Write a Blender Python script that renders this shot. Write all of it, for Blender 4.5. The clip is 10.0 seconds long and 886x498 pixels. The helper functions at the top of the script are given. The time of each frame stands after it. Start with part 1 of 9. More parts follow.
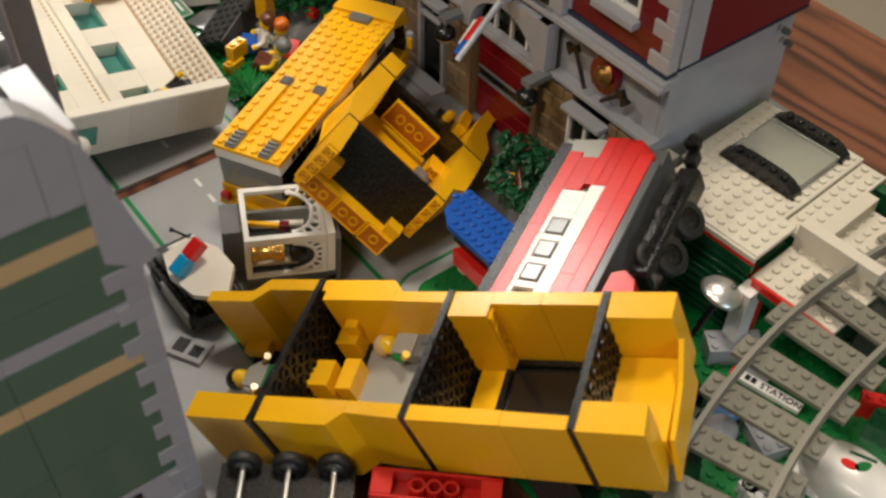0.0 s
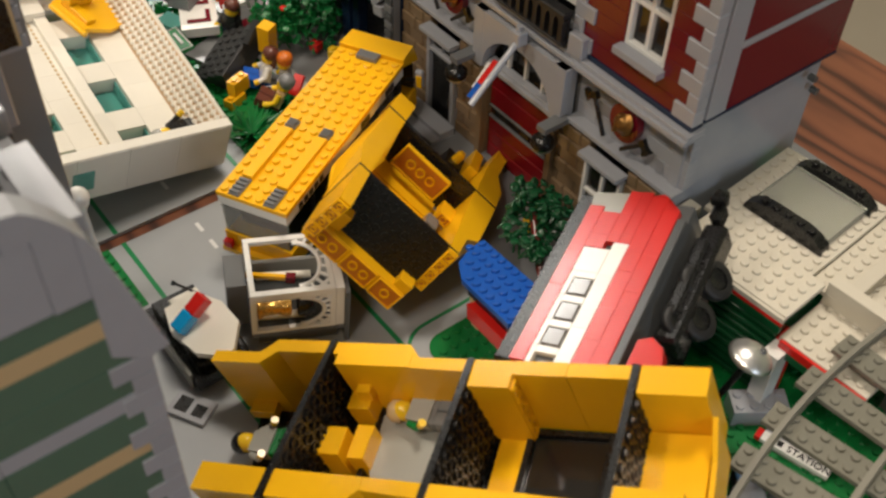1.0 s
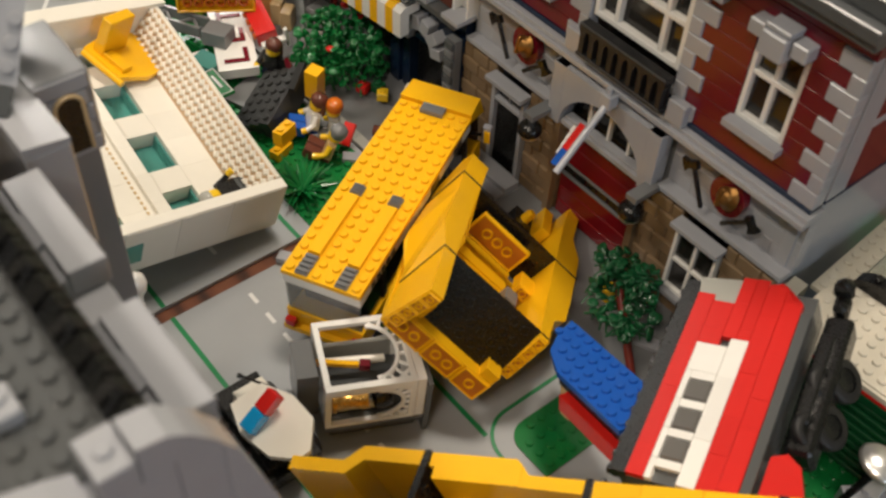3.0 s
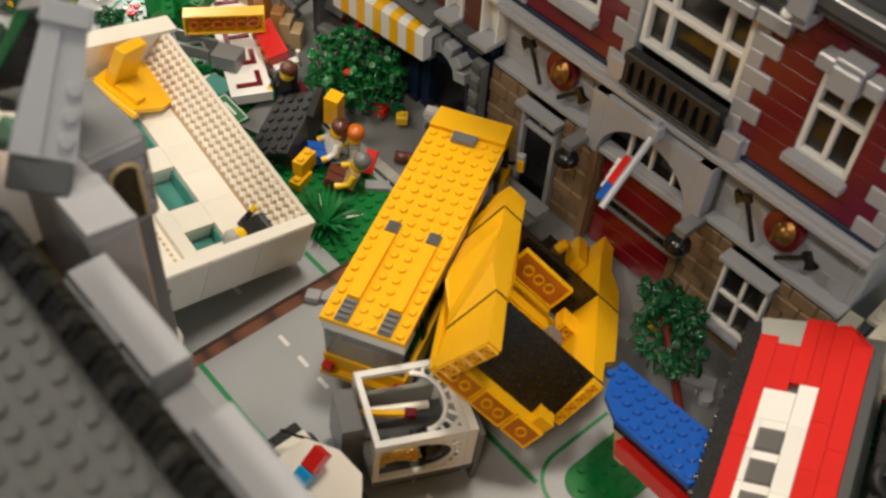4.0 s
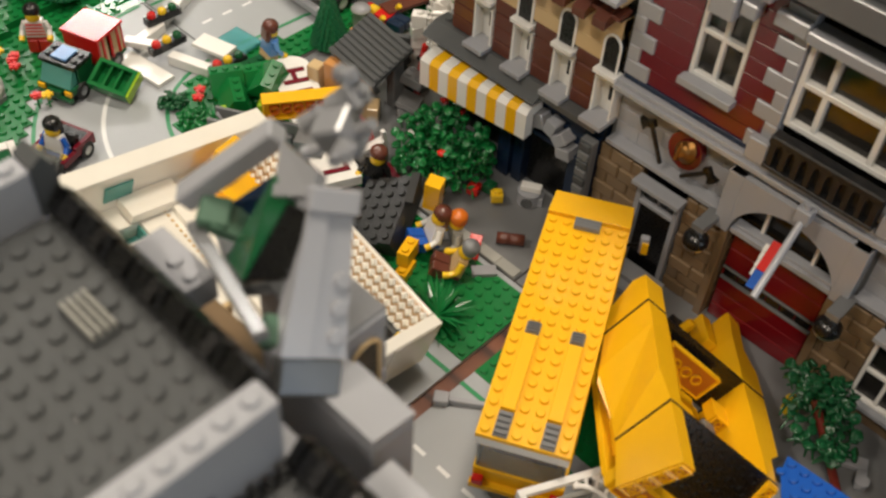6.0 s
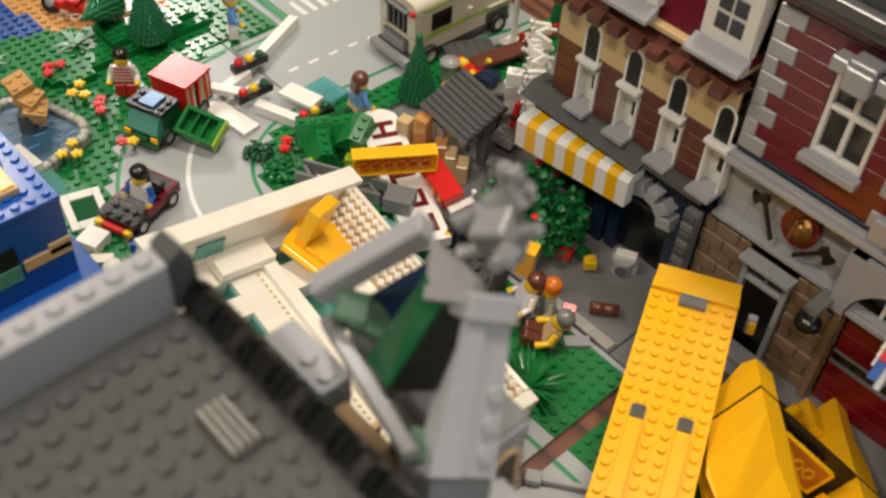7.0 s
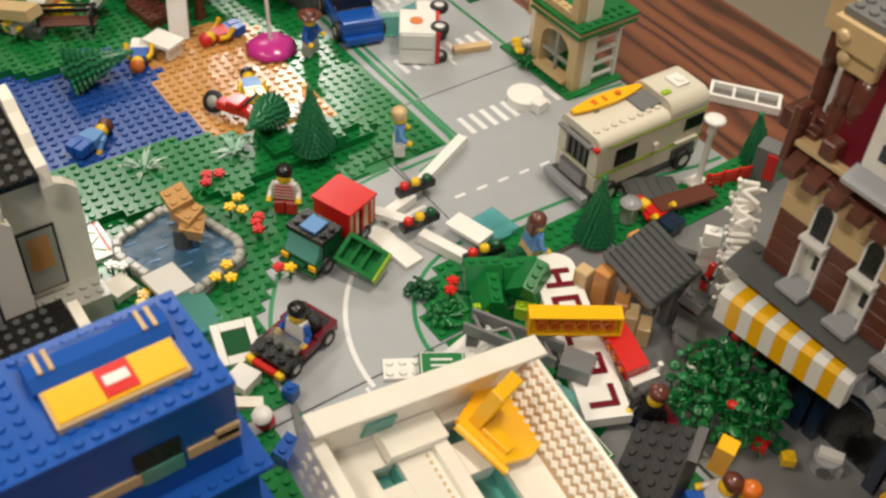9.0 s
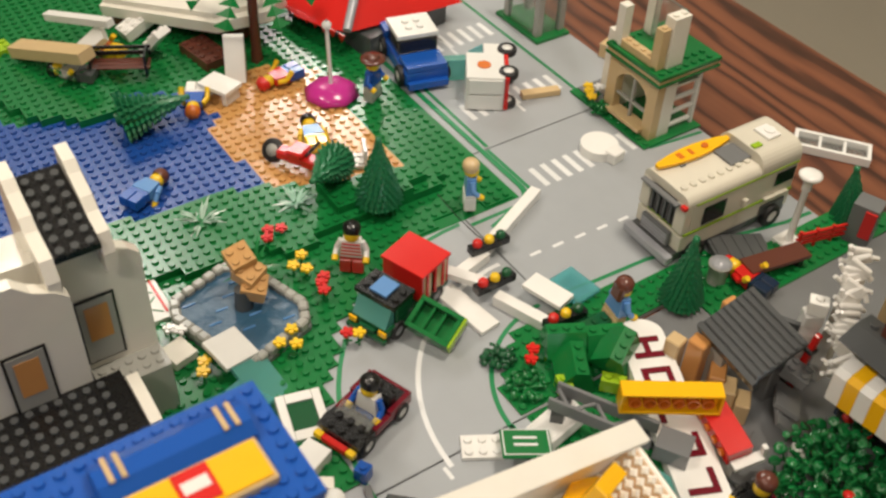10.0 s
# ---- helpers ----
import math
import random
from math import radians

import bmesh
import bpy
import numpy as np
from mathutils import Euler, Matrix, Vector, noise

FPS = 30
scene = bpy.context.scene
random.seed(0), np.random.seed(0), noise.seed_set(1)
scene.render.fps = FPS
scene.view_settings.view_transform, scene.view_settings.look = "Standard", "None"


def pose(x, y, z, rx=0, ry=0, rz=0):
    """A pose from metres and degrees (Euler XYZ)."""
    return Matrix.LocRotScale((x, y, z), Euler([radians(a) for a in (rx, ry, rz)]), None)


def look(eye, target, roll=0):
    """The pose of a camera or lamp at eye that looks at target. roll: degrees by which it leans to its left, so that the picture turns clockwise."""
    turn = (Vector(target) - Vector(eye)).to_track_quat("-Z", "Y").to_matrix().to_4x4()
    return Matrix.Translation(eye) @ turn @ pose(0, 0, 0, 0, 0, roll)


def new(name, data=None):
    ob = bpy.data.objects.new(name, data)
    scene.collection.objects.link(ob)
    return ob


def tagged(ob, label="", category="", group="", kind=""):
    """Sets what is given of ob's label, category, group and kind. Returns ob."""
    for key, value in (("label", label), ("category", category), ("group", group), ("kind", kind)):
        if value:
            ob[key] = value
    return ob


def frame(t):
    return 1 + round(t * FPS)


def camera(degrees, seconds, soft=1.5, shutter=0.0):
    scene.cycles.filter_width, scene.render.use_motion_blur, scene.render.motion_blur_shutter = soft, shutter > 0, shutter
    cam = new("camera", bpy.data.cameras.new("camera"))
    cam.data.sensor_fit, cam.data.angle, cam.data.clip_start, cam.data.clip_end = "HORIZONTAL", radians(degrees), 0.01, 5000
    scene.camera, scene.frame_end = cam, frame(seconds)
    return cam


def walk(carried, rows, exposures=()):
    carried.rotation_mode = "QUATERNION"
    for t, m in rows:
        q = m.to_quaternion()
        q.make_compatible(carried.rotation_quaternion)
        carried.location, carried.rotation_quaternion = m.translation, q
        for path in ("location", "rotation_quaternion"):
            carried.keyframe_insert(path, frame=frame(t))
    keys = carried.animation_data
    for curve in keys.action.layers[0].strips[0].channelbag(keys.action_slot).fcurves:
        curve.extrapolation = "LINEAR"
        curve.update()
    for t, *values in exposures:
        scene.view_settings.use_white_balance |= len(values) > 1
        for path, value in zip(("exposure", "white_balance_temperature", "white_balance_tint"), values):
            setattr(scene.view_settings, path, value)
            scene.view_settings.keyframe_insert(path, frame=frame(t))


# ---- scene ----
cam = camera(45.2, 10.0, soft=2.5)
cam.data.dof.use_dof, cam.data.dof.focus_distance, cam.data.dof.aperture_fstop = True, 0.70, 13.0
PATH = [
    (0, (0.0221, -0.0030, 0.4891), (-1.0631, 0.8475, -0.9522), 1.36),
    (0.5, (0.0005, 0.0038, 0.4898), (-1.0661, 0.8698, -0.9561), 1.92),
    (1, (-0.0187, 0.0089, 0.4926), (-1.0887, 0.8778, -0.9490), 2.26),
    (1.5, (-0.0398, 0.0088, 0.4923), (-1.1129, 0.8706, -0.9512), 2.33),
    (2, (-0.0630, 0.0021, 0.4923), (-1.1277, 0.8624, -0.9583), 2.86),
    (2.5, (-0.0900, 0.0024, 0.4939), (-1.1327, 0.8698, -0.9685), 3.00),
    (2.7, (-0.1024, 0.0049, 0.4949), (-1.1269, 0.8859, -0.9721), 3.51),
    (3.8, (-0.1587, 0.0084, 0.4930), (-1.1402, 0.9115, -0.9900), 3.47),
    (4, (-0.1741, -0.0013, 0.4951), (-1.1216, 0.9285, -0.9934), 4.73),
    (4.5, (-0.1974, -0.0156, 0.4971), (-1.1045, 0.9467, -0.9959), 4.73),
    (5, (-0.2210, -0.0223, 0.4997), (-1.1183, 0.9748, -0.9764), 4.95),
    (5.5, (-0.2519, -0.0339, 0.4982), (-1.1452, 0.9753, -0.9721), 4.64),
    (5.7, (-0.2658, -0.0341, 0.5043), (-1.1509, 0.9631, -0.9791), 4.18),
    (6.8, (-0.3166, -0.0444, 0.5064), (-1.2721, 0.9435, -0.9389), 3.59),
    (7, (-0.3262, -0.0385, 0.5012), (-1.3046, 0.9347, -0.9388), 3.79),
    (7.5, (-0.3503, -0.0226, 0.5041), (-1.3513, 0.9209, -0.9402), 3.79),
    (8, (-0.3781, -0.0229, 0.4982), (-1.4066, 0.8869, -0.9484), 4.32),
    (8.5, (-0.4048, -0.0210, 0.5022), (-1.4917, 0.8719, -0.9118), 4.16),
    (9, (-0.4307, -0.0221, 0.5008), (-1.5688, 0.8585, -0.8802), 3.83),
    (9.5, (-0.4565, -0.0272, 0.4972), (-1.6212, 0.8507, -0.8632), 3.68),
    (10, (-0.4901, -0.0206, 0.4868), (-1.6790, 0.8379, -0.8651), 3.01),
]
walk(cam, [(t, look(eye, target, roll)) for t, eye, target, roll in PATH])


# ---- world and lights ----
world = bpy.data.worlds.new("room_air")
scene.world = world
world.use_nodes = True
world.node_tree.nodes["Background"].inputs[0].default_value = (1.0, 0.93, 0.82, 1)
world.node_tree.nodes["Background"].inputs[1].default_value = 0.18
scene.view_settings.exposure = 0.0


def lamp(name, place, target, w, h, watts, colour):
    data = bpy.data.lights.new(name, "AREA")
    data.shape, data.size, data.size_y, data.energy, data.color = "RECTANGLE", w, h, watts, colour
    ob = new(name, data)
    ob.matrix_world = look(place, target)
    return ob


WARM = (1.0, 0.875, 0.73)
lamp("ceiling_lamp_light", (-1.3, -1.0, 2.33), (-1.0, -0.4, 0), 0.6, 0.3, 40, WARM)
lamp("ceiling_lamp_light", (0.3, -1.1, 2.33), (0.0, -0.4, 0), 0.6, 0.3, 36, WARM)
lamp("ceiling_lamp_light", (-0.6, 0.75, 2.33), (-0.6, 0.6, 0), 0.5, 0.5, 45, WARM)
lamp("ceiling_lamp_light", (-3.2, 0.55, 2.33), (-0.6, 0.3, 0), 0.5, 0.5, 27, (1.0, 0.95, 0.88))
lamp("ceiling_lamp_light", (-3.95, 1.75, 2.33), (-3.6, 1.58, 0), 0.45, 0.45, 46, (1.0, 0.95, 0.88))
lamp("window_light", (2.95, -0.2, 0.75), (-0.3, 0.1, 0.1), 1.2, 1.1, 20, (0.72, 0.84, 1.0))

# ---- materials ----
S, PL = 0.008, 0.0032
MATS = {}


def nodes_of(name):
    m = bpy.data.materials.new(name)
    m.use_nodes = True
    return m, m.node_tree.nodes, m.node_tree.links, m.node_tree.nodes["Principled BSDF"]


def plastic(name, rgb, rough=0.19, wear=0.06, clear=0.0):
    """Moulded ABS: a little shade from piece to piece, handling marks in the gloss, faint waviness."""
    m, n, l, b = nodes_of(name)
    info = n.new("ShaderNodeObjectInfo")
    tex = n.new("ShaderNodeTexCoord")
    big = n.new("ShaderNodeTexNoise")
    big.inputs["Scale"].default_value, big.inputs["Detail"].default_value = 60, 4
    fine = n.new("ShaderNodeTexNoise")
    fine.inputs["Scale"].default_value, fine.inputs["Detail"].default_value = 900, 2
    l.new(tex.outputs["Object"], big.inputs["Vector"])
    l.new(tex.outputs["Object"], fine.inputs["Vector"])
    add = n.new("ShaderNodeMath")
    add.operation = "ADD"
    l.new(info.outputs["Random"], add.inputs[0])
    l.new(big.outputs["Fac"], add.inputs[1])
    ramp = n.new("ShaderNodeMapRange")
    ramp.inputs["From Min"].default_value, ramp.inputs["From Max"].default_value = 0.3, 1.6
    ramp.inputs["To Min"].default_value, ramp.inputs["To Max"].default_value = 1 - wear, 1 + wear
    l.new(add.outputs[0], ramp.inputs["Value"])
    hsv = n.new("ShaderNodeHueSaturation")
    hsv.inputs["Color"].default_value = (*rgb, 1)
    l.new(ramp.outputs[0], hsv.inputs["Value"])
    l.new(hsv.outputs[0], b.inputs["Base Color"])
    rr = n.new("ShaderNodeMapRange")
    rr.inputs["To Min"].default_value, rr.inputs["To Max"].default_value = rough - 0.06, rough + 0.1
    l.new(fine.outputs["Fac"], rr.inputs["Value"])
    l.new(rr.outputs[0], b.inputs["Roughness"])
    bump = n.new("ShaderNodeBump")
    bump.inputs["Strength"].default_value, bump.inputs["Distance"].default_value = 0.12, 0.0004
    l.new(big.outputs["Fac"], bump.inputs["Height"])
    l.new(bump.outputs[0], b.inputs["Normal"])
    b.inputs["IOR"].default_value = 1.53
    if clear:
        b.inputs["Transmission Weight"].default_value = clear
    MATS[name] = m
    return m


YEL = plastic("bright_yellow_orange", (0.88, 0.47, 0.008))
WHT = plastic("aged_white", (0.82, 0.785, 0.70))
CLW = plastic("clean_white", (0.80, 0.79, 0.76))
TAN = plastic("brick_yellow_tan", (0.62, 0.45, 0.24))
DTN = plastic("dark_tan", (0.215, 0.145, 0.082))
LGR = plastic("light_bluish_grey", (0.36, 0.37, 0.40))
OGR = plastic("old_light_grey", (0.36, 0.36, 0.33))
DGR = plastic("dark_grey", (0.085, 0.09, 0.093))
MGR = plastic("stone_grey", (0.17, 0.175, 0.18))
BLK = plastic("black", (0.006, 0.006, 0.0065), 0.26)
RED = plastic("bright_red", (0.62, 0.018, 0.014))
DRD = plastic("dark_red", (0.145, 0.006, 0.016))
BRN = plastic("reddish_brown", (0.120, 0.038, 0.025))
GRN = plastic("bright_green", (0.007, 0.165, 0.038))
DGN = plastic("dark_green", (0.008, 0.085, 0.03))
SGN = plastic("sand_green", (0.085, 0.165, 0.115))
LIM = plastic("lime_green", (0.30, 0.48, 0.02))
BLU = plastic("bright_blue", (0.012, 0.09, 0.42))
MBL = plastic("medium_blue", (0.12, 0.28, 0.58))
NVY = plastic("earth_blue", (0.008, 0.02, 0.05))
ORG = plastic("nougat_orange", (0.62, 0.15, 0.015))
NOU = plastic("nougat_tan", (0.60, 0.28, 0.09))
PNK = plastic("magenta", (0.52, 0.03, 0.26))
TRN = plastic("trans_light_blue", (0.25, 0.75, 0.78), 0.08, 0.02, 0.75)
TRG = plastic("trans_green_glass", (0.20, 0.62, 0.56), 0.08, 0.02, 0.6)
SMW = plastic("grey_window_tile", (0.13, 0.125, 0.12), 0.12)
CLR = plastic("trans_clear", (0.85, 0.88, 0.85), 0.06, 0.02, 0.9)
SMK = plastic("trans_smoke", (0.06, 0.055, 0.05), 0.07, 0.02, 0.75)
GLD = plastic("pearl_gold", (0.55, 0.32, 0.08), 0.25)
GLD.node_tree.nodes["Principled BSDF"].inputs["Metallic"].default_value = 0.8
SLV = plastic("chrome_silver", (0.75, 0.75, 0.74), 0.3)
SLV.node_tree.nodes["Principled BSDF"].inputs["Metallic"].default_value = 0.9
ROAD = plastic("road_grey_print", (0.36, 0.38, 0.40), 0.30)
LINE = plastic("printed_white", (0.74, 0.75, 0.75), 0.36)
GLIN = plastic("printed_green", (0.01, 0.21, 0.07), 0.36)
RUB = plastic("rubber", (0.009, 0.009, 0.010), 0.5)


def wood_material():
    m, n, l, b = nodes_of("stained_oak")
    tex = n.new("ShaderNodeTexCoord")
    mp = n.new("ShaderNodeMapping")
    mp.inputs["Scale"].default_value = (3.0, 16.0, 3.0)
    l.new(tex.outputs["Object"], mp.inputs["Vector"])
    warp = n.new("ShaderNodeTexNoise")
    warp.inputs["Scale"].default_value, warp.inputs["Detail"].default_value = 2.2, 6
    l.new(mp.outputs[0], warp.inputs["Vector"])
    wave = n.new("ShaderNodeTexWave")
    wave.wave_type, wave.bands_direction = "BANDS", "Y"
    wave.inputs["Scale"].default_value, wave.inputs["Distortion"].default_value = 0.9, 9.0
    wave.inputs["Detail"].default_value, wave.inputs["Detail Scale"].default_value = 3.0, 1.4
    l.new(mp.outputs[0], wave.inputs["Vector"])
    mix = n.new("ShaderNodeMixRGB")
    mix.inputs[0].default_value = 0.45
    l.new(wave.outputs["Fac"], mix.inputs[1])
    l.new(warp.outputs["Fac"], mix.inputs[2])
    ramp = n.new("ShaderNodeValToRGB")
    ramp.color_ramp.elements[0].position, ramp.color_ramp.elements[0].color = 0.20, (0.046, 0.016, 0.009, 1)
    ramp.color_ramp.elements[1].position, ramp.color_ramp.elements[1].color = 0.80, (0.200, 0.070, 0.033, 1)
    vein = ramp.color_ramp.elements.new(0.40)
    vein.color = (0.140, 0.046, 0.023, 1)
    l.new(mix.outputs[0], ramp.inputs[0])
    l.new(ramp.outputs[0], b.inputs["Base Color"])
    b.inputs["Roughness"].default_value = 0.42
    bump = n.new("ShaderNodeBump")
    bump.inputs["Strength"].default_value, bump.inputs["Distance"].default_value = 0.15, 0.001
    l.new(mix.outputs[0], bump.inputs["Height"])
    l.new(bump.outputs[0], b.inputs["Normal"])
    return m


def paint_material(name, rgb):
    m, n, l, b = nodes_of(name)
    tex = n.new("ShaderNodeTexCoord")
    ns = n.new("ShaderNodeTexNoise")
    ns.inputs["Scale"].default_value, ns.inputs["Detail"].default_value = 3, 5
    l.new(tex.outputs["Object"], ns.inputs["Vector"])
    hsv = n.new("ShaderNodeHueSaturation")
    hsv.inputs["Color"].default_value = (*rgb, 1)
    rr = n.new("ShaderNodeMapRange")
    rr.inputs["To Min"].default_value, rr.inputs["To Max"].default_value = 0.93, 1.05
    l.new(ns.outputs["Fac"], rr.inputs["Value"])
    l.new(rr.outputs[0], hsv.inputs["Value"])
    l.new(hsv.outputs[0], b.inputs["Base Color"])
    b.inputs["Roughness"].default_value = 0.7
    return m


OAK = wood_material()
WALLP = paint_material("sage_wall_paint", (0.36, 0.38, 0.27))
CEIL = paint_material("ceiling_paint", (0.75, 0.73, 0.68))


# ---- brick kit ----
def ring(r, n, z, cx=0.0, cy=0.0, a0=0.0):
    return [(cx + r * math.cos(a0 + 2 * math.pi * i / n), cy + r * math.sin(a0 + 2 * math.pi * i / n), z) for i in range(n)]


class Geo:
    """Collects vertices and faces in metres; finish() gives a mesh."""

    def __init__(self):
        self.v, self.f, self.smooth, self.slot, self.cur = [], [], [], [], 0

    def add(self, verts, faces, smooth=False):
        k = len(self.v)
        self.v += [tuple(p) for p in verts]
        self.f += [tuple(i + k for i in q) for q in faces]
        self.smooth += [smooth] * len(faces)
        self.slot += [self.cur] * len(faces)
        return self

    def box(self, x0, x1, y0, y1, z0, z1, c=0.00025):
        """A box with chamfered edges."""
        c = min(c, (x1 - x0) * 0.3, (y1 - y0) * 0.3, (z1 - z0) * 0.3)
        X, Y, Z = (x0, x1), (y0, y1), (z0, z1)
        v, idx = [], {}
        for i in (0, 1):
            for j in (0, 1):
                for k in (0, 1):
                    sx, sy, sz = (c, -c)[i], (c, -c)[j], (c, -c)[k]
                    for ax in range(3):
                        idx[i, j, k, ax] = len(v)
                        v.append((X[i] + (0 if ax == 0 else sx), Y[j] + (0 if ax == 1 else sy), Z[k] + (0 if ax == 2 else sz)))
        f = []
        for s in (0, 1):
            q = [idx[s, 0, 0, 0], idx[s, 1, 0, 0], idx[s, 1, 1, 0], idx[s, 0, 1, 0]]
            f.append(q if s else q[::-1])
            q = [idx[0, s, 0, 1], idx[1, s, 0, 1], idx[1, s, 1, 1], idx[0, s, 1, 1]]
            f.append(q[::-1] if s else q)
            q = [idx[0, 0, s, 2], idx[1, 0, s, 2], idx[1, 1, s, 2], idx[0, 1, s, 2]]
            f.append(q if s else q[::-1])
        for a in (0, 1):
            for b in (0, 1):
                e = [idx[0, a, b, 1], idx[1, a, b, 1], idx[1, a, b, 2], idx[0, a, b, 2]]
                f.append(e if (a == b) == True and a == 1 else e[::-1] if a == b else e)
                e = [idx[a, 0, b, 2], idx[a, 1, b, 2], idx[a, 1, b, 0], idx[a, 0, b, 0]]
                f.append(e)
                e = [idx[a, b, 0, 0], idx[a, b, 1, 0], idx[a, b, 1, 1], idx[a, b, 0, 1]]
                f.append(e)
        for i in (0, 1):
            for j in (0, 1):
                for k in (0, 1):
                    f.append([idx[i, j, k, 0], idx[i, j, k, 1], idx[i, j, k, 2]])
        return self.add(v, f)

    def tube(self, r0, r1, z0, z1, n=14, cx=0.0, cy=0.0, caps=True, smooth=True):
        a, b = ring(r0, n, z0, cx, cy), ring(r1, n, z1, cx, cy)
        self.add(a + b, [(i, (i + 1) % n, n + (i + 1) % n, n + i) for i in range(n)], smooth)
        if caps:
            self.add(a, [tuple(reversed(range(n)))])
            self.add(b, [tuple(range(n))])
        return self

    def stud(self, cx, cy, z, n=12):
        r, h, c = 0.0024, 0.0017, 0.0003
        a, b, d = ring(r, n, z, cx, cy), ring(r, n, z + h - c, cx, cy), ring(r - c, n, z + h, cx, cy)
        return self.add(a + b + d, [(i, (i + 1) % n, n + (i + 1) % n, n + i) for i in range(n)]
                        + [(n + i, n + (i + 1) % n, 2 * n + (i + 1) % n, 2 * n + i) for i in range(n)] + [tuple(range(2 * n, 3 * n))])

    def studs(self, nx, ny, z, x0=0.0, y0=0.0, skip=()):
        for i in range(nx):
            for j in range(ny):
                if (i, j) not in skip:
                    self.stud(x0 + (i + 0.5) * S, y0 + (j + 0.5) * S, z)
        return self

    def prism(self, pts, d0, d1, axis="y"):
        """A polygon drawn in the two other axes, drawn out along axis."""
        def at(p, d):
            return {"x": (d, p[0], p[1]), "y": (p[0], d, p[1]), "z": (p[0], p[1], d)}[axis]
        n = len(pts)
        self.add([at(p, d0) for p in pts] + [at(p, d1) for p in pts], [(i, (i + 1) % n, n + (i + 1) % n, n + i) for i in range(n)]
                 + [tuple(reversed(range(n))), tuple(range(n, 2 * n))])
        return self

    def lathe(self, prof, n=16, cx=0.0, cy=0.0):
        """prof: (radius, z) from bottom to top."""
        v = []
        for r, z in prof:
            v += ring(max(r, 1e-5), n, z, cx, cy)
        f = [(k * n + i, k * n + (i + 1) % n, (k + 1) * n + (i + 1) % n, (k + 1) * n + i) for k in range(len(prof) - 1) for i in range(n)]
        return self.add(v, f, True)

    def rod(self, p, q, r, n=8):
        p, q = Vector(p), Vector(q)
        m = Matrix.Translation(p) @ (q - p).to_track_quat("Z", "Y").to_matrix().to_4x4()
        g = Geo().tube(r, r, 0, (q - p).length, n)
        return self.join(g, m)

    def join(self, g, m=None):
        k = len(self.v)
        self.v += [tuple(m @ Vector(p)) for p in g.v] if m else g.v
        self.f += [tuple(i + k for i in q) for q in g.f]
        self.smooth += g.smooth
        self.slot += [self.cur] * len(g.f)
        return self

    def mesh(self, name, mat):
        me = bpy.data.meshes.new(name)
        me.from_pydata(self.v, [], self.f)
        bm = bmesh.new()
        bm.from_mesh(me)
        bmesh.ops.recalc_face_normals(bm, faces=bm.faces)
        bm.to_mesh(me)
        bm.free()
        me.polygons.foreach_set("use_smooth", self.smooth)
        for one in mat if isinstance(mat, tuple) else (mat,):
            me.materials.append(one)
        me.polygons.foreach_set("material_index", self.slot)
        return me


def thing(name, m, label, category, group="", kind=""):
    ob = new(name)
    ob.matrix_world = m
    ob.empty_display_size = 0.005
    return tagged(ob, label, category, group, kind)


def part(name, geo, mat, parent, label="", m=None):
    ob = new(name, geo.mesh(name, mat))
    ob.parent = parent
    if m is not None:
        ob.matrix_basis = m
    if label:
        ob["label"] = label
    return ob


CACHE = {}


def piece(parent, name, x, y, z, nx, ny, hp, mat, studs=True, m=None, edge=0.00025):
    """One brick, plate or tile: nx by ny studs, hp plates high, its lower corner at x, y studs and z plates of the parent."""
    key = (nx, ny, hp, mat.name, studs, edge)
    if key not in CACHE:
        g = Geo().box(0.00006, nx * S - 0.00006, 0.00006, ny * S - 0.00006, 0.00003, hp * PL - 0.00003, edge)
        if studs:
            g.studs(int(nx), int(ny), hp * PL - 0.0001)
        CACHE[key] = g.mesh(name, mat)
    ob = new(name, CACHE[key])
    ob.parent = parent
    at = Matrix.Translation((x * S, y * S, z * PL))
    ob.matrix_basis = at @ m if m is not None else at
    return ob


def mesh_thing(name, geo, mat, m, label, category, group="", kind=""):
    ob = new(name, geo.mesh(name, mat))
    ob.matrix_world = m
    return tagged(ob, label, category, group, kind)


# ---- room ----
mesh_thing("table", Geo().box(-3.0, 1.2, -0.9, 0.715, -0.045, -0.0035, 0.004), OAK, pose(0, 0, 0), "dark stained oak table top with open grain", "table", kind="structure")
mesh_thing("floor", Geo().box(-6, 3, -3, 2.2, -0.78, -0.75), paint_material("beige_carpet", (0.30, 0.26, 0.2)), pose(0, 0, 0), "plain beige carpet floor of the room", "floor", kind="structure")
mesh_thing("wall_north", Geo().box(-6, 3, 2.2, 2.3, -0.75, 2.35), WALLP, pose(0, 0, 0), "pale sage green painted wall behind table", "wall", kind="structure")
mesh_thing("wall_south", Geo().box(-6, 3, -3.1, -3, -0.75, 2.35), WALLP, pose(0, 0, 0), "pale sage green painted wall", "wall", kind="structure")
mesh_thing("wall_west", Geo().box(-6.1, -6, -3, 2.3, -0.75, 2.35), WALLP, pose(0, 0, 0), "pale sage green painted wall", "wall", kind="structure")
mesh_thing("wall_east", Geo().box(3, 3.1, -3, -0.85, -0.75, 2.35).box(3, 3.1, 0.45, 2.3, -0.75, 2.35).box(3, 3.1, -0.85, 0.45, -0.75, 0.15).box(3, 3.1, -0.85, 0.45, 1.35, 2.35), WALLP, pose(0, 0, 0), "pale sage green painted wall", "wall", kind="structure")
mesh_thing("ceiling", Geo().box(-6, 3, -3, 2.2, 2.35, 2.45), CEIL, pose(0, 0, 0), "plain off-white painted ceiling", "ceiling", kind="structure")

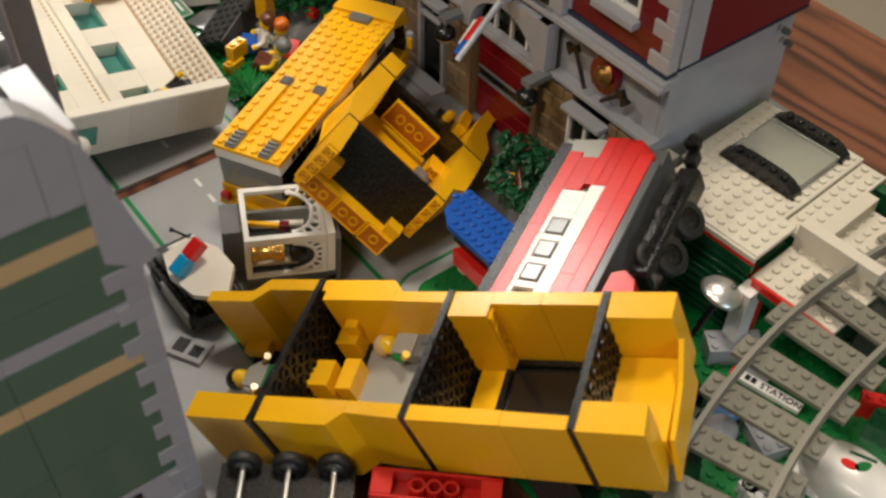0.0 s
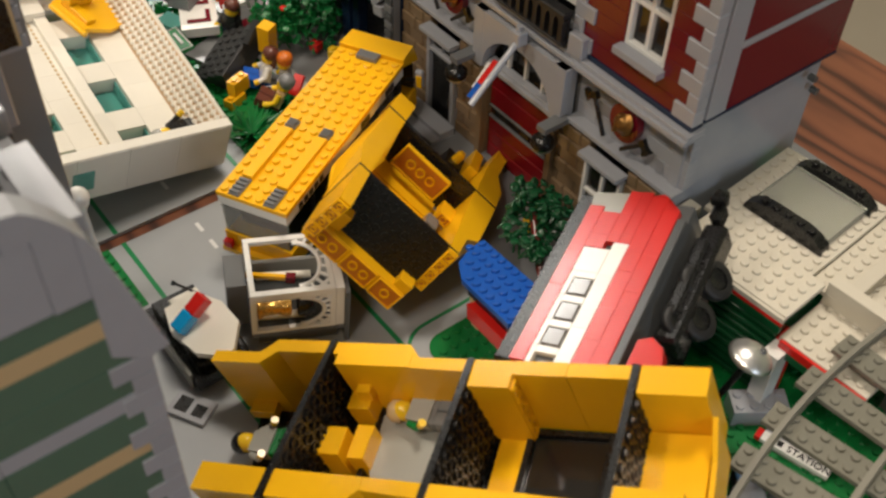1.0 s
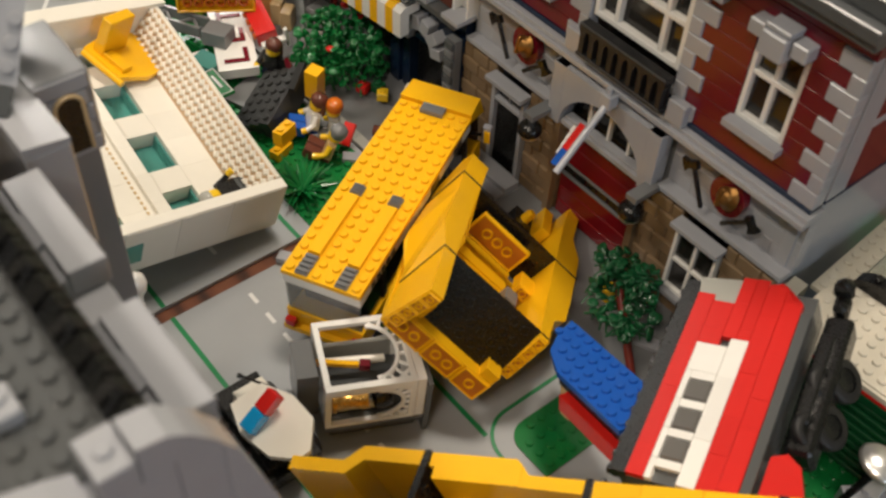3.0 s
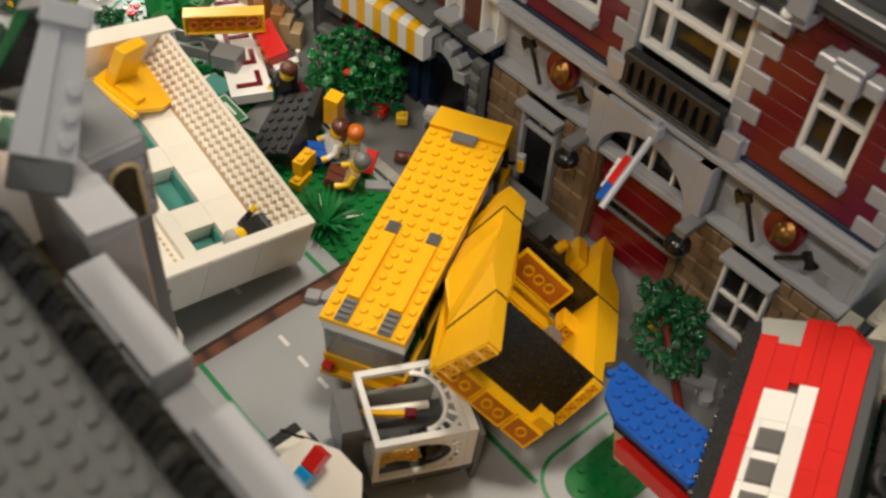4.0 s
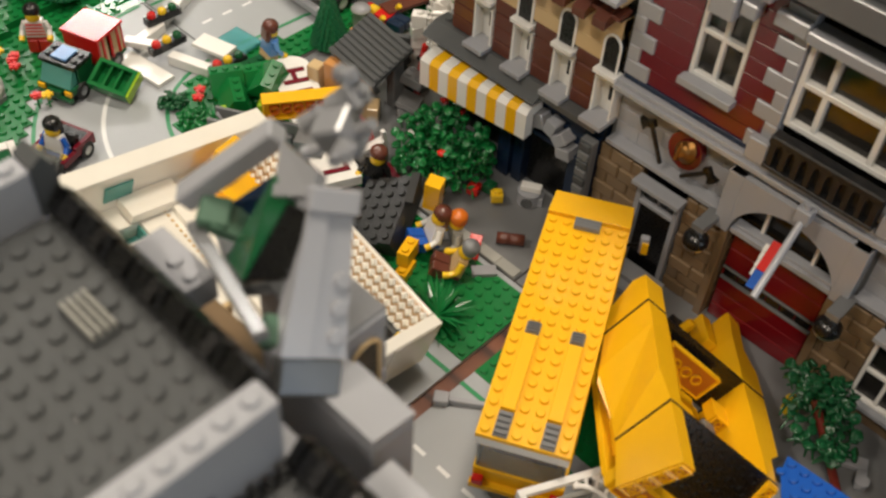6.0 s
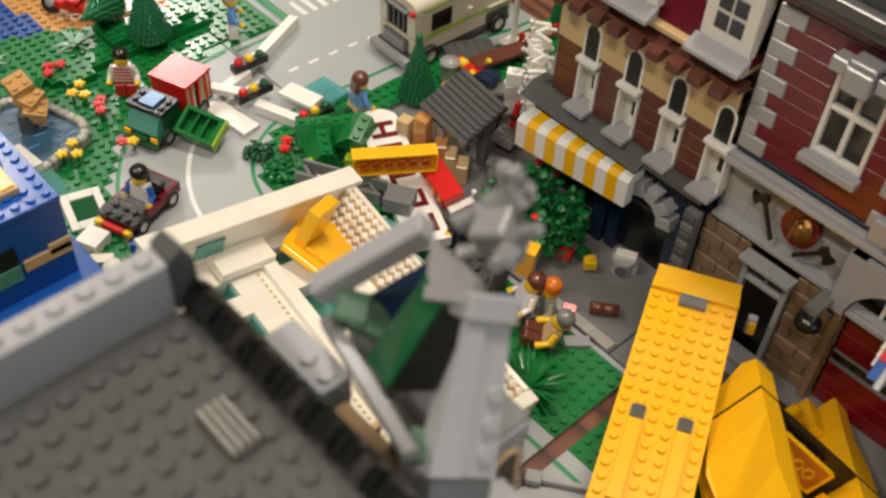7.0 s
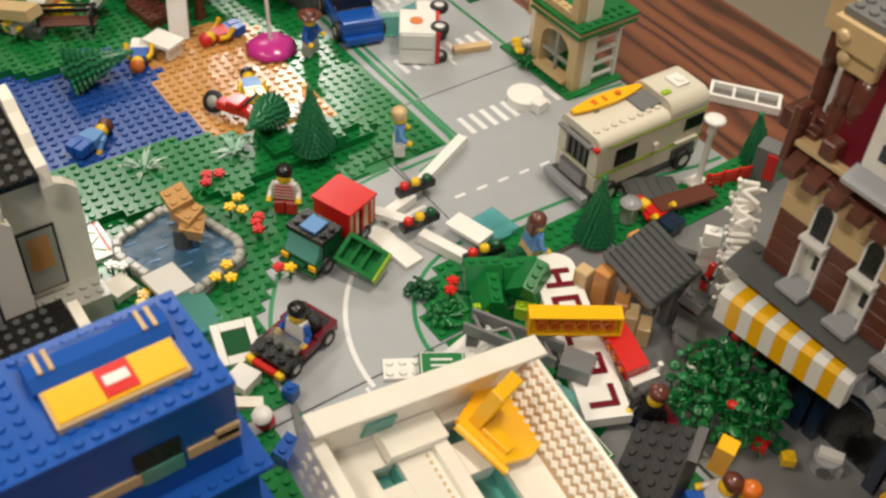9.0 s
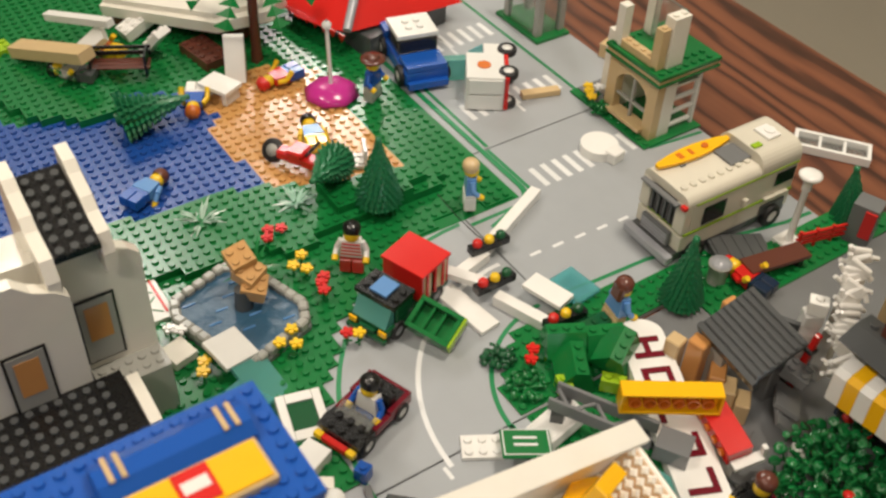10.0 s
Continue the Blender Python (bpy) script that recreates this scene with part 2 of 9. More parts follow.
W1 = thing("window_1", pose(3.0, -0.2, 0.75), "white framed window in the side wall", "window", kind="structure")
for y0, y1, z0, z1 in ((-0.65, 0.65, -0.60, -0.55), (-0.65, 0.65, 0.55, 0.60), (-0.65, -0.60, -0.55, 0.55), (0.60, 0.65, -0.55, 0.55), (-0.02, 0.02, -0.55, 0.55)):
    part("window_frame", Geo().box(0.02, 0.08, y0, y1, z0, z1, 0.004), CEIL, W1)
for x, y in ((-1.3, -1.0), (0.3, -1.1), (-0.6, 0.75), (-3.2, 0.55), (-3.95, 1.75)):
    mesh_thing("ceiling_lamp", Geo().box(x - 0.32, x + 0.32, y - 0.28, y + 0.28, 2.338, 2.35, 0.003), CEIL, pose(0, 0, 0), "flat white ceiling lamp housing", "lamp", "ceiling lamps")


def axes(o, ux, uy):
    """A right-handed frame at o: x along ux, y as near to uy as may be."""
    x = Vector(ux).normalized()
    y = Vector(uy)
    y = (y - x * x.dot(y)).normalized()
    z = x.cross(y)
    m = Matrix((x, y, z)).transposed().to_4x4()
    m.translation = o
    return m


def tubes(nx, ny, z0, z1, x0=0.0, y0=0.0, r=0.0033, n=10):
    """The ring-shaped tubes seen on the underside of bricks."""
    g = Geo()
    for i in range(nx):
        for j in range(ny):
            cx, cy = x0 + i * S, y0 + j * S
            a, b, c, d = ring(r, n, z0, cx, cy), ring(r, n, z1, cx, cy), ring(r * 0.7, n, z1, cx, cy), ring(r * 0.7, n, z0, cx, cy)
            g.add(a + b + c + d, [(k * n + q, k * n + (q + 1) % n, (k + 1) * n + (q + 1) % n, (k + 1) * n + q) for k in range(3) for q in range(n)])
    return g


def wheel(parent, m, r=0.0075, w=0.006, hub=None):
    """A tyre about its own x axis with a hub."""
    prof = [(r * 0.55, -w / 2), (r * 0.9, -w / 2), (r, -w * 0.3), (r, w * 0.3), (r * 0.9, w / 2), (r * 0.55, w / 2)]
    t = part("tyre", Geo().lathe(prof, 20), RUB, parent, "", m @ pose(0, 0, 0, 0, 90, 0))
    part("rim", Geo().lathe([(0.0001, -w * 0.42), (r * 0.56, -w * 0.46), (r * 0.56, w * 0.46), (r * 0.4, w * 0.34), (0.0001, w * 0.30)], 16), hub or LGR, t)
    return t


def minifig(m, torso, legs, top, label, hat=None, arms=None, bald=False, stripes=False):
    """A standing toy figure, one plain mesh: about 40 mm high, feet at the origin, facing -y."""
    g = Geo()
    g.cur = 0
    g.box(-0.0078, -0.0003, -0.0035, 0.0045, 0.0, 0.0110, 0.0006).box(0.0003, 0.0078, -0.0035, 0.0045, 0.0, 0.0110, 0.0006)
    g.box(-0.0078, 0.0078, -0.0030, 0.0040, 0.0110, 0.0140, 0.0004)
    g.cur = 1
    g.add([(-0.0078, -0.0034, 0.0142), (0.0078, -0.0034, 0.0142), (0.0078, 0.0040, 0.0142), (-0.0078, 0.0040, 0.0142),
           (-0.0058, -0.0030, 0.0270), (0.0058, -0.0030, 0.0270), (0.0058, 0.0034, 0.0270), (-0.0058, 0.0034, 0.0270)],
          [(3, 2, 1, 0), (4, 5, 6, 7), (0, 1, 5, 4), (1, 2, 6, 5), (2, 3, 7, 6), (3, 0, 4, 7)])
    for k in range(4 if stripes else 0):
        g.cur, w, z = 0, 0.0070 - 0.0004 * k, 0.0158 + 0.0028 * k
        g.box(-w, w, -0.0037, 0.0042, z, z + 0.0012, 0.0001)
    for sgn in (-1, 1):
        g.cur = 4
        g.rod((sgn * 0.0068, 0.0, 0.0255), (sgn * 0.0095, -0.0006, 0.0195), 0.0021, 8)
        g.rod((sgn * 0.0095, -0.0006, 0.0195), (sgn * 0.0100, -0.0045, 0.0160), 0.0019, 8)
        g.cur = 2
        g.rod((sgn * 0.0100, -0.0045, 0.0160), (sgn * 0.0100, -0.0075, 0.0140), 0.0022, 8)
    g.cur = 2
    g.lathe([(0.0030, 0.0270), (0.0044, 0.0278), (0.0051, 0.0292), (0.0051, 0.0345), (0.0044, 0.0360), (0.0001, 0.0364)], 16)
    g.cur = 3
    if not bald:
        g.lathe([(0.0054, 0.0318), (0.0060, 0.0345), (0.0058, 0.0372), (0.0042, 0.0392), (0.0001, 0.0400)], 16, 0, 0.0008)
        if hat == "brim":
            g.lathe([(0.0001, 0.0352), (0.0098, 0.0356), (0.0098, 0.0366), (0.0055, 0.0372)], 18)
        elif hat == "long":
            g.box(-0.0052, 0.0052, 0.0012, 0.0062, 0.0240, 0.0360, 0.0015)
    return mesh_thing("minifigure", g, (legs, torso, YLW, top, arms or torso), m, label, "toy figure", "toy figures in the town")


YLW = plastic("figure_yellow", (0.85, 0.55, 0.02))

# ---- ground plates ----
def flat(name, x0, x1, y0, y1, z0, z1, mat, parent=None, label="", category="", kind="structure"):
    g = Geo().box(x0, x1, y0, y1, z0, z1, 0.0004)
    if parent:
        return part(name, g, mat, parent, label)
    return mesh_thing(name, g, mat, pose(0, 0, 0), label, category, kind=kind)


def strip(parent, name, pts, w, mat, z=0.0, t=0.00025):
    """A printed line of width w along points."""
    g = Geo()
    left, right = [], []
    for i, p in enumerate(pts):
        a, b = Vector(pts[max(i - 1, 0)]), Vector(pts[min(i + 1, len(pts) - 1)])
        d = (b - a).normalized()
        nrm = Vector((-d.y, d.x))
        left.append(Vector(p) + nrm * w / 2)
        right.append(Vector(p) - nrm * w / 2)
    n = len(pts)
    v = [(*p, z + t) for p in left] + [(*p, z + t) for p in right]
    g.add(v, [(i, n + i, n + i + 1, i + 1) for i in range(n - 1)])
    return part(name, g, mat, parent)


def arc(cx, cy, r, a0, a1, n=18):
    return [(cx + r * math.cos(radians(a0 + (a1 - a0) * i / n)), cy + r * math.sin(radians(a0 + (a1 - a0) * i / n))) for i in range(n + 1)]


def road_plate(x0, x1, y0, y1):
    top = mesh_thing("road", Geo().box(x0, x1, y0, y1, -0.0033, 0.0, 0.0004), ROAD, pose(0, 0, 0), "smooth grey road baseplate with printed lines", "road", kind="structure")
    return top


def lawn(parent, x0, y0, nx, ny, keep=lambda x, y: True):
    """The studded green part of a baseplate."""
    g = Geo().box(x0, x0 + nx * S, y0, y0 + ny * S, -0.0005, 0.0006, 0.0003)
    for i in range(nx):
        for j in range(ny):
            cx, cy = x0 + (i + 0.5) * S, y0 + (j + 0.5) * S
            if keep(cx, cy):
                g.stud(cx, cy, 0.0006, 10)
    return part("lawn", g, GRN, parent, "bright green studded grass area")


# straight road beside the fire station, its middle line at y = 0.190
road_a = road_plate(-0.508, -0.252, 0.062, 0.318)
for y in (0.144, 0.239):
    strip(road_a, "edge_line", [(-0.508, y), (-0.335, y)], 0.003, GLIN)
for k in range(12):
    strip(road_a, "dash", [(-0.497 + k * 0.0187, 0.190), (-0.488 + k * 0.0187, 0.190)], 0.0026, LINE)
lawn(road_a, -0.508, 0.250, 16, 8)
lawn(road_a, -0.508, 0.070, 7, 8)
road_b = road_plate(-0.774, -0.518, 0.062, 0.318)
for y in (0.144, 0.239):
    strip(road_b, "edge_line", [(-0.774, y), (-0.518, y)], 0.003, GLIN)
for k in range(13):
    strip(road_b, "dash", [(-0.770 + k * 0.0187, 0.190), (-0.761 + k * 0.0187, 0.190)], 0.0026, LINE)
lawn(road_b, -0.774, 0.250, 32, 8)
lawn(road_b, -0.774, 0.066, 32, 8)
# the bend
road_c = road_plate(-1.030, -0.775, 0.062, 0.318)
strip(road_c, "middle_line", arc(-0.768, 0.312, 0.118, 180, 270), 0.0032, LINE, 0.0001)
strip(road_c, "edge_line", arc(-0.768, 0.312, 0.165, 180, 270), 0.003, GLIN)
strip(road_c, "edge_line", arc(-0.768, 0.312, 0.074, 180, 270), 0.003, GLIN)
# junction
road_d = road_plate(-0.993, -0.800, 0.319, 0.537)
strip(road_d, "edge_line", [(-0.992, 0.378), (-0.938, 0.378)] + arc(-0.938, 0.368, 0.010, 90, 0, 5) + [(-0.928, 0.319)], 0.003, GLIN)
strip(road_d, "edge_line", [(-0.842, 0.319), (-0.838, 0.4), (-0.815, 0.511), (-0.813, 0.535)], 0.003, GLIN)
strip(road_d, "edge_line", [(-0.992, 0.487), (-0.93, 0.487), (-0.925, 0.535)], 0.003, GLIN)
for k in range(9):
    strip(road_d, "zebra_stripe", [(-0.957, 0.392 + k * 0.0105), (-0.935, 0.392 + k * 0.0105)], 0.0048, LINE)
for k in range(6):
    strip(road_d, "dash", [(-0.882 + k * 0.001, 0.335 + k * 0.0187), (-0.882 + k * 0.001, 0.344 + k * 0.0187)], 0.0026, LINE)
road_e = road_plate(-1.250, -0.994, 0.319, 0.537)
strip(road_e, "edge_line", [(-1.25, 0.384), (-0.995, 0.380)], 0.003, GLIN)
strip(road_e, "edge_line", [(-1.25, 0.487), (-0.995, 0.487)], 0.003, GLIN)
for k in range(9):
    strip(road_e, "zebra_stripe", [(-1.050, 0.393 + k * 0.0105), (-1.028, 0.393 + k * 0.0105)], 0.0048, LINE)
    strip(road_e, "zebra_stripe", [(-1.145, 0.393 + k * 0.0105), (-1.123, 0.393 + k * 0.0105)], 0.0048, LINE)
for k in range(10):
    strip(road_e, "dash", [(-1.24 + k * 0.0235, 0.433), (-1.229 + k * 0.0235, 0.433)], 0.0026, LINE)
# pavement plates under the fire station and the corner hotel
flat("pavement", -0.538, -0.264, 0.319, 0.575, -0.0033, 0.0002, MGR, None, "stone grey pavement plate before the fire station", "pavement")
pave2 = flat("pavement", -0.797, -0.539, 0.319, 0.575, -0.0033, 0.0002, MGR, None, "stone grey pavement plate before the corner hotel", "pavement")
for k in range(16):
    piece(pave2, "tile", -0.797 / S + 2 * k + 0.1, 0.319 / S, 0.0, 2, 1, 0.6, OGR, False)

# ---- fire station ----
def wall_course(parent, x, y, z, n, mat, lens=(4, 3, 4, 2), studs=False, depth=1, hp=3, name="brick", edge=0.00025):
    """One course of bricks along x, n studs long."""
    k, i = 0, 0
    while i < n - 1e-6:
        w = min(lens[k % len(lens)], n - i)
        piece(parent, name, x + i, y, z, w, depth, hp, mat, studs, None, edge)
        i, k = i + w, k + 1


def pane_window(parent, x, z, w, h, cols, rows, bar=0.0022, depth=0.005, y=0.0, mat=None):
    """A window in a wall whose face is at y: frame bars and panes; any dark sheet behind them is set apart. Metres."""
    mat = mat or CLW
    win = part("window", Geo().box(x, x + bar, y, y + depth, z, z + h).box(x + w - bar, x + w, y, y + depth, z, z + h)
               .box(x + bar, x + w - bar, y, y + depth, z, z + bar).box(x + bar, x + w - bar, y, y + depth, z + h - bar, z + h), mat, parent)
    edges_x = [x + bar + (w - 2 * bar) * c for c in cols]
    edges_z = [z + bar + (h - 2 * bar) * c for c in rows]
    for e in edges_x[1:-1]:
        part("glazing_bar", Geo().box(e - bar / 2, e + bar / 2, y + 0.0006, y + depth - 0.001, z + bar, z + h - bar), mat, win)
    for e in edges_z[1:-1]:
        part("glazing_bar", Geo().box(x + bar, x + w - bar, y + 0.0004, y + depth - 0.0012, e - bar / 2, e + bar / 2), mat, win)
    for i in range(len(edges_x) - 1):
        for j in range(len(edges_z) - 1):
            part("pane", Geo().box(edges_x[i], edges_x[i + 1], y + depth - 0.0022, y + depth - 0.0014, edges_z[j], edges_z[j + 1], 0.0001), SMK, win)
    return win


FB = thing("fire_station", pose(-0.538, 0.382, 0), "toy brick fire station, dark red walls, grey quoins, red garage door", "toy building")
# ground floor: dark tan bricks between the openings
for k in range(8):
    o = (k % 2) * 1
    for x0, x1 in ((0, 4), (8, 12), (20, 24), (28, 32)):
        wall_course(FB, x0, 0.28 + 0.14 * ((k + x0) % 2), 3 * k, x1 - x0, DTN, (2, 2) if o == 0 else (1, 2, 1), depth=1, edge=0.0009)
    if k in (0, 1):
        wall_course(FB, 24, 0.4, 3 * k, 4, DTN, (2, 2))
for x0, x1, y, z in ((0.001, 0.031, 0.011, 0.0), (0.066, 0.095, 0.011, 0.0), (0.161, 0.191, 0.011, 0.0), (0.225, 0.2555, 0.011, 0.0),
                     (0.0312, 0.0658, 0.013, 0.074), (0.1912, 0.2248, 0.013, 0.072), (0.0952, 0.1608, 0.016, 0.1)):
    part("inner_wall", Geo().box(x0, x1, y, 0.118, z, 0.126), MGR, FB, "stone grey inner wall")
part("inner_floor", Geo().box(0.001, 0.2555, 0.02, 0.118, 0.0003, 0.003), DGR, FB)
# grey frieze with its ledges
for x0, n in ((0, 11), (21, 11)):
    part("ledge", Geo().box(x0 * S, (x0 + n) * S, -0.0042, 0.006, 0.0785, 0.0815), LGR, FB)
    for k in range(4):
        wall_course(FB, x0, 0.55, 25.5 + 3 * k, n, LGR, (4, 3, 4) if k % 2 else (2, 4, 3, 2), hp=3 if k < 3 else 2.4)
for y, z0, z1 in ((-0.0068, 0.1185, 0.1218), (-0.0045, 0.1219, 0.1248)):
    part("cornice", Geo().box(-0.0012, 0.2575, y, 0.009, z0, z1), LGR, FB)
part("shadow_course", Geo().box(0.001, 0.2555, -0.0008, 0.009, 0.1249, 0.128), NVY, FB)
# centre bay with the arch
g = Geo()
cx, rad = 16 * S, 4.1 * S
inner = [(cx + rad * math.cos(radians(a)), 0.0775 + 0.0305 * math.sin(radians(a))) for a in range(0, 181, 9)]
n = len(inner)
v, f = [], []
for yy in (-0.0028, 0.0075):
    for p in inner:
        v.append((p[0], yy, p[1]))
    for p in inner:
        v.append((min(max(cx + (p[0] - cx) * 1.6, 10.8 * S), 21.2 * S), yy, 0.1184 if abs(p[0] - cx) < 0.022 else 0.0765 + (0.1184 - 0.0765) * min(1, (p[1] - 0.0775) / 0.012)))
for i in range(n - 1):
    f += [(i, i + 1, n + i + 1, n + i), (2 * n + i + 1, 2 * n + i, 3 * n + i, 3 * n + i + 1), (i + 1, i, 2 * n + i, 2 * n + i + 1), (n + i, n + i + 1, 3 * n + i + 1, 3 * n + i)]
part("arch", g.add(v, f), LGR, FB, "light grey arch over the garage door")
for x in (10.7, 20.1):
    part("arch_shoulder", Geo().box(x * S, (x + 1.2) * S, -0.003, 0.0075, 0.0765, 0.1184), LGR, FB)
for x in (11.9, 18.75):
    part("arch_shoulder", Geo().box(x * S, (x + 1.35) * S, -0.0026, 0.0075, 0.1005, 0.1184), LGR, FB)
fan = part("fanlight", Geo().box(12 * S, 20 * S, -0.001, 0.006, 0.0765, 0.0800).box(12.1 * S, 19.9 * S, 0.001, 0.007, 0.0802, 0.0822), LGR, FB, "grey transom under an arched fan window")
for dx in (-0.016, 0.0, 0.016):
    part("glazing_bar", Geo().box(cx + dx - 0.0010, cx + dx + 0.0010, 0.0050, 0.0080, 0.0823, 0.0775 + 0.0300 * math.sqrt(1 - (dx / rad) ** 2)), CLW, fan)
part("pane", Geo().prism([(p[0], p[1]) for p in inner], 0.0105, 0.0112), SMK, fan)
# garage door of ribbed red slats
GAR = plastic("garage_red", (0.17, 0.006, 0.010), 0.14)
door = part("garage_door", Geo().box(12.1 * S, 19.9 * S, 0.0072, 0.009, 0.0005, 0.0764), GAR, FB, "deep red roller door with a row of small windows")
for z0, z1 in ((0.0010, 0.0120), (0.0123, 0.0235), (0.0238, 0.0345), (0.0455, 0.0600), (0.0603, 0.0755)):
    part("slat", Geo().box(12.2 * S, 19.8 * S, 0.0048, 0.0071, z0, z1, 0.0006), GAR, door)
for k in range(6):
    part("pane", Geo().box((12.35 + 1.22 * k) * S, (13.45 + 1.22 * k) * S, 0.0058, 0.0071, 0.0365, 0.0435), SMK, door)
for z in (0.0346, 0.0436):
    part("mullion", Geo().box(12.2 * S, 19.8 * S, 0.0042, 0.0071, z, z + 0.0012), MGR, door)
for x in (11.35, 20.0):
    part("pilaster", Geo().box(x * S, (x + 0.6) * S, -0.001, 0.0072, 0.0, 0.0764), DTN, FB)
# lanterns
for x in (10.6, 21.3):
    lan = part("lantern", Geo().lathe([(0.0068, 0.0682), (0.0076, 0.0694), (0.0072, 0.0730), (0.0050, 0.0752), (0.0034, 0.0760), (0.0034, 0.0790), (0.0004, 0.0795)], 18, x * S, -0.0150), BLK, FB, "black lantern on a wall bracket")
    part("bracket", Geo().box(x * S - 0.0040, x * S + 0.0040, -0.0180, 0.003, 0.0797, 0.0840), MGR, lan)
    part("glass", Geo().lathe([(0.0001, 0.0640), (0.0046, 0.0648), (0.0066, 0.0668), (0.0068, 0.0681)], 16, x * S, -0.0150), SLV, lan, "chrome dish")
# side door, window, lintels
for x in (4, 24):
    part("lintel", Geo().box((x - 0.1) * S, (x + 4.1) * S, -0.0058, 0.004, 0.0705, 0.0737), LGR, FB)
    part("lintel", Geo().box((x + 0.2) * S, (x + 3.8) * S, -0.0020, 0.004, 0.0672, 0.0704), LGR, FB)
dr = part("door", Geo().box(4.1 * S, 4.5 * S, 0.0, 0.006, 0.0, 0.067).box(7.5 * S, 7.9 * S, 0.0, 0.006, 0.0, 0.067).box(4.5 * S, 7.5 * S, 0.0, 0.006, 0.0545, 0.0572), LGR, FB, "dark glass door in a grey surround")
part("door_leaf", Geo().box(4.5 * S, 7.5 * S, 0.0035, 0.0055, 0.001, 0.0544), BLK, dr)
part("pane", Geo().box(4.5 * S, 7.5 * S, 0.004, 0.005, 0.0573, 0.067), SMK, dr)
part("glazing_bar", Geo().box(5.9 * S, 6.1 * S, 0.002, 0.005, 0.0573, 0.067), LGR, dr)
part("doorstep", Geo().box(3 * S, 8.6 * S, -0.014, -0.001, 0.0, 0.0064).box(3 * S, 8.6 * S, -0.022, -0.0141, 0.0, 0.0032), LGR, FB)
pane_window(FB, 24.1 * S, 0.0195, 3.8 * S, 0.0475, (0, 0.5, 1), (0, 0.5, 1))
part("window_sill", Geo().box(23.7 * S, 28.3 * S, -0.0040, 0.003, 0.0163, 0.0194), LGR, FB)
# badges: dark red shield, golden dish, two axes
BRZ = plastic("bronze", (0.30, 0.15, 0.04), 0.34)
BRZ.node_tree.nodes["Principled BSDF"].inputs["Metallic"].default_value = 0.8
for x0 in (2.0, 22.0):
    c = x0 * S + 0.0340
    rim = [(c + 0.0112 * math.cos(radians(a)), 0.1020 + 0.0125 * math.sin(radians(a))) for a in range(0, 360, 20)]
    badge = part("badge", Geo().prism(rim, -0.0010, 0.0043), DRD, FB, "dark red badge with a golden helmet")
    helmet = Geo().lathe([(0.0078, 0.0), (0.0078, 0.0008), (0.0056, 0.0012), (0.0052, 0.0036), (0.0036, 0.0056), (0.0001, 0.0064)], 20).box(-0.0010, 0.0010, -0.0060, 0.0060, 0.0030, 0.0072, 0.0006)
    part("helmet", helmet, BRZ, badge, "", Matrix.Translation((c + 0.0010, -0.0011, 0.1035)) @ pose(0, 0, 0, 78, 0, -18))
    for sgn in (-1, 1):
        a = Vector((c + (-0.0235 if sgn < 0 else 0.0185), -0.0030, 0.1085 if sgn < 0 else 0.1000))
        b = Vector((c + (-0.0120 if sgn < 0 else 0.0030), -0.0030, 0.0865))
        axe = part("axe", Geo().rod(a, b, 0.0014, 8), BLK, FB, "black toy axe on the frieze")
        d = (a - b).normalized()
        blade = Geo().prism([(-0.0030, -0.0024), (0.0026, -0.0018), (0.0060, -0.0040), (0.0066, 0.0), (0.0060, 0.0040), (0.0026, 0.0018), (-0.0030, 0.0024)], -0.0015, 0.0015)
        part("axe_head", blade, BLK, axe, "", Matrix.Translation(a) @ pose(0, 0, 0, 0, math.degrees(math.atan2(d.x, d.z)), 0) @ pose(0, 0, 0, 0, 0, 0 if sgn > 0 else 180))
# upper storey: red bricks with grey quoins
for k in range(9):
    z = 40 + 3 * k
    a = k % 2
    for x0, x1, ql, qr in ((0, 12, 0, 1), (20, 32, 1, 0)):
        lq = 2 if a == 0 else 1
        wall_course(FB, x0, -0.14, z, lq, LGR, (lq,), depth=1.1, name="quoin", edge=0.0006)
        wall_course(FB, x1 - lq, -0.14, z, lq, LGR, (lq,), depth=1.1, name="quoin", edge=0.0006)
        if 2 <= k <= 7:
            wx = 4.7 if x0 == 0 else 24.7
            wall_course(FB, x0 + lq, 0.05, z, wx - x0 - lq, DRD, (4,), hp=2.93, edge=0.0001)
            wall_course(FB, wx + 3.8, 0.05, z, x1 - lq - wx - 3.8, DRD, (4,), hp=2.93, edge=0.0001)
        else:
            wall_course(FB, x0 + lq, 0.05, z, x1 - x0 - 2 * lq, DRD, (12,), hp=2.93, edge=0.0001)
for x0 in (0, 20):
    wall_course(FB, x0, 0.05, 67, 12, DRD, (12,), hp=2.2)
for x in (4, 24):
    pane_window(FB, (x + 0.75) * S, 0.1486, 3.7 * S, 0.055, (0, 0.5, 1), (0, 0.5, 1), bar=0.0026, depth=0.006, y=0.001)
    part("window_sill", Geo().box((x + 0.5) * S, (x + 4.7) * S, -0.0060, 0.006, 0.1440, 0.1484), LGR, FB)
    for a, b, y, z0, z1 in ((0.5, 1.65, -0.0088, 0.2000, 0.2080), (1.7, 3.5, -0.0125, 0.1960, 0.2085), (3.55, 4.7, -0.0088, 0.2000, 0.2080)):
        part("keystone", Geo().box((x + a) * S, (x + b) * S, y, 0.0005, z0, z1, 0.0008), LGR, FB, "grey stone block over the window")
    part("keystone_cap", Geo().box((x + 1.7) * S, (x + 3.5) * S, -0.0105, 0.0005, 0.2087, 0.2115, 0.0005), LGR, FB)
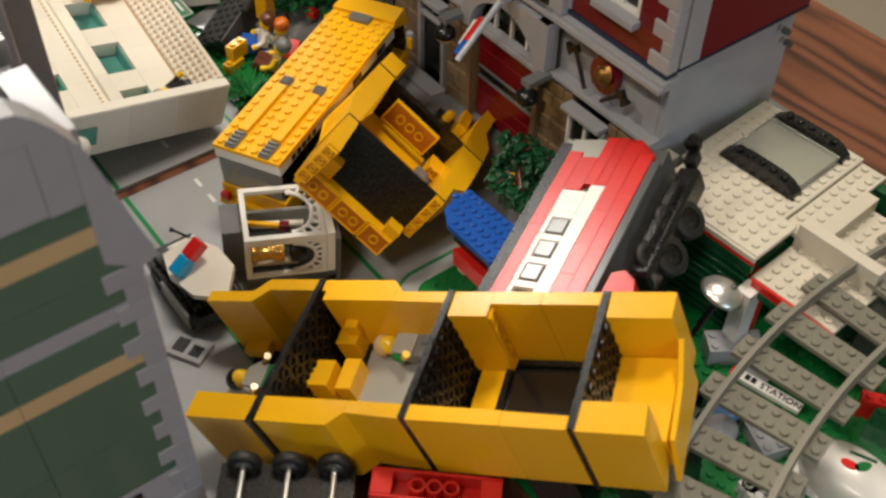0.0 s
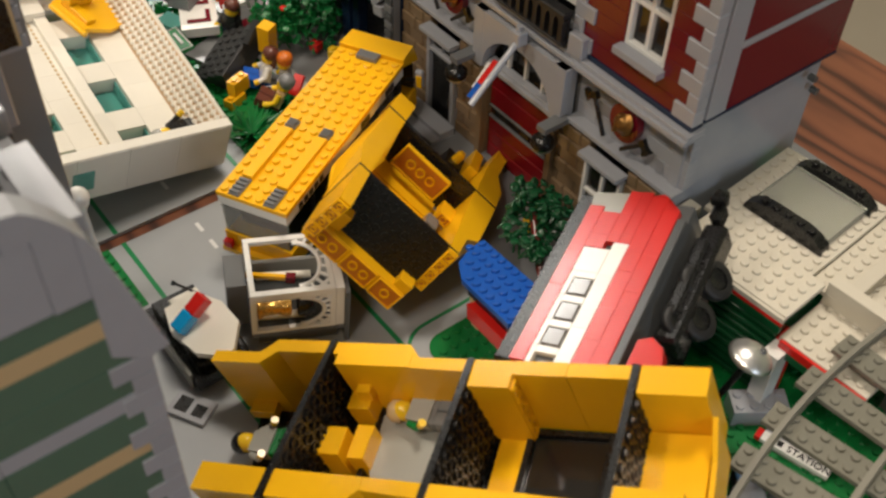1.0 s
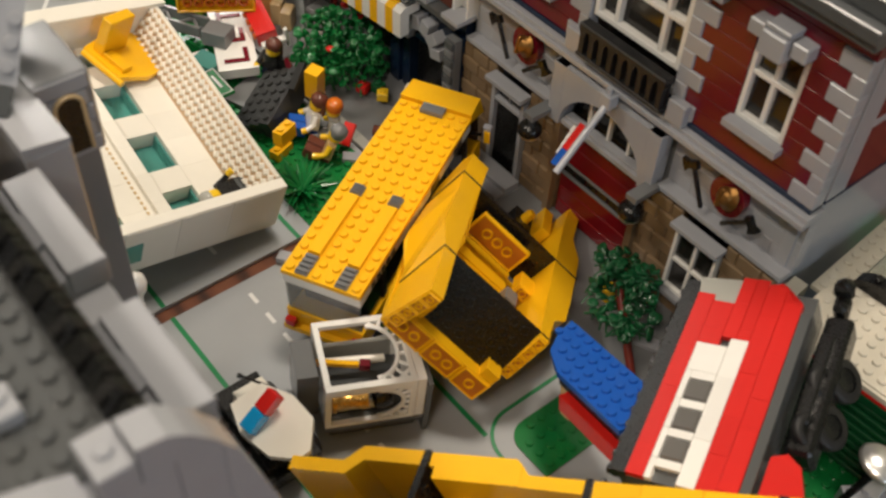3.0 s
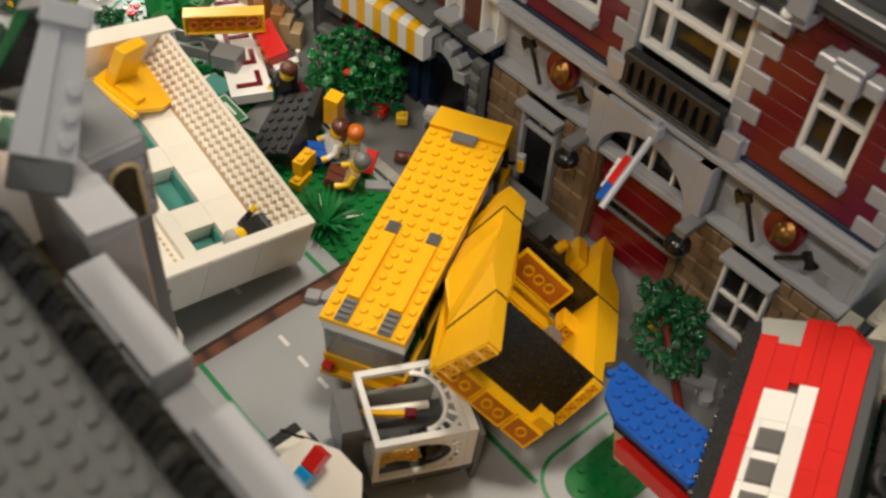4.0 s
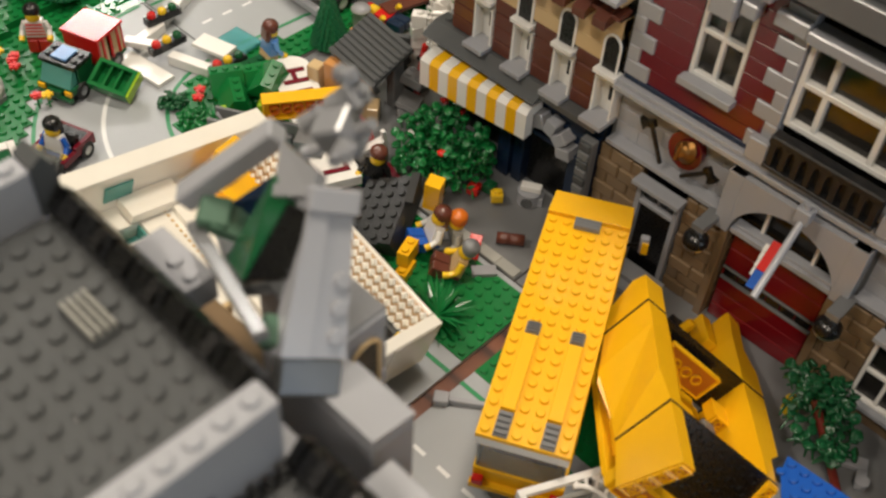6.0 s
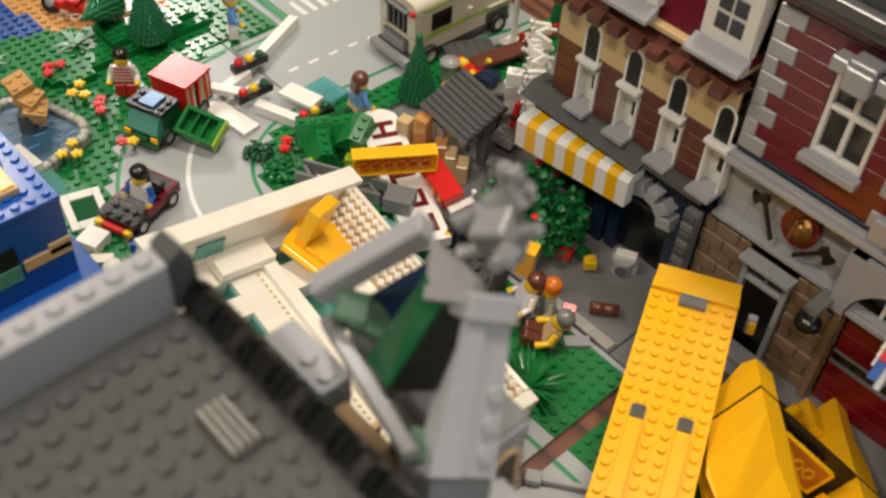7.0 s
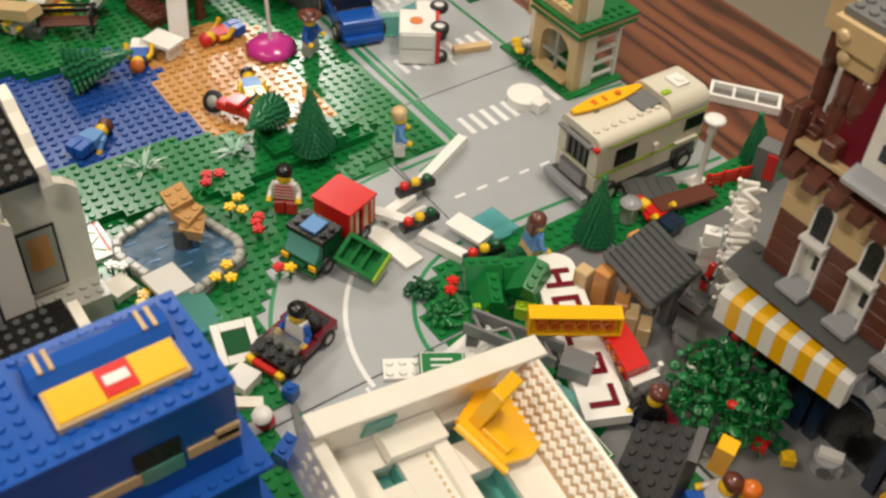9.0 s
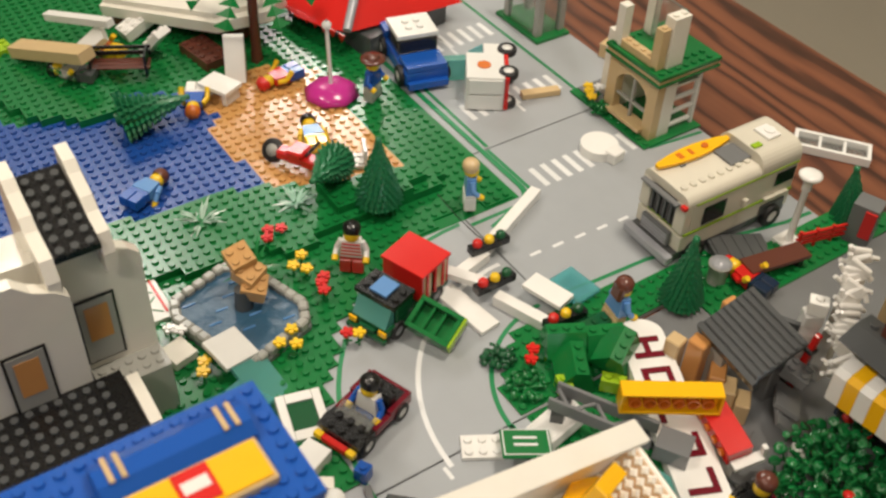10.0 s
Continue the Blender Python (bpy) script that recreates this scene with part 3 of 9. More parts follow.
big = pane_window(FB, 12.1 * S, 0.1500, 7.8 * S, 0.052, (0, 0.22, 0.78, 1), (0, 0.5, 1), bar=0.003, depth=0.007, y=0.001)
# thin black sheet added for the darkness behind the upper windows
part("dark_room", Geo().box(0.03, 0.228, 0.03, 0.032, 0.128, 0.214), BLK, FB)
part("bunk", Geo().box(0.12, 0.155, 0.014, 0.028, 0.150, 0.160), GLD, FB, "dull golden furniture behind window")
part("window_head", Geo().box(12.0 * S, 20.0 * S, -0.0075, 0.006, 0.2022, 0.2085, 0.0006), LGR, FB)
for x in (9.7, 20.05):
    part("window_head", Geo().box(x * S, (x + 2.25) * S, -0.0060, 0.0003, 0.2022, 0.2100, 0.0006), LGR, FB)
rail = part("railing", Geo().box(12.2 * S, 20.2 * S, -0.0105, -0.0030, 0.1460, 0.1498, 0.0006).box(12.2 * S, 20.2 * S, -0.0105, -0.0030, 0.1290, 0.1312, 0.0004), RUB, FB, "black grille railing below the big window")
for k in range(9):
    part("baluster", Geo().prism([(-0.0016, 0.1312), (-0.0016, 0.1430), (-0.0034, 0.1460), (0.0034, 0.1460), (0.0016, 0.1430), (0.0016, 0.1312)], -0.0098, -0.0060), RUB, rail, "", pose(12.55 * S + k * 0.0073, 0, 0))
part("rail_back", Geo().box(12.3 * S, 20.1 * S, -0.0055, -0.0032, 0.1312, 0.1460), RUB, rail)
for x in (10.6, 20.3):
    part("rail_pier", Geo().box(x * S, (x + 1.5) * S, -0.0060, -0.0002, 0.1250, 0.1385, 0.0006), LGR, FB)
part("shadow_course", Geo().box(0.0, 0.256, -0.0040, 0.010, 0.2216, 0.2240), BLK, FB)
for e, y, z0, z1, mat in ((0.002, -0.0100, 0.2241, 0.2290, DGR), (0.003, -0.0130, 0.2291, 0.2360, DGR), (0.001, -0.0060, 0.2361, 0.2450, DGR)):
    part("cornice", Geo().box(-e, 0.256 + e, y, 0.010, z0, z1, 0.0006), mat, FB)
part("bay_cornice", Geo().box(9.6 * S, 22.2 * S, -0.0150, -0.0131, 0.2245, 0.2380, 0.0005), MGR, FB)
for x in (9.0, 23.0):
    corbel = part("corbel", Geo().box(x * S - 0.0055, x * S + 0.0055, -0.0180, -0.0134, 0.2225, 0.2440, 0.0008).box(x * S - 0.0045, x * S + 0.0045, -0.0132, 0.0004, 0.2150, 0.2214, 0.0008), LGR, FB)
    part("knob", Geo().lathe([(0.0001, 0.2180), (0.0024, 0.2188), (0.0030, 0.2205), (0.0024, 0.2222), (0.0001, 0.2224)], 12, x * S - 0.0050, -0.0155), CLW, corbel, "small white knob")
part("roof", Geo().box(0.0, 0.256, 0.0102, 0.120, 0.2235, 0.2300).studs(10, 6, 0.2299, 0.16, 0.02), DGR, FB)
part("parapet_block", Geo().box(0.218, 0.256, 0.004, 0.05, 0.2452, 0.262).box(0.08, 0.176, -0.004, 0.01, 0.2452, 0.258), DGR, FB)
# plain side wall
part("side_wall", Geo().box(0.2485, 0.2562, 0.0085, 0.1195, 0.0, 0.1270, 0.0005), LGR, FB, "smooth pale grey side wall")
part("side_band", Geo().box(0.2485, 0.2566, 0.0085, 0.1195, 0.1272, 0.1288), NVY, FB)
for z0, z1 in ((0.129, 0.1675), (0.1722, 0.2215)):
    part("side_wall", Geo().box(0.2485, 0.2562, 0.0245, 0.1195, z0, z1, 0.0004), DRD, FB, "smooth dark red side wall")
part("side_band", Geo().box(0.2485, 0.2564, 0.0245, 0.1195, 0.1677, 0.1720), LGR, FB)
part("side_pillar", Geo().box(0.2486, 0.2563, 0.0090, 0.0243, 0.129, 0.2215), LGR, FB)
for y, z in ((0.1, 0.119), (0.106, 0.108)):
    part("pin", Geo().rod((0.2558, y, z), (0.2605, y, z), 0.0022, 10), DGR, FB)
part("back_wall", Geo().box(0.0, 0.2483, 0.1120, 0.1195, 0.0, 0.2230), DRD, FB)

# flag on its pole over the garage
flag = thing("flag_pole", pose(-0.4043, 0.3775, 0.1248), "grey flag pole with red, white and blue pieces over the garage", "flag")
part("pole", Geo().rod((0, 0, 0), (0.0036, -0.0415, -0.0325), 0.0021, 10), LGR, flag)
part("clip", Geo().box(-0.0042, 0.0042, -0.0075, 0.0, -0.0055, 0.0035, 0.0006).rod((0, -0.004, 0.002), (0, -0.004, 0.0065), 0.0020), LGR, flag)
FM = Matrix.Translation((0.0015, -0.0175, -0.0137)) @ axes((0, 0, 0), (0.0036, -0.0415, -0.0325), (-1, -0.1, -0.35))
part("red_panel", Geo().box(0.0, 0.0170, 0.0016, 0.0070, -0.0010, 0.0010), RED, flag, "red flag panel", FM)
for k in range(4):
    part("white_panel", Geo().box(0.0030 + 0.0046 * k, 0.0074 + 0.0046 * k, 0.0071, 0.0096 - 0.0004 * k, -0.0010, 0.0010), CLW, flag, "white flag piece", FM)
part("blue_panel", Geo().box(0.0172, 0.0275, 0.0016, 0.0070, -0.0010, 0.0010), BLU, flag, "blue flag panel", FM)


def raise_storeys(building, floor, dx, dy, dz, stretch):
    """Sets the storeys that begin above floor a little back and up."""
    for ob in building.children:
        if ob.type == "MESH" and min((ob.matrix_basis @ Vector(c)).z for c in ob.bound_box) >= floor:
            ob.matrix_basis = Matrix.Translation((dx, dy, dz)) @ Matrix.Diagonal((1, 1, stretch, 1)) @ ob.matrix_basis


raise_storeys(FB, 0.0765, 0.004, 0.005, 0.0, 1.035)

# ---- corner hotel ----
CF = thing("corner_hotel", pose(-0.676, 0.384, 0), "toy brick corner hotel, brown piers, tan band, dark red mansard roof", "toy building")
W = 0.1375
part("shop_front", Geo().box(0.0, 0.060, 0.012, 0.016, 0.0, 0.078).box(0.060, 0.070, 0.0, 0.016, 0.0, 0.078).box(0.126, W, 0.0, 0.016, 0.0, 0.078).box(0.070, 0.126, 0.004, 0.016, 0.066, 0.078), NVY, CF, "dark blue shop front under the awning")
part("shop_window", Geo().box(0.003, 0.058, 0.0105, 0.0118, 0.012, 0.06), SMK, CF)
part("shop_sill", Geo().box(0.0, 0.06, 0.006, 0.0118, 0.0, 0.0115), MGR, CF)
part("door_leaf", Geo().box(0.080, 0.116, 0.012, 0.015, 0.0, 0.05), BLK, CF)
part("door_surround", Geo().box(0.072, 0.080, 0.002, 0.014, 0.0, 0.05).box(0.116, 0.124, 0.002, 0.014, 0.0, 0.05).box(0.072, 0.124, 0.001, 0.014, 0.050, 0.0535), NVY, CF)
arch = part("door_arch", Geo().box(0.070, 0.126, 0.006, 0.016, 0.0536, 0.0659), NVY, CF)
for k in range(6):
    a = radians(12 + 31.2 * k)
    m = Matrix.Translation((0.098 + 0.0175 * math.cos(a), -0.0005, 0.0505 + 0.0175 * math.sin(a))) @ pose(0, 0, 0, 0, 90 - math.degrees(a), 0)
    part("voussoir", Geo().box(-0.0042, 0.0042, -0.0045, 0.0065, -0.0055, 0.0055, 0.0006), LGR, arch, "", m)
part("stone_pier", Geo().box(0.128, 0.1375, -0.006, -0.0002, 0.0, 0.078), MGR, CF)
for k in range(11):
    part("stone", Geo().box(0.1285, 0.137, -0.0085, -0.0062, 0.001 + k * 0.007, 0.0068 + k * 0.007, 0.0007), MGR if k % 2 else DGR, CF)
ledge = part("ledge", Geo().prism([(-0.014, 0.0770), (-0.002, 0.0830), (0.010, 0.0830), (0.010, 0.0770)], -0.002, 0.094, "x"), DGR, CF, "dark grey sloped ledge over the awning")
ledge.matrix_basis = Matrix.Identity(4)
part("ledge_studs", Geo().box(0.0942, W, -0.008, 0.010, 0.0785, 0.0830).studs(16, 1, 0.0829, 0.001, 0.000), DGR, CF)
centres = [0.038 + 0.032 * k for k in range(4)]
centres = [c - 0.0005 for c in centres]
for k in range(4):
    zb = 26 + 3 * k
    segs, last = [], 0.0105
    for c in centres:
        segs.append((last, c - 0.0078))
        last = c + 0.0078
    segs.append((last, W))
    for a, b in segs:
        if b - a > 0.003:
            part("brick", Geo().box(a + 0.0001, b - 0.0001, 0.0006, 0.009, zb * PL + 0.0001, (zb + 3) * PL - 0.0002, 0.0007), BRN, CF)
for c in centres:
    win = part("window", Geo().box(c - 0.0076, c - 0.0062, -0.0008, 0.010, 0.0835, 0.1125).box(c + 0.0062, c + 0.0076, -0.0008, 0.010, 0.0835, 0.1125).box(c - 0.0062, c + 0.0062, -0.0008, 0.010, 0.1105, 0.1125), CLW, CF, "open white window box with a grey sill")
    part("back", Geo().box(c - 0.0062, c + 0.0062, 0.0070, 0.0100, 0.0835, 0.1104), CLW, win)
    part("slot", Geo().box(c - 0.0005, c + 0.0045, 0.0062, 0.0069, 0.0945, 0.1060), BLK, win)
    part("window_sill", Geo().box(c - 0.0082, c + 0.0082, -0.0095, 0.0068, 0.0831, 0.0862), LGR, win)
    up = [(c + 0.0056 * math.cos(radians(a)), 0.1355 + 0.0065 * math.sin(radians(a))) for a in range(0, 181, 20)]
    part("arched_pane", Geo().prism([(c + 0.0056, 0.1195)] + up + [(c - 0.0056, 0.1195)], -0.0004, 0.004), BLK, win, "black arched window with a white rim")
    rim = Geo()
    arcp = [(c + 0.0056, 0.1190)] + up + [(c - 0.0056, 0.1190)]
    for p, q in zip(arcp, arcp[1:]):
        rim.rod((p[0], -0.0002, p[1]), (q[0], -0.0002, q[1]), 0.0009, 6)
    part("rim", rim, CLW, win)
    part("window_sill", Geo().box(c - 0.0078, c + 0.0078, -0.0045, 0.004, 0.1158, 0.1188), CLW, win)
band = part("tan_band", Geo().box(0.0105, W, 0.0008, 0.009, 0.1218, 0.1530, 0.0005), TAN, CF, "smooth tan brick band")
for k in range(3):
    part("seam_course", Geo().box(0.0105, W, 0.0004, 0.009, 0.1218 + k * 0.0103, 0.1217 + (k + 1) * 0.0103, 0.0003), TAN, band)
part("inner_wall", Geo().box(0.016, W, 0.010, 0.10, 0.0, 0.153), BLK, CF)
part("flank_wall", Geo().box(0.0105, 0.0155, 0.0092, 0.10, 0.079, 0.153), TAN, CF)
eave = part("eave", Geo().box(0.007, W, -0.003, 0.012, 0.1531, 0.1560), BLK, CF)
for k in range(9):
    x = 0.0110 + k * 0.0142
    part("eave_block", Geo().prism([(-0.0125, 0.1505), (-0.0125, 0.1555), (-0.003, 0.1610), (0.008, 0.1610), (0.008, 0.1530)], x, x + 0.0088, "x"), BRN, eave)
    part("eave_block", Geo().box(x + 0.0089, x + 0.0141, -0.0075, 0.004, 0.1562, 0.1592), BRN, eave)
part("tan_course", Geo().box(0.010, W, -0.0055, 0.012, 0.1640, 0.1672), TAN, CF)
part("mansard", Geo().prism([(0.0, 0.1673), (0.012, 0.232), (0.08, 0.232), (0.08, 0.1673)], 0.026, W, "x"), DRD, CF, "dark red sloped mansard roof")
for c in (0.062, 0.122):
    hood = [(c + 0.0155 * math.cos(radians(a)), 0.2095 + 0.0145 * math.sin(radians(a))) for a in range(0, 181, 15)]
    dorm = part("dormer", Geo().prism([(c + 0.0155, 0.1745)] + hood + [(c - 0.0155, 0.1745)], -0.0045, 0.018), CLW, CF, "white arched dormer window")
    inn = [(c + 0.0098 * math.cos(radians(a)), 0.2095 + 0.0090 * math.sin(radians(a))) for a in range(0, 181, 15)]
    part("arched_pane", Geo().prism([(c + 0.0098, 0.2085)] + inn + [(c - 0.0098, 0.2085)], -0.0052, -0.0044), SMK, dorm)
    for i in (0, 1):
        for j in (0, 1):
            part("pane", Geo().box(c - 0.0085 + 0.0092 * i, c - 0.0007 + 0.0092 * i, -0.0052, -0.0044, 0.1835 + 0.0110 * j, 0.1925 + 0.0110 * j), NVY, dorm)
    part("window_sill", Geo().prism([(-0.0145, 0.1690), (-0.0145, 0.1712), (-0.0046, 0.1760), (-0.0046, 0.1690)], c - 0.0175, c + 0.0175, "x"), LGR, dorm)
raise_storeys(CF, 0.0765, 0.0, 0.0, 0.007, 1.03)
# open turret at the corner: columns on the eave, flared tan capital, studded grey roof
part("turret_floor", Geo().box(-0.014, 0.0300, 0.0125, 0.062, 0.1665, 0.1785, 0.0005), BRN, CF)
part("turret_wall", Geo().box(-0.012, 0.0100, 0.040, 0.060, 0.0, 0.1664), TAN, CF)
part("wing", Geo().box(0.0045, 0.0090, -0.0070, 0.0040, 0.1640, 0.1980, 0.0005), BRN, CF)
for k in range(5):
    part("stair", Geo().box(0.0092, 0.0165, 0.0010 + 0.0060 * k, 0.0065 + 0.0060 * k, 0.1786 + 0.0050 * k, 0.1832 + 0.0050 * k, 0.0004), BRN, CF)
part("column_foot", Geo().box(0.0240, 0.0330, -0.0070, 0.0030, 0.1800, 0.1900, 0.0010), BRN, CF)
for x, y, r in ((0.0180, 0.0120, 0.0058), (0.0285, 0.0090, 0.0058), (-0.0075, 0.0330, 0.0055)):
    part("column", Geo().lathe([(r, 0.1787), (r, 0.1990), (r * 0.93, 0.1995), (r, 0.2000), (r, 0.2215), (0.0001, 0.2216)], 16, x, y), BRN, CF, "round dark brown turret column")
part("white_tile", Geo().box(0.0005, 0.0115, 0.0260, 0.0280, 0.1787, 0.2060), CLW, CF)
cap = part("capital", Geo().box(0.0115, 0.0325, 0.0030, 0.0400, 0.2217, 0.2330, 0.0012).prism([(0.0105, 0.2331), (0.0050, 0.2470), (0.0345, 0.2470), (0.0335, 0.2331)], 0.0000, 0.0430), TAN, CF, "flared tan capital of the turret")
for x, z in ((0.0150, 0.2285), (0.0130, 0.2400)):
    part("boss", Geo().lathe([(0.0034, 0.0), (0.0034, 0.0016), (0.0022, 0.0026), (0.0001, 0.0028)], 12), TAN, cap, "", Matrix.Translation((x, 0.0029 if z < 0.233 else -0.0001, z)) @ pose(0, 0, 0, 90))
part("back_capital", Geo().box(-0.0150, 0.0060, 0.0250, 0.0480, 0.2217, 0.2450, 0.0010), TAN, CF)
part("turret_roof", Geo().box(0.0060, 0.0620, 0.0040, 0.0700, 0.2472, 0.2510).studs(7, 8, 0.2509, 0.0060, 0.0050), MGR, CF, "grey studded roof plate")
part("fascia", Geo().box(0.0, W, 0.003, 0.015, 0.0781, 0.0880), NVY, CF)

# awning
awn = thing("awning", pose(-0.667, 0.3585, 0.0585, 0, -1.0, 5.5), "white and yellow striped awning over the shop window", "awning")
for k in range(11):
    part("stripe", Geo().prism([(0.0, 0.0), (0.0, 0.0192), (0.004, 0.0216), (0.0175, 0.0216), (0.0175, 0.0150), (0.008, 0.0150), (0.008, 0.0)], k * 0.00775 + 0.0001, (k + 1) * 0.00775 - 0.0001, "x"), YEL if k % 2 else CLW, awn)

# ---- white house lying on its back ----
UND = plastic("shaded_white_underside", (0.60, 0.42, 0.26))
WBM = axes((-0.5243, 0.2380, 0.0412), (-0.1712, 0.0085, 0.0335), (-0.0014, -0.135, 0.027))
WB = thing("toppled_house", WBM, "aged white toy house lying on its back, open inside upward", "toy building")
L_, W_ = 0.1765, 0.138
part("near_wall", Geo().box(0.0, 0.0076, 0.0, W_, -0.037, 0.0, 0.0004), WHT, WB)
part("far_wall", Geo().box(L_ - 0.0076, L_, 0.0, W_, -0.037, 0.0, 0.0004), WHT, WB)
part("far_wall_top", Geo().box(L_ - 0.010, L_ + 0.003, -0.004, W_, 0.0001, 0.0033, 0.0003), WHT, WB)
part("outer_wall", Geo().box(0.0077, L_ - 0.0077, 0.0, 0.0012, -0.037, -0.0035, 0.0003), WHT, WB)
sidew = part("side_wall", Geo().box(0.0077, L_ - 0.0077, 0.0, 0.0030, -0.031, 0.0, 0.0003), WHT, WB, "white wall showing the hollow underside of its plates, gaps shaded in tan", pose(0, 0.0004, 0, 27.5))
cells = Geo()
for i in range(30):
    for j in range(5):
        x, y = 0.0098 + 0.0054 * i + 0.0027 * (j % 2), 0.0040 + 0.0054 * j
        if x < L_ - 0.010:
            q = ring(0.0030, 4, 0.0, x, y) + ring(0.0016, 4, 0.0019, x, y)
            cells.add(q, [(k, (k + 1) % 4, 4 + (k + 1) % 4, 4 + k) for k in range(4)] + [(4, 5, 6, 7)])
tagged(part("underside", cells, WHT, sidew, "cream knobs of a hollow underside", pose(0, 0.004, 0, -90)), kind="stuff")
# tan sheet behind the knobs puts the shade of the hollow gaps into colour
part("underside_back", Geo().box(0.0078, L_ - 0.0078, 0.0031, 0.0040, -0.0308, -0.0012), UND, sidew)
part("west_wall", Geo().box(0.0077, L_ - 0.0077, W_ - 0.0076, W_, -0.037, -0.004, 0.0004), WHT, WB)
part("west_wall_studs", Geo().studs(20, 3, 0.0, 0.009, 0.0070), WHT, WB, "", pose(0, W_, 0, -90))
for k in range(4):
    part("seam_brick", Geo().box(-0.0004, 0.0001, 0.004 + k * 0.034, 0.0365 + k * 0.034, -0.036, -0.001, 0.0002), WHT, WB)
# the front wall is the floor of the open box: strips of white bricks round window openings
FZ = -0.0250
ys = (0.0170, 0.040, 0.062, 0.0705, 0.091, 0.106, W_ - 0.0078)
cuts1 = [(0.0245, 0.0385), (0.0560, 0.0855), (0.1030, 0.1315), (0.1500, 0.1620)]
cuts2 = [(0.0225, 0.0320), (0.0500, 0.0660), (0.1070, 0.1290), (0.1420, 0.1530)]


def wall_strip(y0, y1, cuts, z):
    x = 0.0078
    for a, b in cuts + [(L_ - 0.0078, None)]:
        n = max(1, round((a - x) / 0.024))
        for i in range(n):
            part("brick", Geo().box(x + (a - x) * i / n + 0.00002, x + (a - x) * (i + 1) / n - 0.00002, y0 + 0.00005, y1 - 0.00005, z - 0.0118, z, 0.00008), WHT, WB)
        x = b


wall_strip(ys[0], ys[1], [], FZ)
wall_strip(ys[1], ys[2], cuts1, FZ)
wall_strip(ys[2], ys[3], [], FZ + 0.0032)
wall_strip(ys[3], ys[4], [], FZ - 0.001)
wall_strip(ys[4], ys[5], cuts2, FZ - 0.001)
wall_strip(ys[5], ys[6], [], FZ)
teeth = Geo()
for k in range(38):
    teeth.box(0.0100 + 0.0042 * k, 0.0122 + 0.0042 * k, -0.0008, 0.0008, 0.0, 0.0007, 0.0002)
tagged(part("hinge_strip", teeth, TAN, WB, "thin row of tan teeth", pose(0, 0.0745, FZ - 0.001)), kind="stuff")
for cuts, y0, y1 in ((cuts1, ys[1], ys[2]), (cuts2, ys[4], ys[5])):
    for a, b in cuts:
        pane = part("window_glass", Geo().box(a + 0.0004, b - 0.0004, y0 + 0.0004, y1 - 0.0004, FZ - 0.0123, FZ - 0.0113), TRG, WB, "teal glass pane in a white opening")
        part("glass_edge", Geo().box(a + 0.0002, b - 0.0002, y0 + 0.0002, y0 + 0.0016, FZ - 0.0112, FZ - 0.003).box(a + 0.0002, a + 0.0016, y0 + 0.0018, y1 - 0.0002, FZ - 0.0112, FZ - 0.003), TRG, pane)
part("house_back", Geo().box(0.001, L_ - 0.001, 0.001, W_ - 0.001, -0.0392, -0.0374), WHT, WB)
part("side_window", Geo().box(-0.0011, -0.0001, 0.093, 0.107, -0.028, -0.012), TRG, WB, "teal glass in the outer wall")
part("side_window", Geo().box(L_ - 0.0091, L_ - 0.0078, 0.088, 0.106, -0.0185, -0.007), TRG, WB)
part("bench", Geo().box(L_ - 0.024, L_ - 0.0080, 0.062, 0.097, FZ + 0.0002, FZ + 0.0072), WHT, WB)

# folded yellow panel lying inside the house
yp = thing("yellow_hinge_panel", WBM @ pose(0.1480, 0.030, FZ + 0.004, 8, -4, 20), "orange-yellow folded toy panel lying in the open house", "toy part")
part("plate", Geo().prism([(-0.020, -0.022), (0.012, -0.022), (0.022, -0.004), (0.018, 0.022), (-0.014, 0.022), (-0.022, 0.004)], 0.0, 0.0035, "z"), YEL, yp)
part("arm", Geo().box(0.006, 0.014, -0.004, 0.018, 0.0036, 0.030, 0.0006), YEL, yp)
part("hinge", Geo().rod((-0.018, 0.024, 0.002), (0.016, 0.024, 0.002), 0.0024, 10).box(-0.012, 0.0055, 0.010, 0.018, 0.0036, 0.007), YEL, yp)

# ---- yellow bus ----
BUS = thing("toy_bus", pose(-0.4556, 0.1896, 0.0606, 2.4, -1.2, 27.6), "bright yellow toy bus with studded roof and clear rear window", "toy bus")
g = Geo().box(0.0, 0.048, 0.0, 0.152, -0.0032, 0.0, 0.0002)
g.studs(6, 19, -0.0001, skip=[(i, j) for i in (1, 4) for j in range(0, 9)] + [(2, 18), (3, 18), (1, 8), (4, 8)])
roof = part("roof", g, YEL, BUS)
for x in (0.0082, 0.0322):
    part("roof_tile", Geo().box(x, x + 0.0076, 0.0165, 0.0640, 0.0001, 0.0030, 0.0003), YEL, roof)
for x, y, d in ((0.0082, 0.0008, 0.0150), (0.0322, 0.0008, 0.0150), (0.0082, 0.0655, 0.0076), (0.0322, 0.0655, 0.0076)):
    gr = part("grille", Geo().box(x, x + 0.0076, y, y + d, 0.0001, 0.0014), MGR, roof, "grey grille tile")
    for k in range(4):
        part("grille_bar", Geo().box(x + 0.0006, x + 0.0070, y + d * (0.06 + 0.24 * k), y + d * (0.06 + 0.24 * k) + d * 0.12, 0.0014, 0.0031, 0.0002), MGR, gr)
gr = part("grille", Geo().box(0.0165, 0.0315, 0.1445, 0.1518, 0.0001, 0.0032), MGR, roof, "grey grille tile")
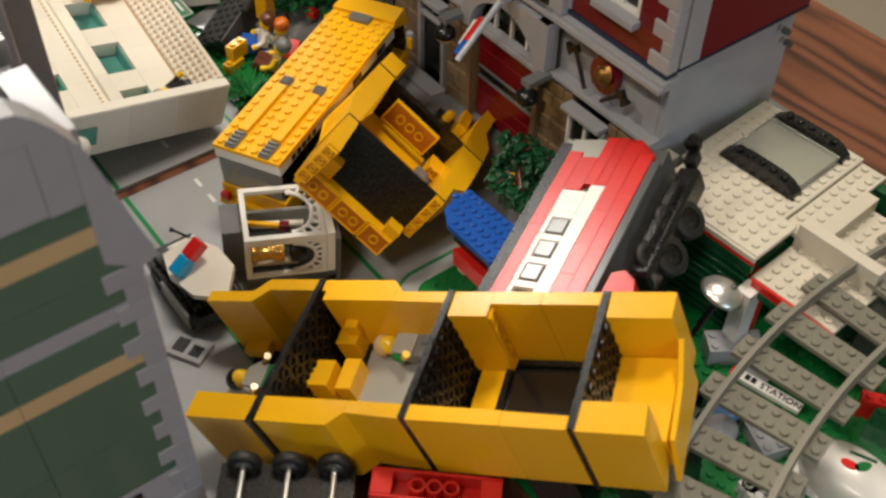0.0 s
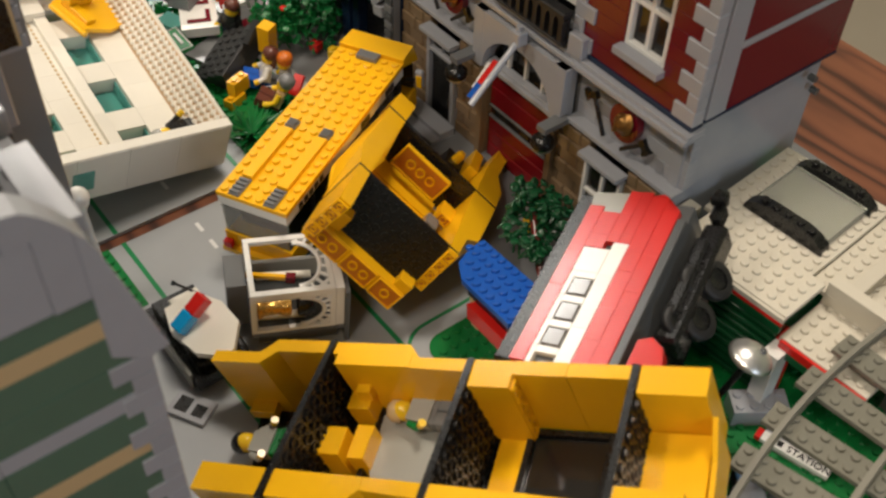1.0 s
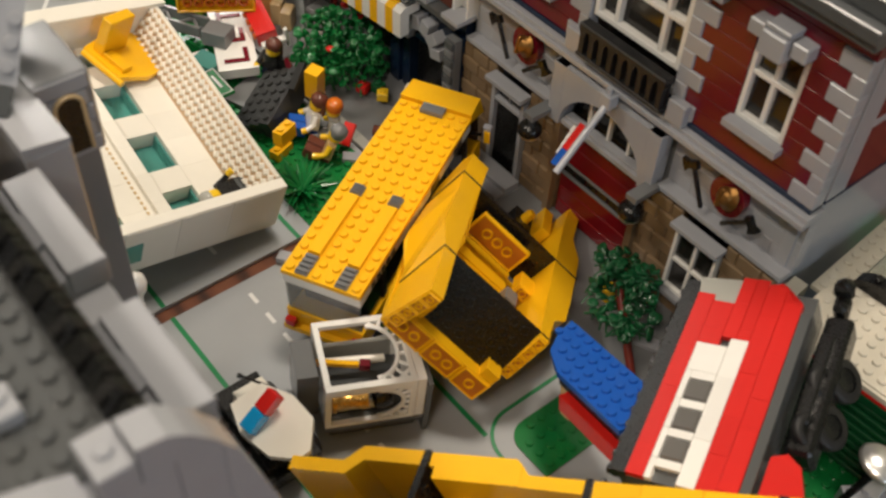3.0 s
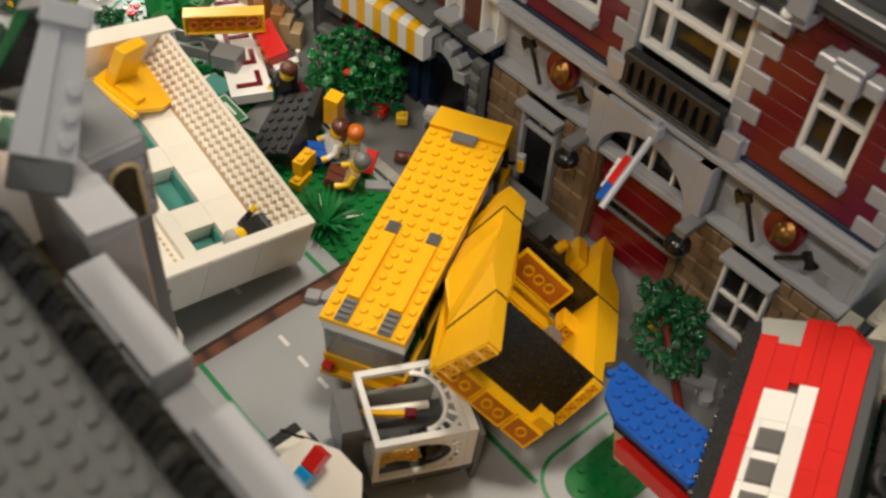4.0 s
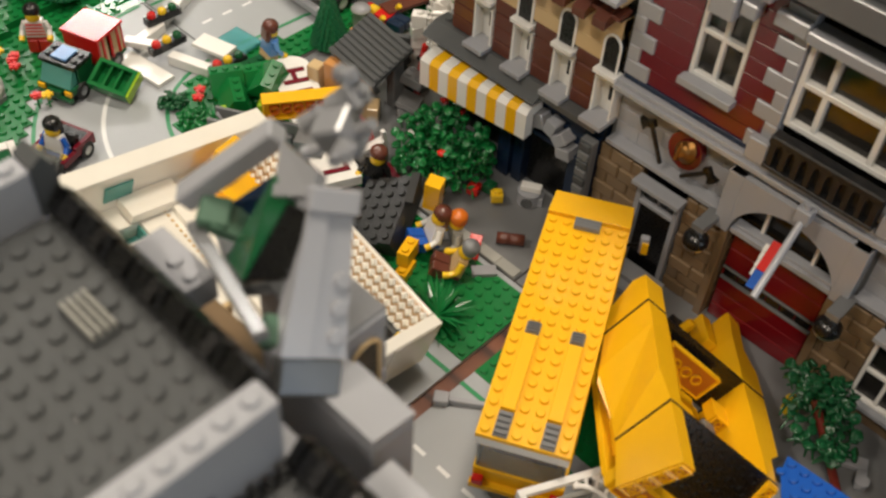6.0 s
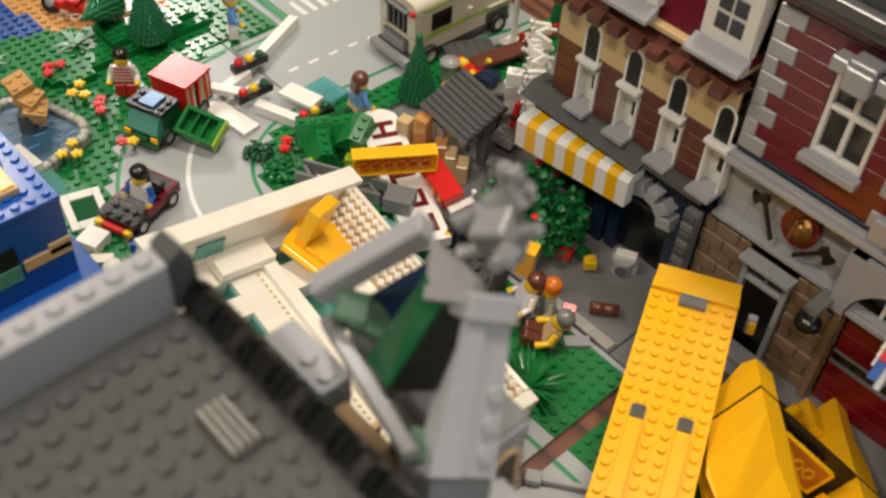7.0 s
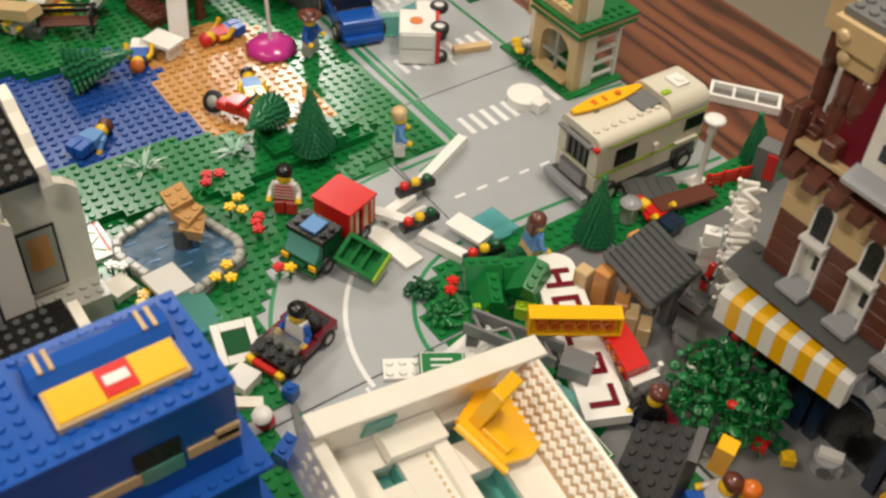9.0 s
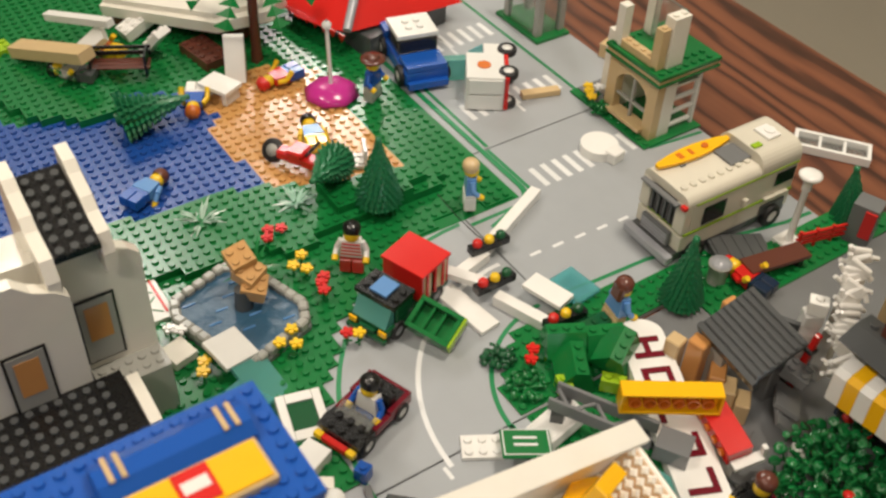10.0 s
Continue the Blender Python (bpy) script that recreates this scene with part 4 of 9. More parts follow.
for k in range(3):
    part("grille_bar", Geo().box(0.017, 0.031, 0.1450 + k * 0.0023, 0.1462 + k * 0.0023, 0.0033, 0.0038, 0.0001), MGR, gr)
part("front_slope", Geo().add([(0.0, 0.1522, -0.0032), (0.048, 0.1522, -0.0032), (0.048, 0.1522, 0.0026), (0.0, 0.1522, 0.0026), (0.0010, 0.1690, 0.0026), (0.0470, 0.1690, 0.0026), (0.002, 0.1755, -0.0085), (0.046, 0.1755, -0.0085), (0.0, 0.1735, -0.0115), (0.048, 0.1735, -0.0115)],
     [(0, 1, 2, 3), (3, 2, 5, 4), (4, 5, 7, 6), (1, 9, 7, 5, 2), (0, 3, 4, 6, 8), (0, 8, 6, 7, 9, 1)]), YEL, BUS)
part("rear_band", Geo().box(0.0004, 0.0476, 0.0003, 0.010, -0.0100, -0.0034), CLW, BUS, "white band under the roof")
part("side_band", Geo().box(0.0402, 0.0476, 0.0102, 0.152, -0.0100, -0.0034).box(0.0004, 0.0078, 0.0102, 0.152, -0.0100, -0.0034), CLW, BUS, "white band with black printed marks")
for k in range(5):
    part("printed_mark", Geo().box(0.04762, 0.0479, 0.014 + k * 0.0062, 0.0185 + k * 0.0062, -0.0088, -0.0048, 0.0001), BLK, BUS)
for y in (0.092, 0.126):
    part("printed_mark", Geo().box(0.04762, 0.0479, y, y + 0.012, -0.0090, -0.0045, 0.0001), BLK, BUS)
part("rear_window", Geo().box(0.0012, 0.0468, 0.0010, 0.0024, -0.0330, -0.0102), CLR, BUS, "clear rear windscreen")
part("side_window", Geo().box(0.0452, 0.0464, 0.0026, 0.150, -0.0330, -0.0102).box(0.0014, 0.0026, 0.0026, 0.150, -0.0330, -0.0102), SMK, BUS)
part("seat", Geo().box(0.006, 0.042, 0.012, 0.020, -0.044, -0.022).box(0.006, 0.042, 0.044, 0.052, -0.044, -0.022), BRN, BUS)
for k in range(5):
    for x in (0.0404, 0.0006):
        part("post", Geo().box(x, x + 0.0070, 0.028 + k * 0.029, 0.033 + k * 0.029, -0.0332, -0.0103), BLK, BUS)
part("body", Geo().box(0.0, 0.048, 0.0, 0.170, -0.0480, -0.0334, 0.0004), YEL, BUS)
part("bumper", Geo().box(-0.001, 0.049, -0.004, 0.0, -0.0480, -0.0440), YEL, BUS)
for x in (0.0005, 0.0415):
    part("tail_light", Geo().box(x, x + 0.006, -0.0045, -0.0002, -0.0438, -0.0385, 0.0006), RED, BUS, "red tail light")
part("chassis", Geo().box(0.002, 0.046, 0.004, 0.166, -0.0545, -0.0482), BLK, BUS)
for y in (0.034, 0.130):
    for x in (0.0035, 0.0445):
        wheel(BUS, Matrix.Translation((x, y, -0.0505)), 0.0088, 0.007)
part("front_screen", Geo().box(0.002, 0.046, 0.1680, 0.1696, -0.0332, -0.0120), SMK, BUS)
mir = part("mirror", Geo().box(0.0545, 0.0600, 0.155, 0.159, -0.0200, -0.0060, 0.0008), LGR, BUS, "grey wing mirror with yellow back")
part("mirror_back", Geo().box(0.0560, 0.0600, 0.1535, 0.1549, -0.0180, -0.0090), YEL, mir)
part("mirror_arm", Geo().rod((0.046, 0.158, -0.018), (0.0575, 0.157, -0.014), 0.0012), BLK, mir)

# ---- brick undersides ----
# yellow turned to orange: shade inside the hollow bricks is put into this colour
UNO = plastic("shaded_yellow_underside", (0.50, 0.16, 0.010), 0.35)


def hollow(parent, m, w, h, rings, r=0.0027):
    """The open underside of a brick: a flat panel coloured as a shaded recess, a rim round it and its tubes, in the
    plane of m.
    """
    a = part("underside", Geo().box(0.0006, w - 0.0006, 0.0006, h - 0.0006, -0.0004, 0.0002, 0.0001), UNO, parent, "underside of the yellow bricks, its shade coloured orange", m)
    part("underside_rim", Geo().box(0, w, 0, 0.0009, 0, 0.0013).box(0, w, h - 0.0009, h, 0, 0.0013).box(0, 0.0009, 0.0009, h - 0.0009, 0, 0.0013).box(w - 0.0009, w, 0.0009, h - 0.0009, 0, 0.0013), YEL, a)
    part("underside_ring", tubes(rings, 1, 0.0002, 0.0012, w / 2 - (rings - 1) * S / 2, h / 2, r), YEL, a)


# ---- long yellow railway carriage, broken open ----
TRM = axes((-0.3640, 0.1380, 0.0420), (0.201, 0.137, 0.09), (-0.042, 0.059, 0.008))
TR = thing("broken_carriage", TRM, "bright yellow toy train carriage broken open, seats and figures inside", "toy train")


DEP = 0.046


def side(parent, pts, name="side_panel"):
    """One wall panel of the carriage, drawn from above."""
    part(name, Geo().prism(pts, -DEP, 0.0, "z"), YEL, parent)


# far side
side(TR, [(-0.0015, -0.0067), (0.0290, -0.0067), (0.0375, 0.0012), (0.0672, 0.0012), (0.0672, 0.0086), (0.0354, 0.0086), (0.0268, 0.0003), (-0.0015, 0.0003)])
side(TR, [(0.0712, 0.0010), (0.0740, 0.0010), (0.0740, -0.0052), (0.1160, -0.0052), (0.1160, 0.0052), (0.1130, 0.0080), (0.0712, 0.0080)])
side(TR, [(0.1162, -0.0055), (0.1458, -0.0062), (0.1458, 0.0006), (0.1200, 0.0006), (0.1162, 0.0050)])
side(TR, [(0.1496, -0.0142), (0.1702, -0.0142), (0.1702, 0.0006), (0.1496, 0.0006)])
side(TR, [(0.1704, -0.0067), (0.1960, -0.0067), (0.1960, 0.0008), (0.1704, 0.0008)])
side(TR, [(0.1963, -0.0067), (0.2256, -0.0067), (0.2256, 0.0006), (0.1963, 0.0006)])
side(TR, [(0.2298, -0.0137), (0.2600, -0.0137), (0.2600, 0.0010), (0.2298, 0.0010)], "end_block")
# near side
side(TR, [(0.0228, -0.0800), (0.0602, -0.0800), (0.0602, -0.0655), (0.0228, -0.0650)])
side(TR, [(0.0652, -0.0797), (0.1058, -0.0797), (0.1130, -0.0722), (0.1130, -0.0655), (0.0652, -0.0655)])
side(TR, [(0.1132, -0.0722), (0.1425, -0.0735), (0.1425, -0.0657), (0.1132, -0.0655)])
side(TR, [(0.1462, -0.0737), (0.1928, -0.0737), (0.1928, -0.0660), (0.1462, -0.0657)])
side(TR, [(0.1931, -0.0738), (0.2240, -0.0738), (0.2240, -0.0668), (0.1931, -0.0662)])
side(TR, [(0.2276, -0.0740), (0.2582, -0.0740), (0.2570, -0.0584), (0.2276, -0.0588)], "end_block")
part("end_floor", Geo().box(0.2296, 0.2585, -0.0582, -0.0139, -0.0500, -0.0300, 0.0004), YEL, TR)
part("end_lip", Geo().prism([(-0.0138, -0.0500), (-0.0138, -0.0150), (-0.0300, -0.0255), (-0.0580, -0.0290), (-0.0660, -0.0500)], 0.2601, 0.2625, "x"), YEL, TR)
for k in range(4):
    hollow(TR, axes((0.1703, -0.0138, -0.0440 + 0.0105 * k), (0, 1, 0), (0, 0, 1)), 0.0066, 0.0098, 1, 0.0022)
for near, far in ((0.0608, 0.0676), (0.1430, 0.1462), (0.2246, 0.2260)):
    w = 0.0085 if far < 0.1 else 0.0008
    bulk = part("bulkhead", Geo().prism([(near, -0.0728 - w), (near + 0.0034, -0.0728 - w), (far + 0.0034, w), (far, w)], -0.050, 0.0012, "z"), BLK, TR, "black studded cross plate")
    tagged(part("bulkhead_underside", tubes(6, 8, 0.0, 0.0014, 0.005, 0.008), BLK, bulk, "", axes((near + 0.0034, -0.0728, 0), (0, 0, -1), (far - near, 0.0728, 0))), kind="stuff")
part("floor_plate", Geo().box(0.004, 0.0655, -0.066, -0.006, -0.0485, -0.0462), BLK, TR)
part("floor_plate", Geo().box(0.0720, 0.0960, -0.066, -0.006, -0.0485, -0.0462), BLK, TR)
part("grey_floor", Geo().prism([(0.0962, -0.064), (0.0960, -0.052), (0.0900, -0.040), (0.0885, -0.010), (0.0930, -0.0058), (0.1420, -0.0064), (0.1418, -0.064)], -0.0420, -0.0380, "z"), OGR, TR, "grey floor tile inside the carriage")
part("floor_rim", Geo().box(0.0855, 0.0882, -0.064, -0.006, -0.0464, -0.0370), BLK, TR)
part("floor_plate", Geo().box(0.1520, 0.1660, -0.064, -0.008, -0.0490, -0.0462), YEL, TR)
wf = part("floor_window", Geo().box(0.1664, 0.1696, -0.064, -0.008, -0.0490, -0.0440).box(0.2070, 0.2100, -0.064, -0.008, -0.0490, -0.0440).box(0.1697, 0.2069, -0.0110, -0.008, -0.0490, -0.0440).box(0.1697, 0.2069, -0.064, -0.0610, -0.0490, -0.0440), BLK, TR, "dark glass window in a black rim")
part("pane", Geo().box(0.1697, 0.2069, -0.0608, -0.0112, -0.0486, -0.0470), SMK, wf)
part("red_plate", Geo().box(0.1760, 0.1900, -0.054, -0.013, -0.0530, -0.0500), RED, wf)
for (x, y, z, nx, ny, hp) in ((0.0735, -0.0150, -0.0455, 1.6, 1.6, 6.4), (0.0800, -0.0100, -0.0250, 1, 0.8, 2.4), (0.0655, -0.0430, -0.0455, 1.8, 2.0, 7), (0.0825, -0.0420, -0.0455, 1.2, 2.4, 5.8), (0.0060, -0.014, -0.043, 2, 1, 2)):
    seat = piece(TR, "seat", x / S, y / S, z / PL, nx, ny, hp, YEL, False)
part("arm_rest", Geo().rod((0.048, -0.012, -0.026), (0.060, -0.012, -0.024), 0.0028, 10).rod((0.060, -0.012, -0.024), (0.058, -0.022, -0.034), 0.0028, 10), YEL, TR)
part("arm_rest", Geo().box(0.118, 0.1465, -0.062, -0.054, -0.044, -0.040).prism([(0.136, -0.040), (0.1465, -0.022), (0.1465, -0.040)], -0.062, -0.056), YEL, TR)
minifig(TRM @ pose(0.1340, -0.0120, -0.0310, -90, 0, 88), OGR, MGR, TAN, "toy figure in grey with sandy hair lying in the carriage", arms=GRN)
minifig(TRM @ pose(0.0480, -0.0340, -0.0330, -90, 0, 92), OGR, GRN, BLK, "toy figure in grey with green legs fallen behind a bulkhead")
minifig(TRM @ pose(-0.0420, -0.042, -0.046, 80, 0, 190), OGR, MGR, YLW, "toy figure in grey lying beside the carriage", bald=True)

# ---- second piece of the carriage ----
YWM = axes((-0.3630, 0.2204, 0.1081), (0.7007, 0.3898, -0.5976), (-0.6324, 0.7272, -0.2671))
YW = thing("carriage_fragment", YWM, "bright yellow toy carriage fragment with black floor leaning on the bus", "toy train")


def flared(prof, outer, inner):
    """A side wall drawn as (y, z); its two faces lie at outer(y) and inner(y)."""
    n = len(prof)
    return Geo().add([(outer(y), y, z) for y, z in prof] + [(inner(y), y, z) for y, z in prof],
                     [(i, (i + 1) % n, n + (i + 1) % n, n + i) for i in range(n)] + [tuple(range(n)), tuple(reversed(range(n, 2 * n)))])


def out(y):
    return -0.0022 if y < 0.06 else (-0.0068 if y < 0.1 else -0.0045)


def inn(y):
    return 0.0056 if y < 0.06 else 0.0090


part("side_panel", flared([(0.0, 0.0), (0.0122, -0.0385), (0.0402, -0.0350), (0.0402, 0.0)], out, inn), YEL, YW)
part("side_panel", flared([(0.0418, 0.0), (0.0418, -0.0350), (0.0560, -0.0360), (0.0820, -0.0385), (0.0915, -0.0368), (0.1190, -0.0318), (0.1190, 0.0), (0.1000, 0.0), (0.0610, 0.0)], out, inn), YEL, YW)
part("side_panel", flared([(0.1206, 0.0), (0.1206, -0.0315), (0.1400, -0.0290), (0.1490, -0.0090), (0.1455, 0.0)], lambda y: -0.0042 if y < 0.13 else -0.0025, lambda y: 0.0092 if y < 0.13 else 0.0106), YEL, YW)
part("joint_plate", Geo().box(-0.0026, 0.0060, 0.0403, 0.0417, -0.0352, 0.0003), BLK, YW)
part("joint_plate", Geo().box(-0.0050, 0.0092, 0.1191, 0.1205, -0.0318, 0.0003), BLK, YW)
hm = axes((-0.0020, 0.0117, -0.0372), (1, 0, 0), (0, -0.0118, 0.0368))
for k in range(4):
    hollow(YW, hm @ pose(0.0002, 0.0008 + 0.0094 * k, 0.0001), 0.0074, 0.0088, 1, 0.0022)
right_top = [(0.0676, 0.0412), (0.0742, 0.0412), (0.0762, 0.0600), (0.0840, 0.0680), (0.0862, 0.0900), (0.0882, 0.1160), (0.0708, 0.1160)]
part("side_panel", Geo().prism(right_top, -0.0330, 0.0, "z"), YEL, YW)
part("side_panel", Geo().prism([(0.0372, 0.0), (0.0318, -0.0302), (0.0398, -0.0302), (0.0398, 0.0)], 0.0676, 0.0742, "x"), YEL, YW)
part("side_panel", Geo().prism([(0.0712, 0.1176), (0.0884, 0.1176), (0.0892, 0.1390), (0.0830, 0.1555), (0.0862, 0.1915), (0.0778, 0.1890), (0.0738, 0.1600)], -0.0240, 0.0, "z"), YEL, YW)
part("joint_plate", Geo().box(0.0670, 0.0748, 0.0399, 0.0411, -0.0332, 0.0003), BLK, YW)
part("joint_plate", Geo().box(0.0704, 0.0888, 0.1161, 0.1175, -0.0332, 0.0003), BLK, YW)
hm = axes((0.0677, 0.0317, -0.0300), (1, 0, 0), (0, 0.0054, 0.0298))
for k in range(4):
    hollow(YW, hm @ pose(0.0001, 0.0004 + 0.0074 * k, 0.0001), 0.0063, 0.0070, 1, 0.0020)
part("base", Geo().box(0.0002, 0.0672, 0.0206, 0.0284, -0.0470, -0.0330, 0.0003), YEL, YW)
part("base", Geo().box(0.0002, 0.0672, 0.0285, 0.1720, -0.0480, -0.0442, 0.0003), YEL, YW)
for x, w, n in ((0.0030, 0.0230, 2), (0.0275, 0.0205, 2), (0.0495, 0.0170, 1)):
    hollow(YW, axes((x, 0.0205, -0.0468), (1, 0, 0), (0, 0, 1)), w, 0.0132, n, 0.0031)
part("end_block", Geo().box(0.0575, 0.0672, 0.0215, 0.0345, -0.0329, -0.0262, 0.0003), YEL, YW)
part("end_block", Geo().box(0.0060, 0.0150, 0.0240, 0.0390, -0.0329, -0.0205, 0.0003), YEL, YW)
bulk = part("bulkhead", Geo().prism([(0.0285, -0.0330), (0.0395, 0.0002), (0.0412, 0.0002), (0.0303, -0.0330)], 0.0058, 0.0675, "x"), BLK, YW, "black studded cross plate")
tagged(part("bulkhead_underside", tubes(7, 4, 0.0, 0.0009, 0.0068, 0.0055, 0.0030), BLK, bulk, "", axes((0.0060, 0.0286, -0.0328), (1, 0, 0), (0, 0.0110, 0.0332))), kind="stuff")
part("bulkhead", Geo().box(0.0092, 0.0706, 0.1160, 0.1180, -0.0282, 0.0002, 0.0003), BLK, YW)
part("inner_floor", Geo().box(0.0058, 0.0675, 0.0430, 0.1158, -0.0440, -0.0300, 0.0003), YEL, YW)
part("cross_slope", Geo().prism([(0.0990, -0.0298), (0.0990, -0.0292), (0.1158, -0.0270), (0.1158, -0.0298)], 0.0092, 0.0600, "x"), YEL, YW)
part("stud_base", Geo().box(0.0520, 0.0706, 0.1660, 0.1840, -0.0400, -0.0222, 0.0003), BLK, YW)
stand = part("upturned_plate", Geo().box(0.0190, 0.0555, 0.1086, 0.1104, -0.0220, -0.0045, 0.0002), YEL, YW, "upturned yellow plate showing its tubes")
pm = axes((0.0190, 0.1085, -0.0220), (1, 0, 0), (0, 0, 1))
# orange face: shade between the tubes of the yellow plate, as colour
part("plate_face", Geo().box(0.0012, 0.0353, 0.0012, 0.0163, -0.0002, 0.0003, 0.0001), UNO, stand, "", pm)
part("plate_rim", Geo().box(0, 0.0365, 0, 0.0012, 0, 0.0022).box(0, 0.0365, 0.0163, 0.0175, 0, 0.0022).box(0, 0.0012, 0.0012, 0.0163, 0, 0.0022).box(0.0353, 0.0365, 0.0012, 0.0163, 0, 0.0022), YEL, stand, "", pm)
part("plate_tube", tubes(3, 1, 0.0003, 0.0020, 0.01025, 0.00875, 0.0033, 14), YEL, stand, "", pm)
part("bracket", Geo().box(0.0600, 0.0706, 0.0930, 0.1070, -0.0221, -0.0150, 0.0003), YEL, YW)
hollow(YW, axes((0.0612, 0.0929, -0.0220), (1, 0, 0), (0, 0, 1)), 0.0085, 0.0068, 1, 0.0024)
part("hinge", Geo().box(0.0560, 0.0650, 0.0810, 0.0925, -0.0310, -0.0205, 0.0008), MGR, YW, "grey hinge")
part("stud_round", Geo().tube(0.0034, 0.0034, -0.0222, -0.0160, 14, 0.0595, 0.1750).tube(0.0024, 0.0024, -0.0160, -0.0143, 12, 0.0595, 0.1750), YEL, YW)
part("end_step", Geo().box(0.0660, 0.0736, 0.1610, 0.1870, -0.0300, -0.0110, 0.0004), YEL, YW)

# ---- white archway ----
ARM = axes((-0.4245, 0.1877, 0.0470), (0.0200, 0.0437, -0.0030), (-0.0420, 0.0215, -0.0016))
AR = thing("white_archway", ARM, "white toy lattice archway box with golden pieces inside", "toy part")


def lattice(parent, m):
    """A rectangular lattice panel, 47 by 36 mm, whose opening ends in a half circle."""
    a = part("lattice_panel", Geo().box(0, 0.047, -0.0030, 0, 0, 0.003).box(0, 0.047, -0.0360, -0.0330, 0, 0.003).box(0, 0.0032, -0.0330, -0.0030, 0, 0.003).box(0.0440, 0.047, -0.0330, -0.0030, 0, 0.003), CLW, parent, "", m)
    g = Geo()
    cx, cy, r = 0.0275, -0.018, 0.0135
    pts = [(cx + r * math.cos(radians(t)), cy + r * math.sin(radians(t))) for t in range(-90, 91, 10)]
    for p, q in zip(pts, pts[1:]):
        g.rod((*p, 0.0015), (*q, 0.0015), 0.0013, 6)
    for t in (-80, -62, -45, -28, -10, 10, 28, 45, 62, 80):
        c, s_ = math.cos(radians(t)), math.sin(radians(t))
        k = min((0.0445 - cx) / c if c > 0.01 else 9, 0.0155 / abs(s_) if abs(s_) > 0.01 else 9)
        g.rod((cx + r * c, cy + r * s_, 0.0015), (cx + k * c, cy + k * s_, 0.0015), 0.0010, 6)
    g.rod((cx + 0.0165, cy + 0.0115, 0.0015), (cx + 0.0115, cy + 0.0150, 0.0015), 0.0012, 6).rod((cx + 0.0165, cy - 0.0115, 0.0015), (cx + 0.0115, cy - 0.0150, 0.0015), 0.0012, 6)
    part("arch_fretwork", g, CLW, a)
    return a


lattice(AR, pose(0, 0, -0.003) @ Matrix.Diagonal((1.02, 1.31, 1, 1)))
lattice(AR, pose(0, -0.0472, 0.0, 90, 0, 0) @ pose(0, -0.0032, -0.0032) @ Matrix.Diagonal((1.02, 0.78, 1, 1)))
for x, y in ((0.0, -0.004), (0.044, -0.004), (0.0, -0.0439)):
    part("corner_post", Geo().box(x, x + 0.004, y, y + 0.004, -0.0312, -0.0031), CLW, AR)
part("end_wall", Geo().box(0.0481, 0.0530, -0.0470, 0.0, -0.0310, -0.0002), CLW, AR)
part("back_wall", Geo().box(0.0042, 0.0438, -0.0034, -0.0004, -0.0310, -0.0180), OGR, AR)
part("grey_side", Geo().box(-0.0120, -0.0003, -0.030, -0.004, -0.040, -0.0080), MGR, AR)
part("dark_floor", Geo().box(0.0, 0.0530, -0.0470, 0.0, -0.0345, -0.0313), DGR, AR)
part("stand", Geo().box(0.004, 0.0500, -0.0420, -0.003, -0.0450, -0.0346), DGR, AR)
part("side_plate", Geo().prism([(-0.0470, -0.0450), (-0.0490, -0.0030), (0.0, -0.0030), (0.0040, -0.0450)], 0.0532, 0.0560, "x"), DGR, AR, "dark grey plate leaning on the end")
part("inner_rod", Geo().rod((0.006, -0.012, -0.020), (0.038, -0.014, -0.020), 0.0024, 10).rod((0.004, -0.036, -0.0285), (0.032, -0.037, -0.0285), 0.0024, 10), WHT, AR)
part("golden_cup", Geo().lathe([(0.0001, 0.0), (0.0058, 0.0005), (0.0062, 0.002), (0.0046, 0.004), (0.0042, 0.012), (0.0058, 0.016), (0.0062, 0.0195)], 16), GLD, AR, "golden cup", pose(0.0035, -0.0410, -0.0170, 0, 90, 0))
part("black_helmet", Geo().lathe([(0.0070, 0), (0.0076, 0.004), (0.0062, 0.009), (0.0001, 0.011)], 16).box(-0.0015, 0.0015, 0.0045, 0.0100, -0.004, 0.004, 0.0005), BLK, AR, "black helmet", pose(0.027, -0.0400, -0.0170, 0, 90, 0))
part("yellow_bar", Geo().box(0.0030, 0.0270, -0.0175, -0.0145, -0.0145, -0.0115, 0.0003), YEL, AR, "yellow bar", pose(0, 0, 0, 0, 0, -14))
part("red_end", Geo().box(0.0272, 0.0330, -0.0185, -0.0135, -0.0155, -0.0105, 0.0004), DRD, AR, "dark red end piece", pose(0, 0, 0, 0, 0, -14))

# ---- blue roofed kiosk ----
KIM = axes((-0.3435, 0.2995, 0.0455), (0.928, -0.186, 0.322), (0.218, 0.974, -0.067))
KI = thing("blue_roof_kiosk", KIM, "bright blue studded toy roof over a tan and red kiosk", "toy part")
g = Geo().prism([(0.0, 0.003), (0.006, -0.009), (0.018, -0.022), (0.036, -0.029), (0.090, -0.029), (0.090, 0.003)], -0.0032, 0.0, "z")
g.studs(11, 4, -0.0001, 0.002, -0.029, skip=[(0, 0), (0, 1), (1, 0), (2, 0), (1, 1), (3, 0)])
part("roof", g, BLU, KI)
part("fascia", Geo().box(0.020, 0.088, -0.0200, 0.000, -0.0105, -0.0034), TAN, KI, "tan fascia")
part("counter", Geo().box(0.022, 0.084, -0.0190, -0.001, -0.0200, -0.0107), BLK, KI)
part("red_base", Geo().box(0.030, 0.086, -0.0240, -0.002, -0.0300, -0.0202), RED, KI, "red base")
part("tan_post", Geo().box(0.022, 0.030, -0.0180, -0.010, -0.040, -0.0202), TAN, KI)

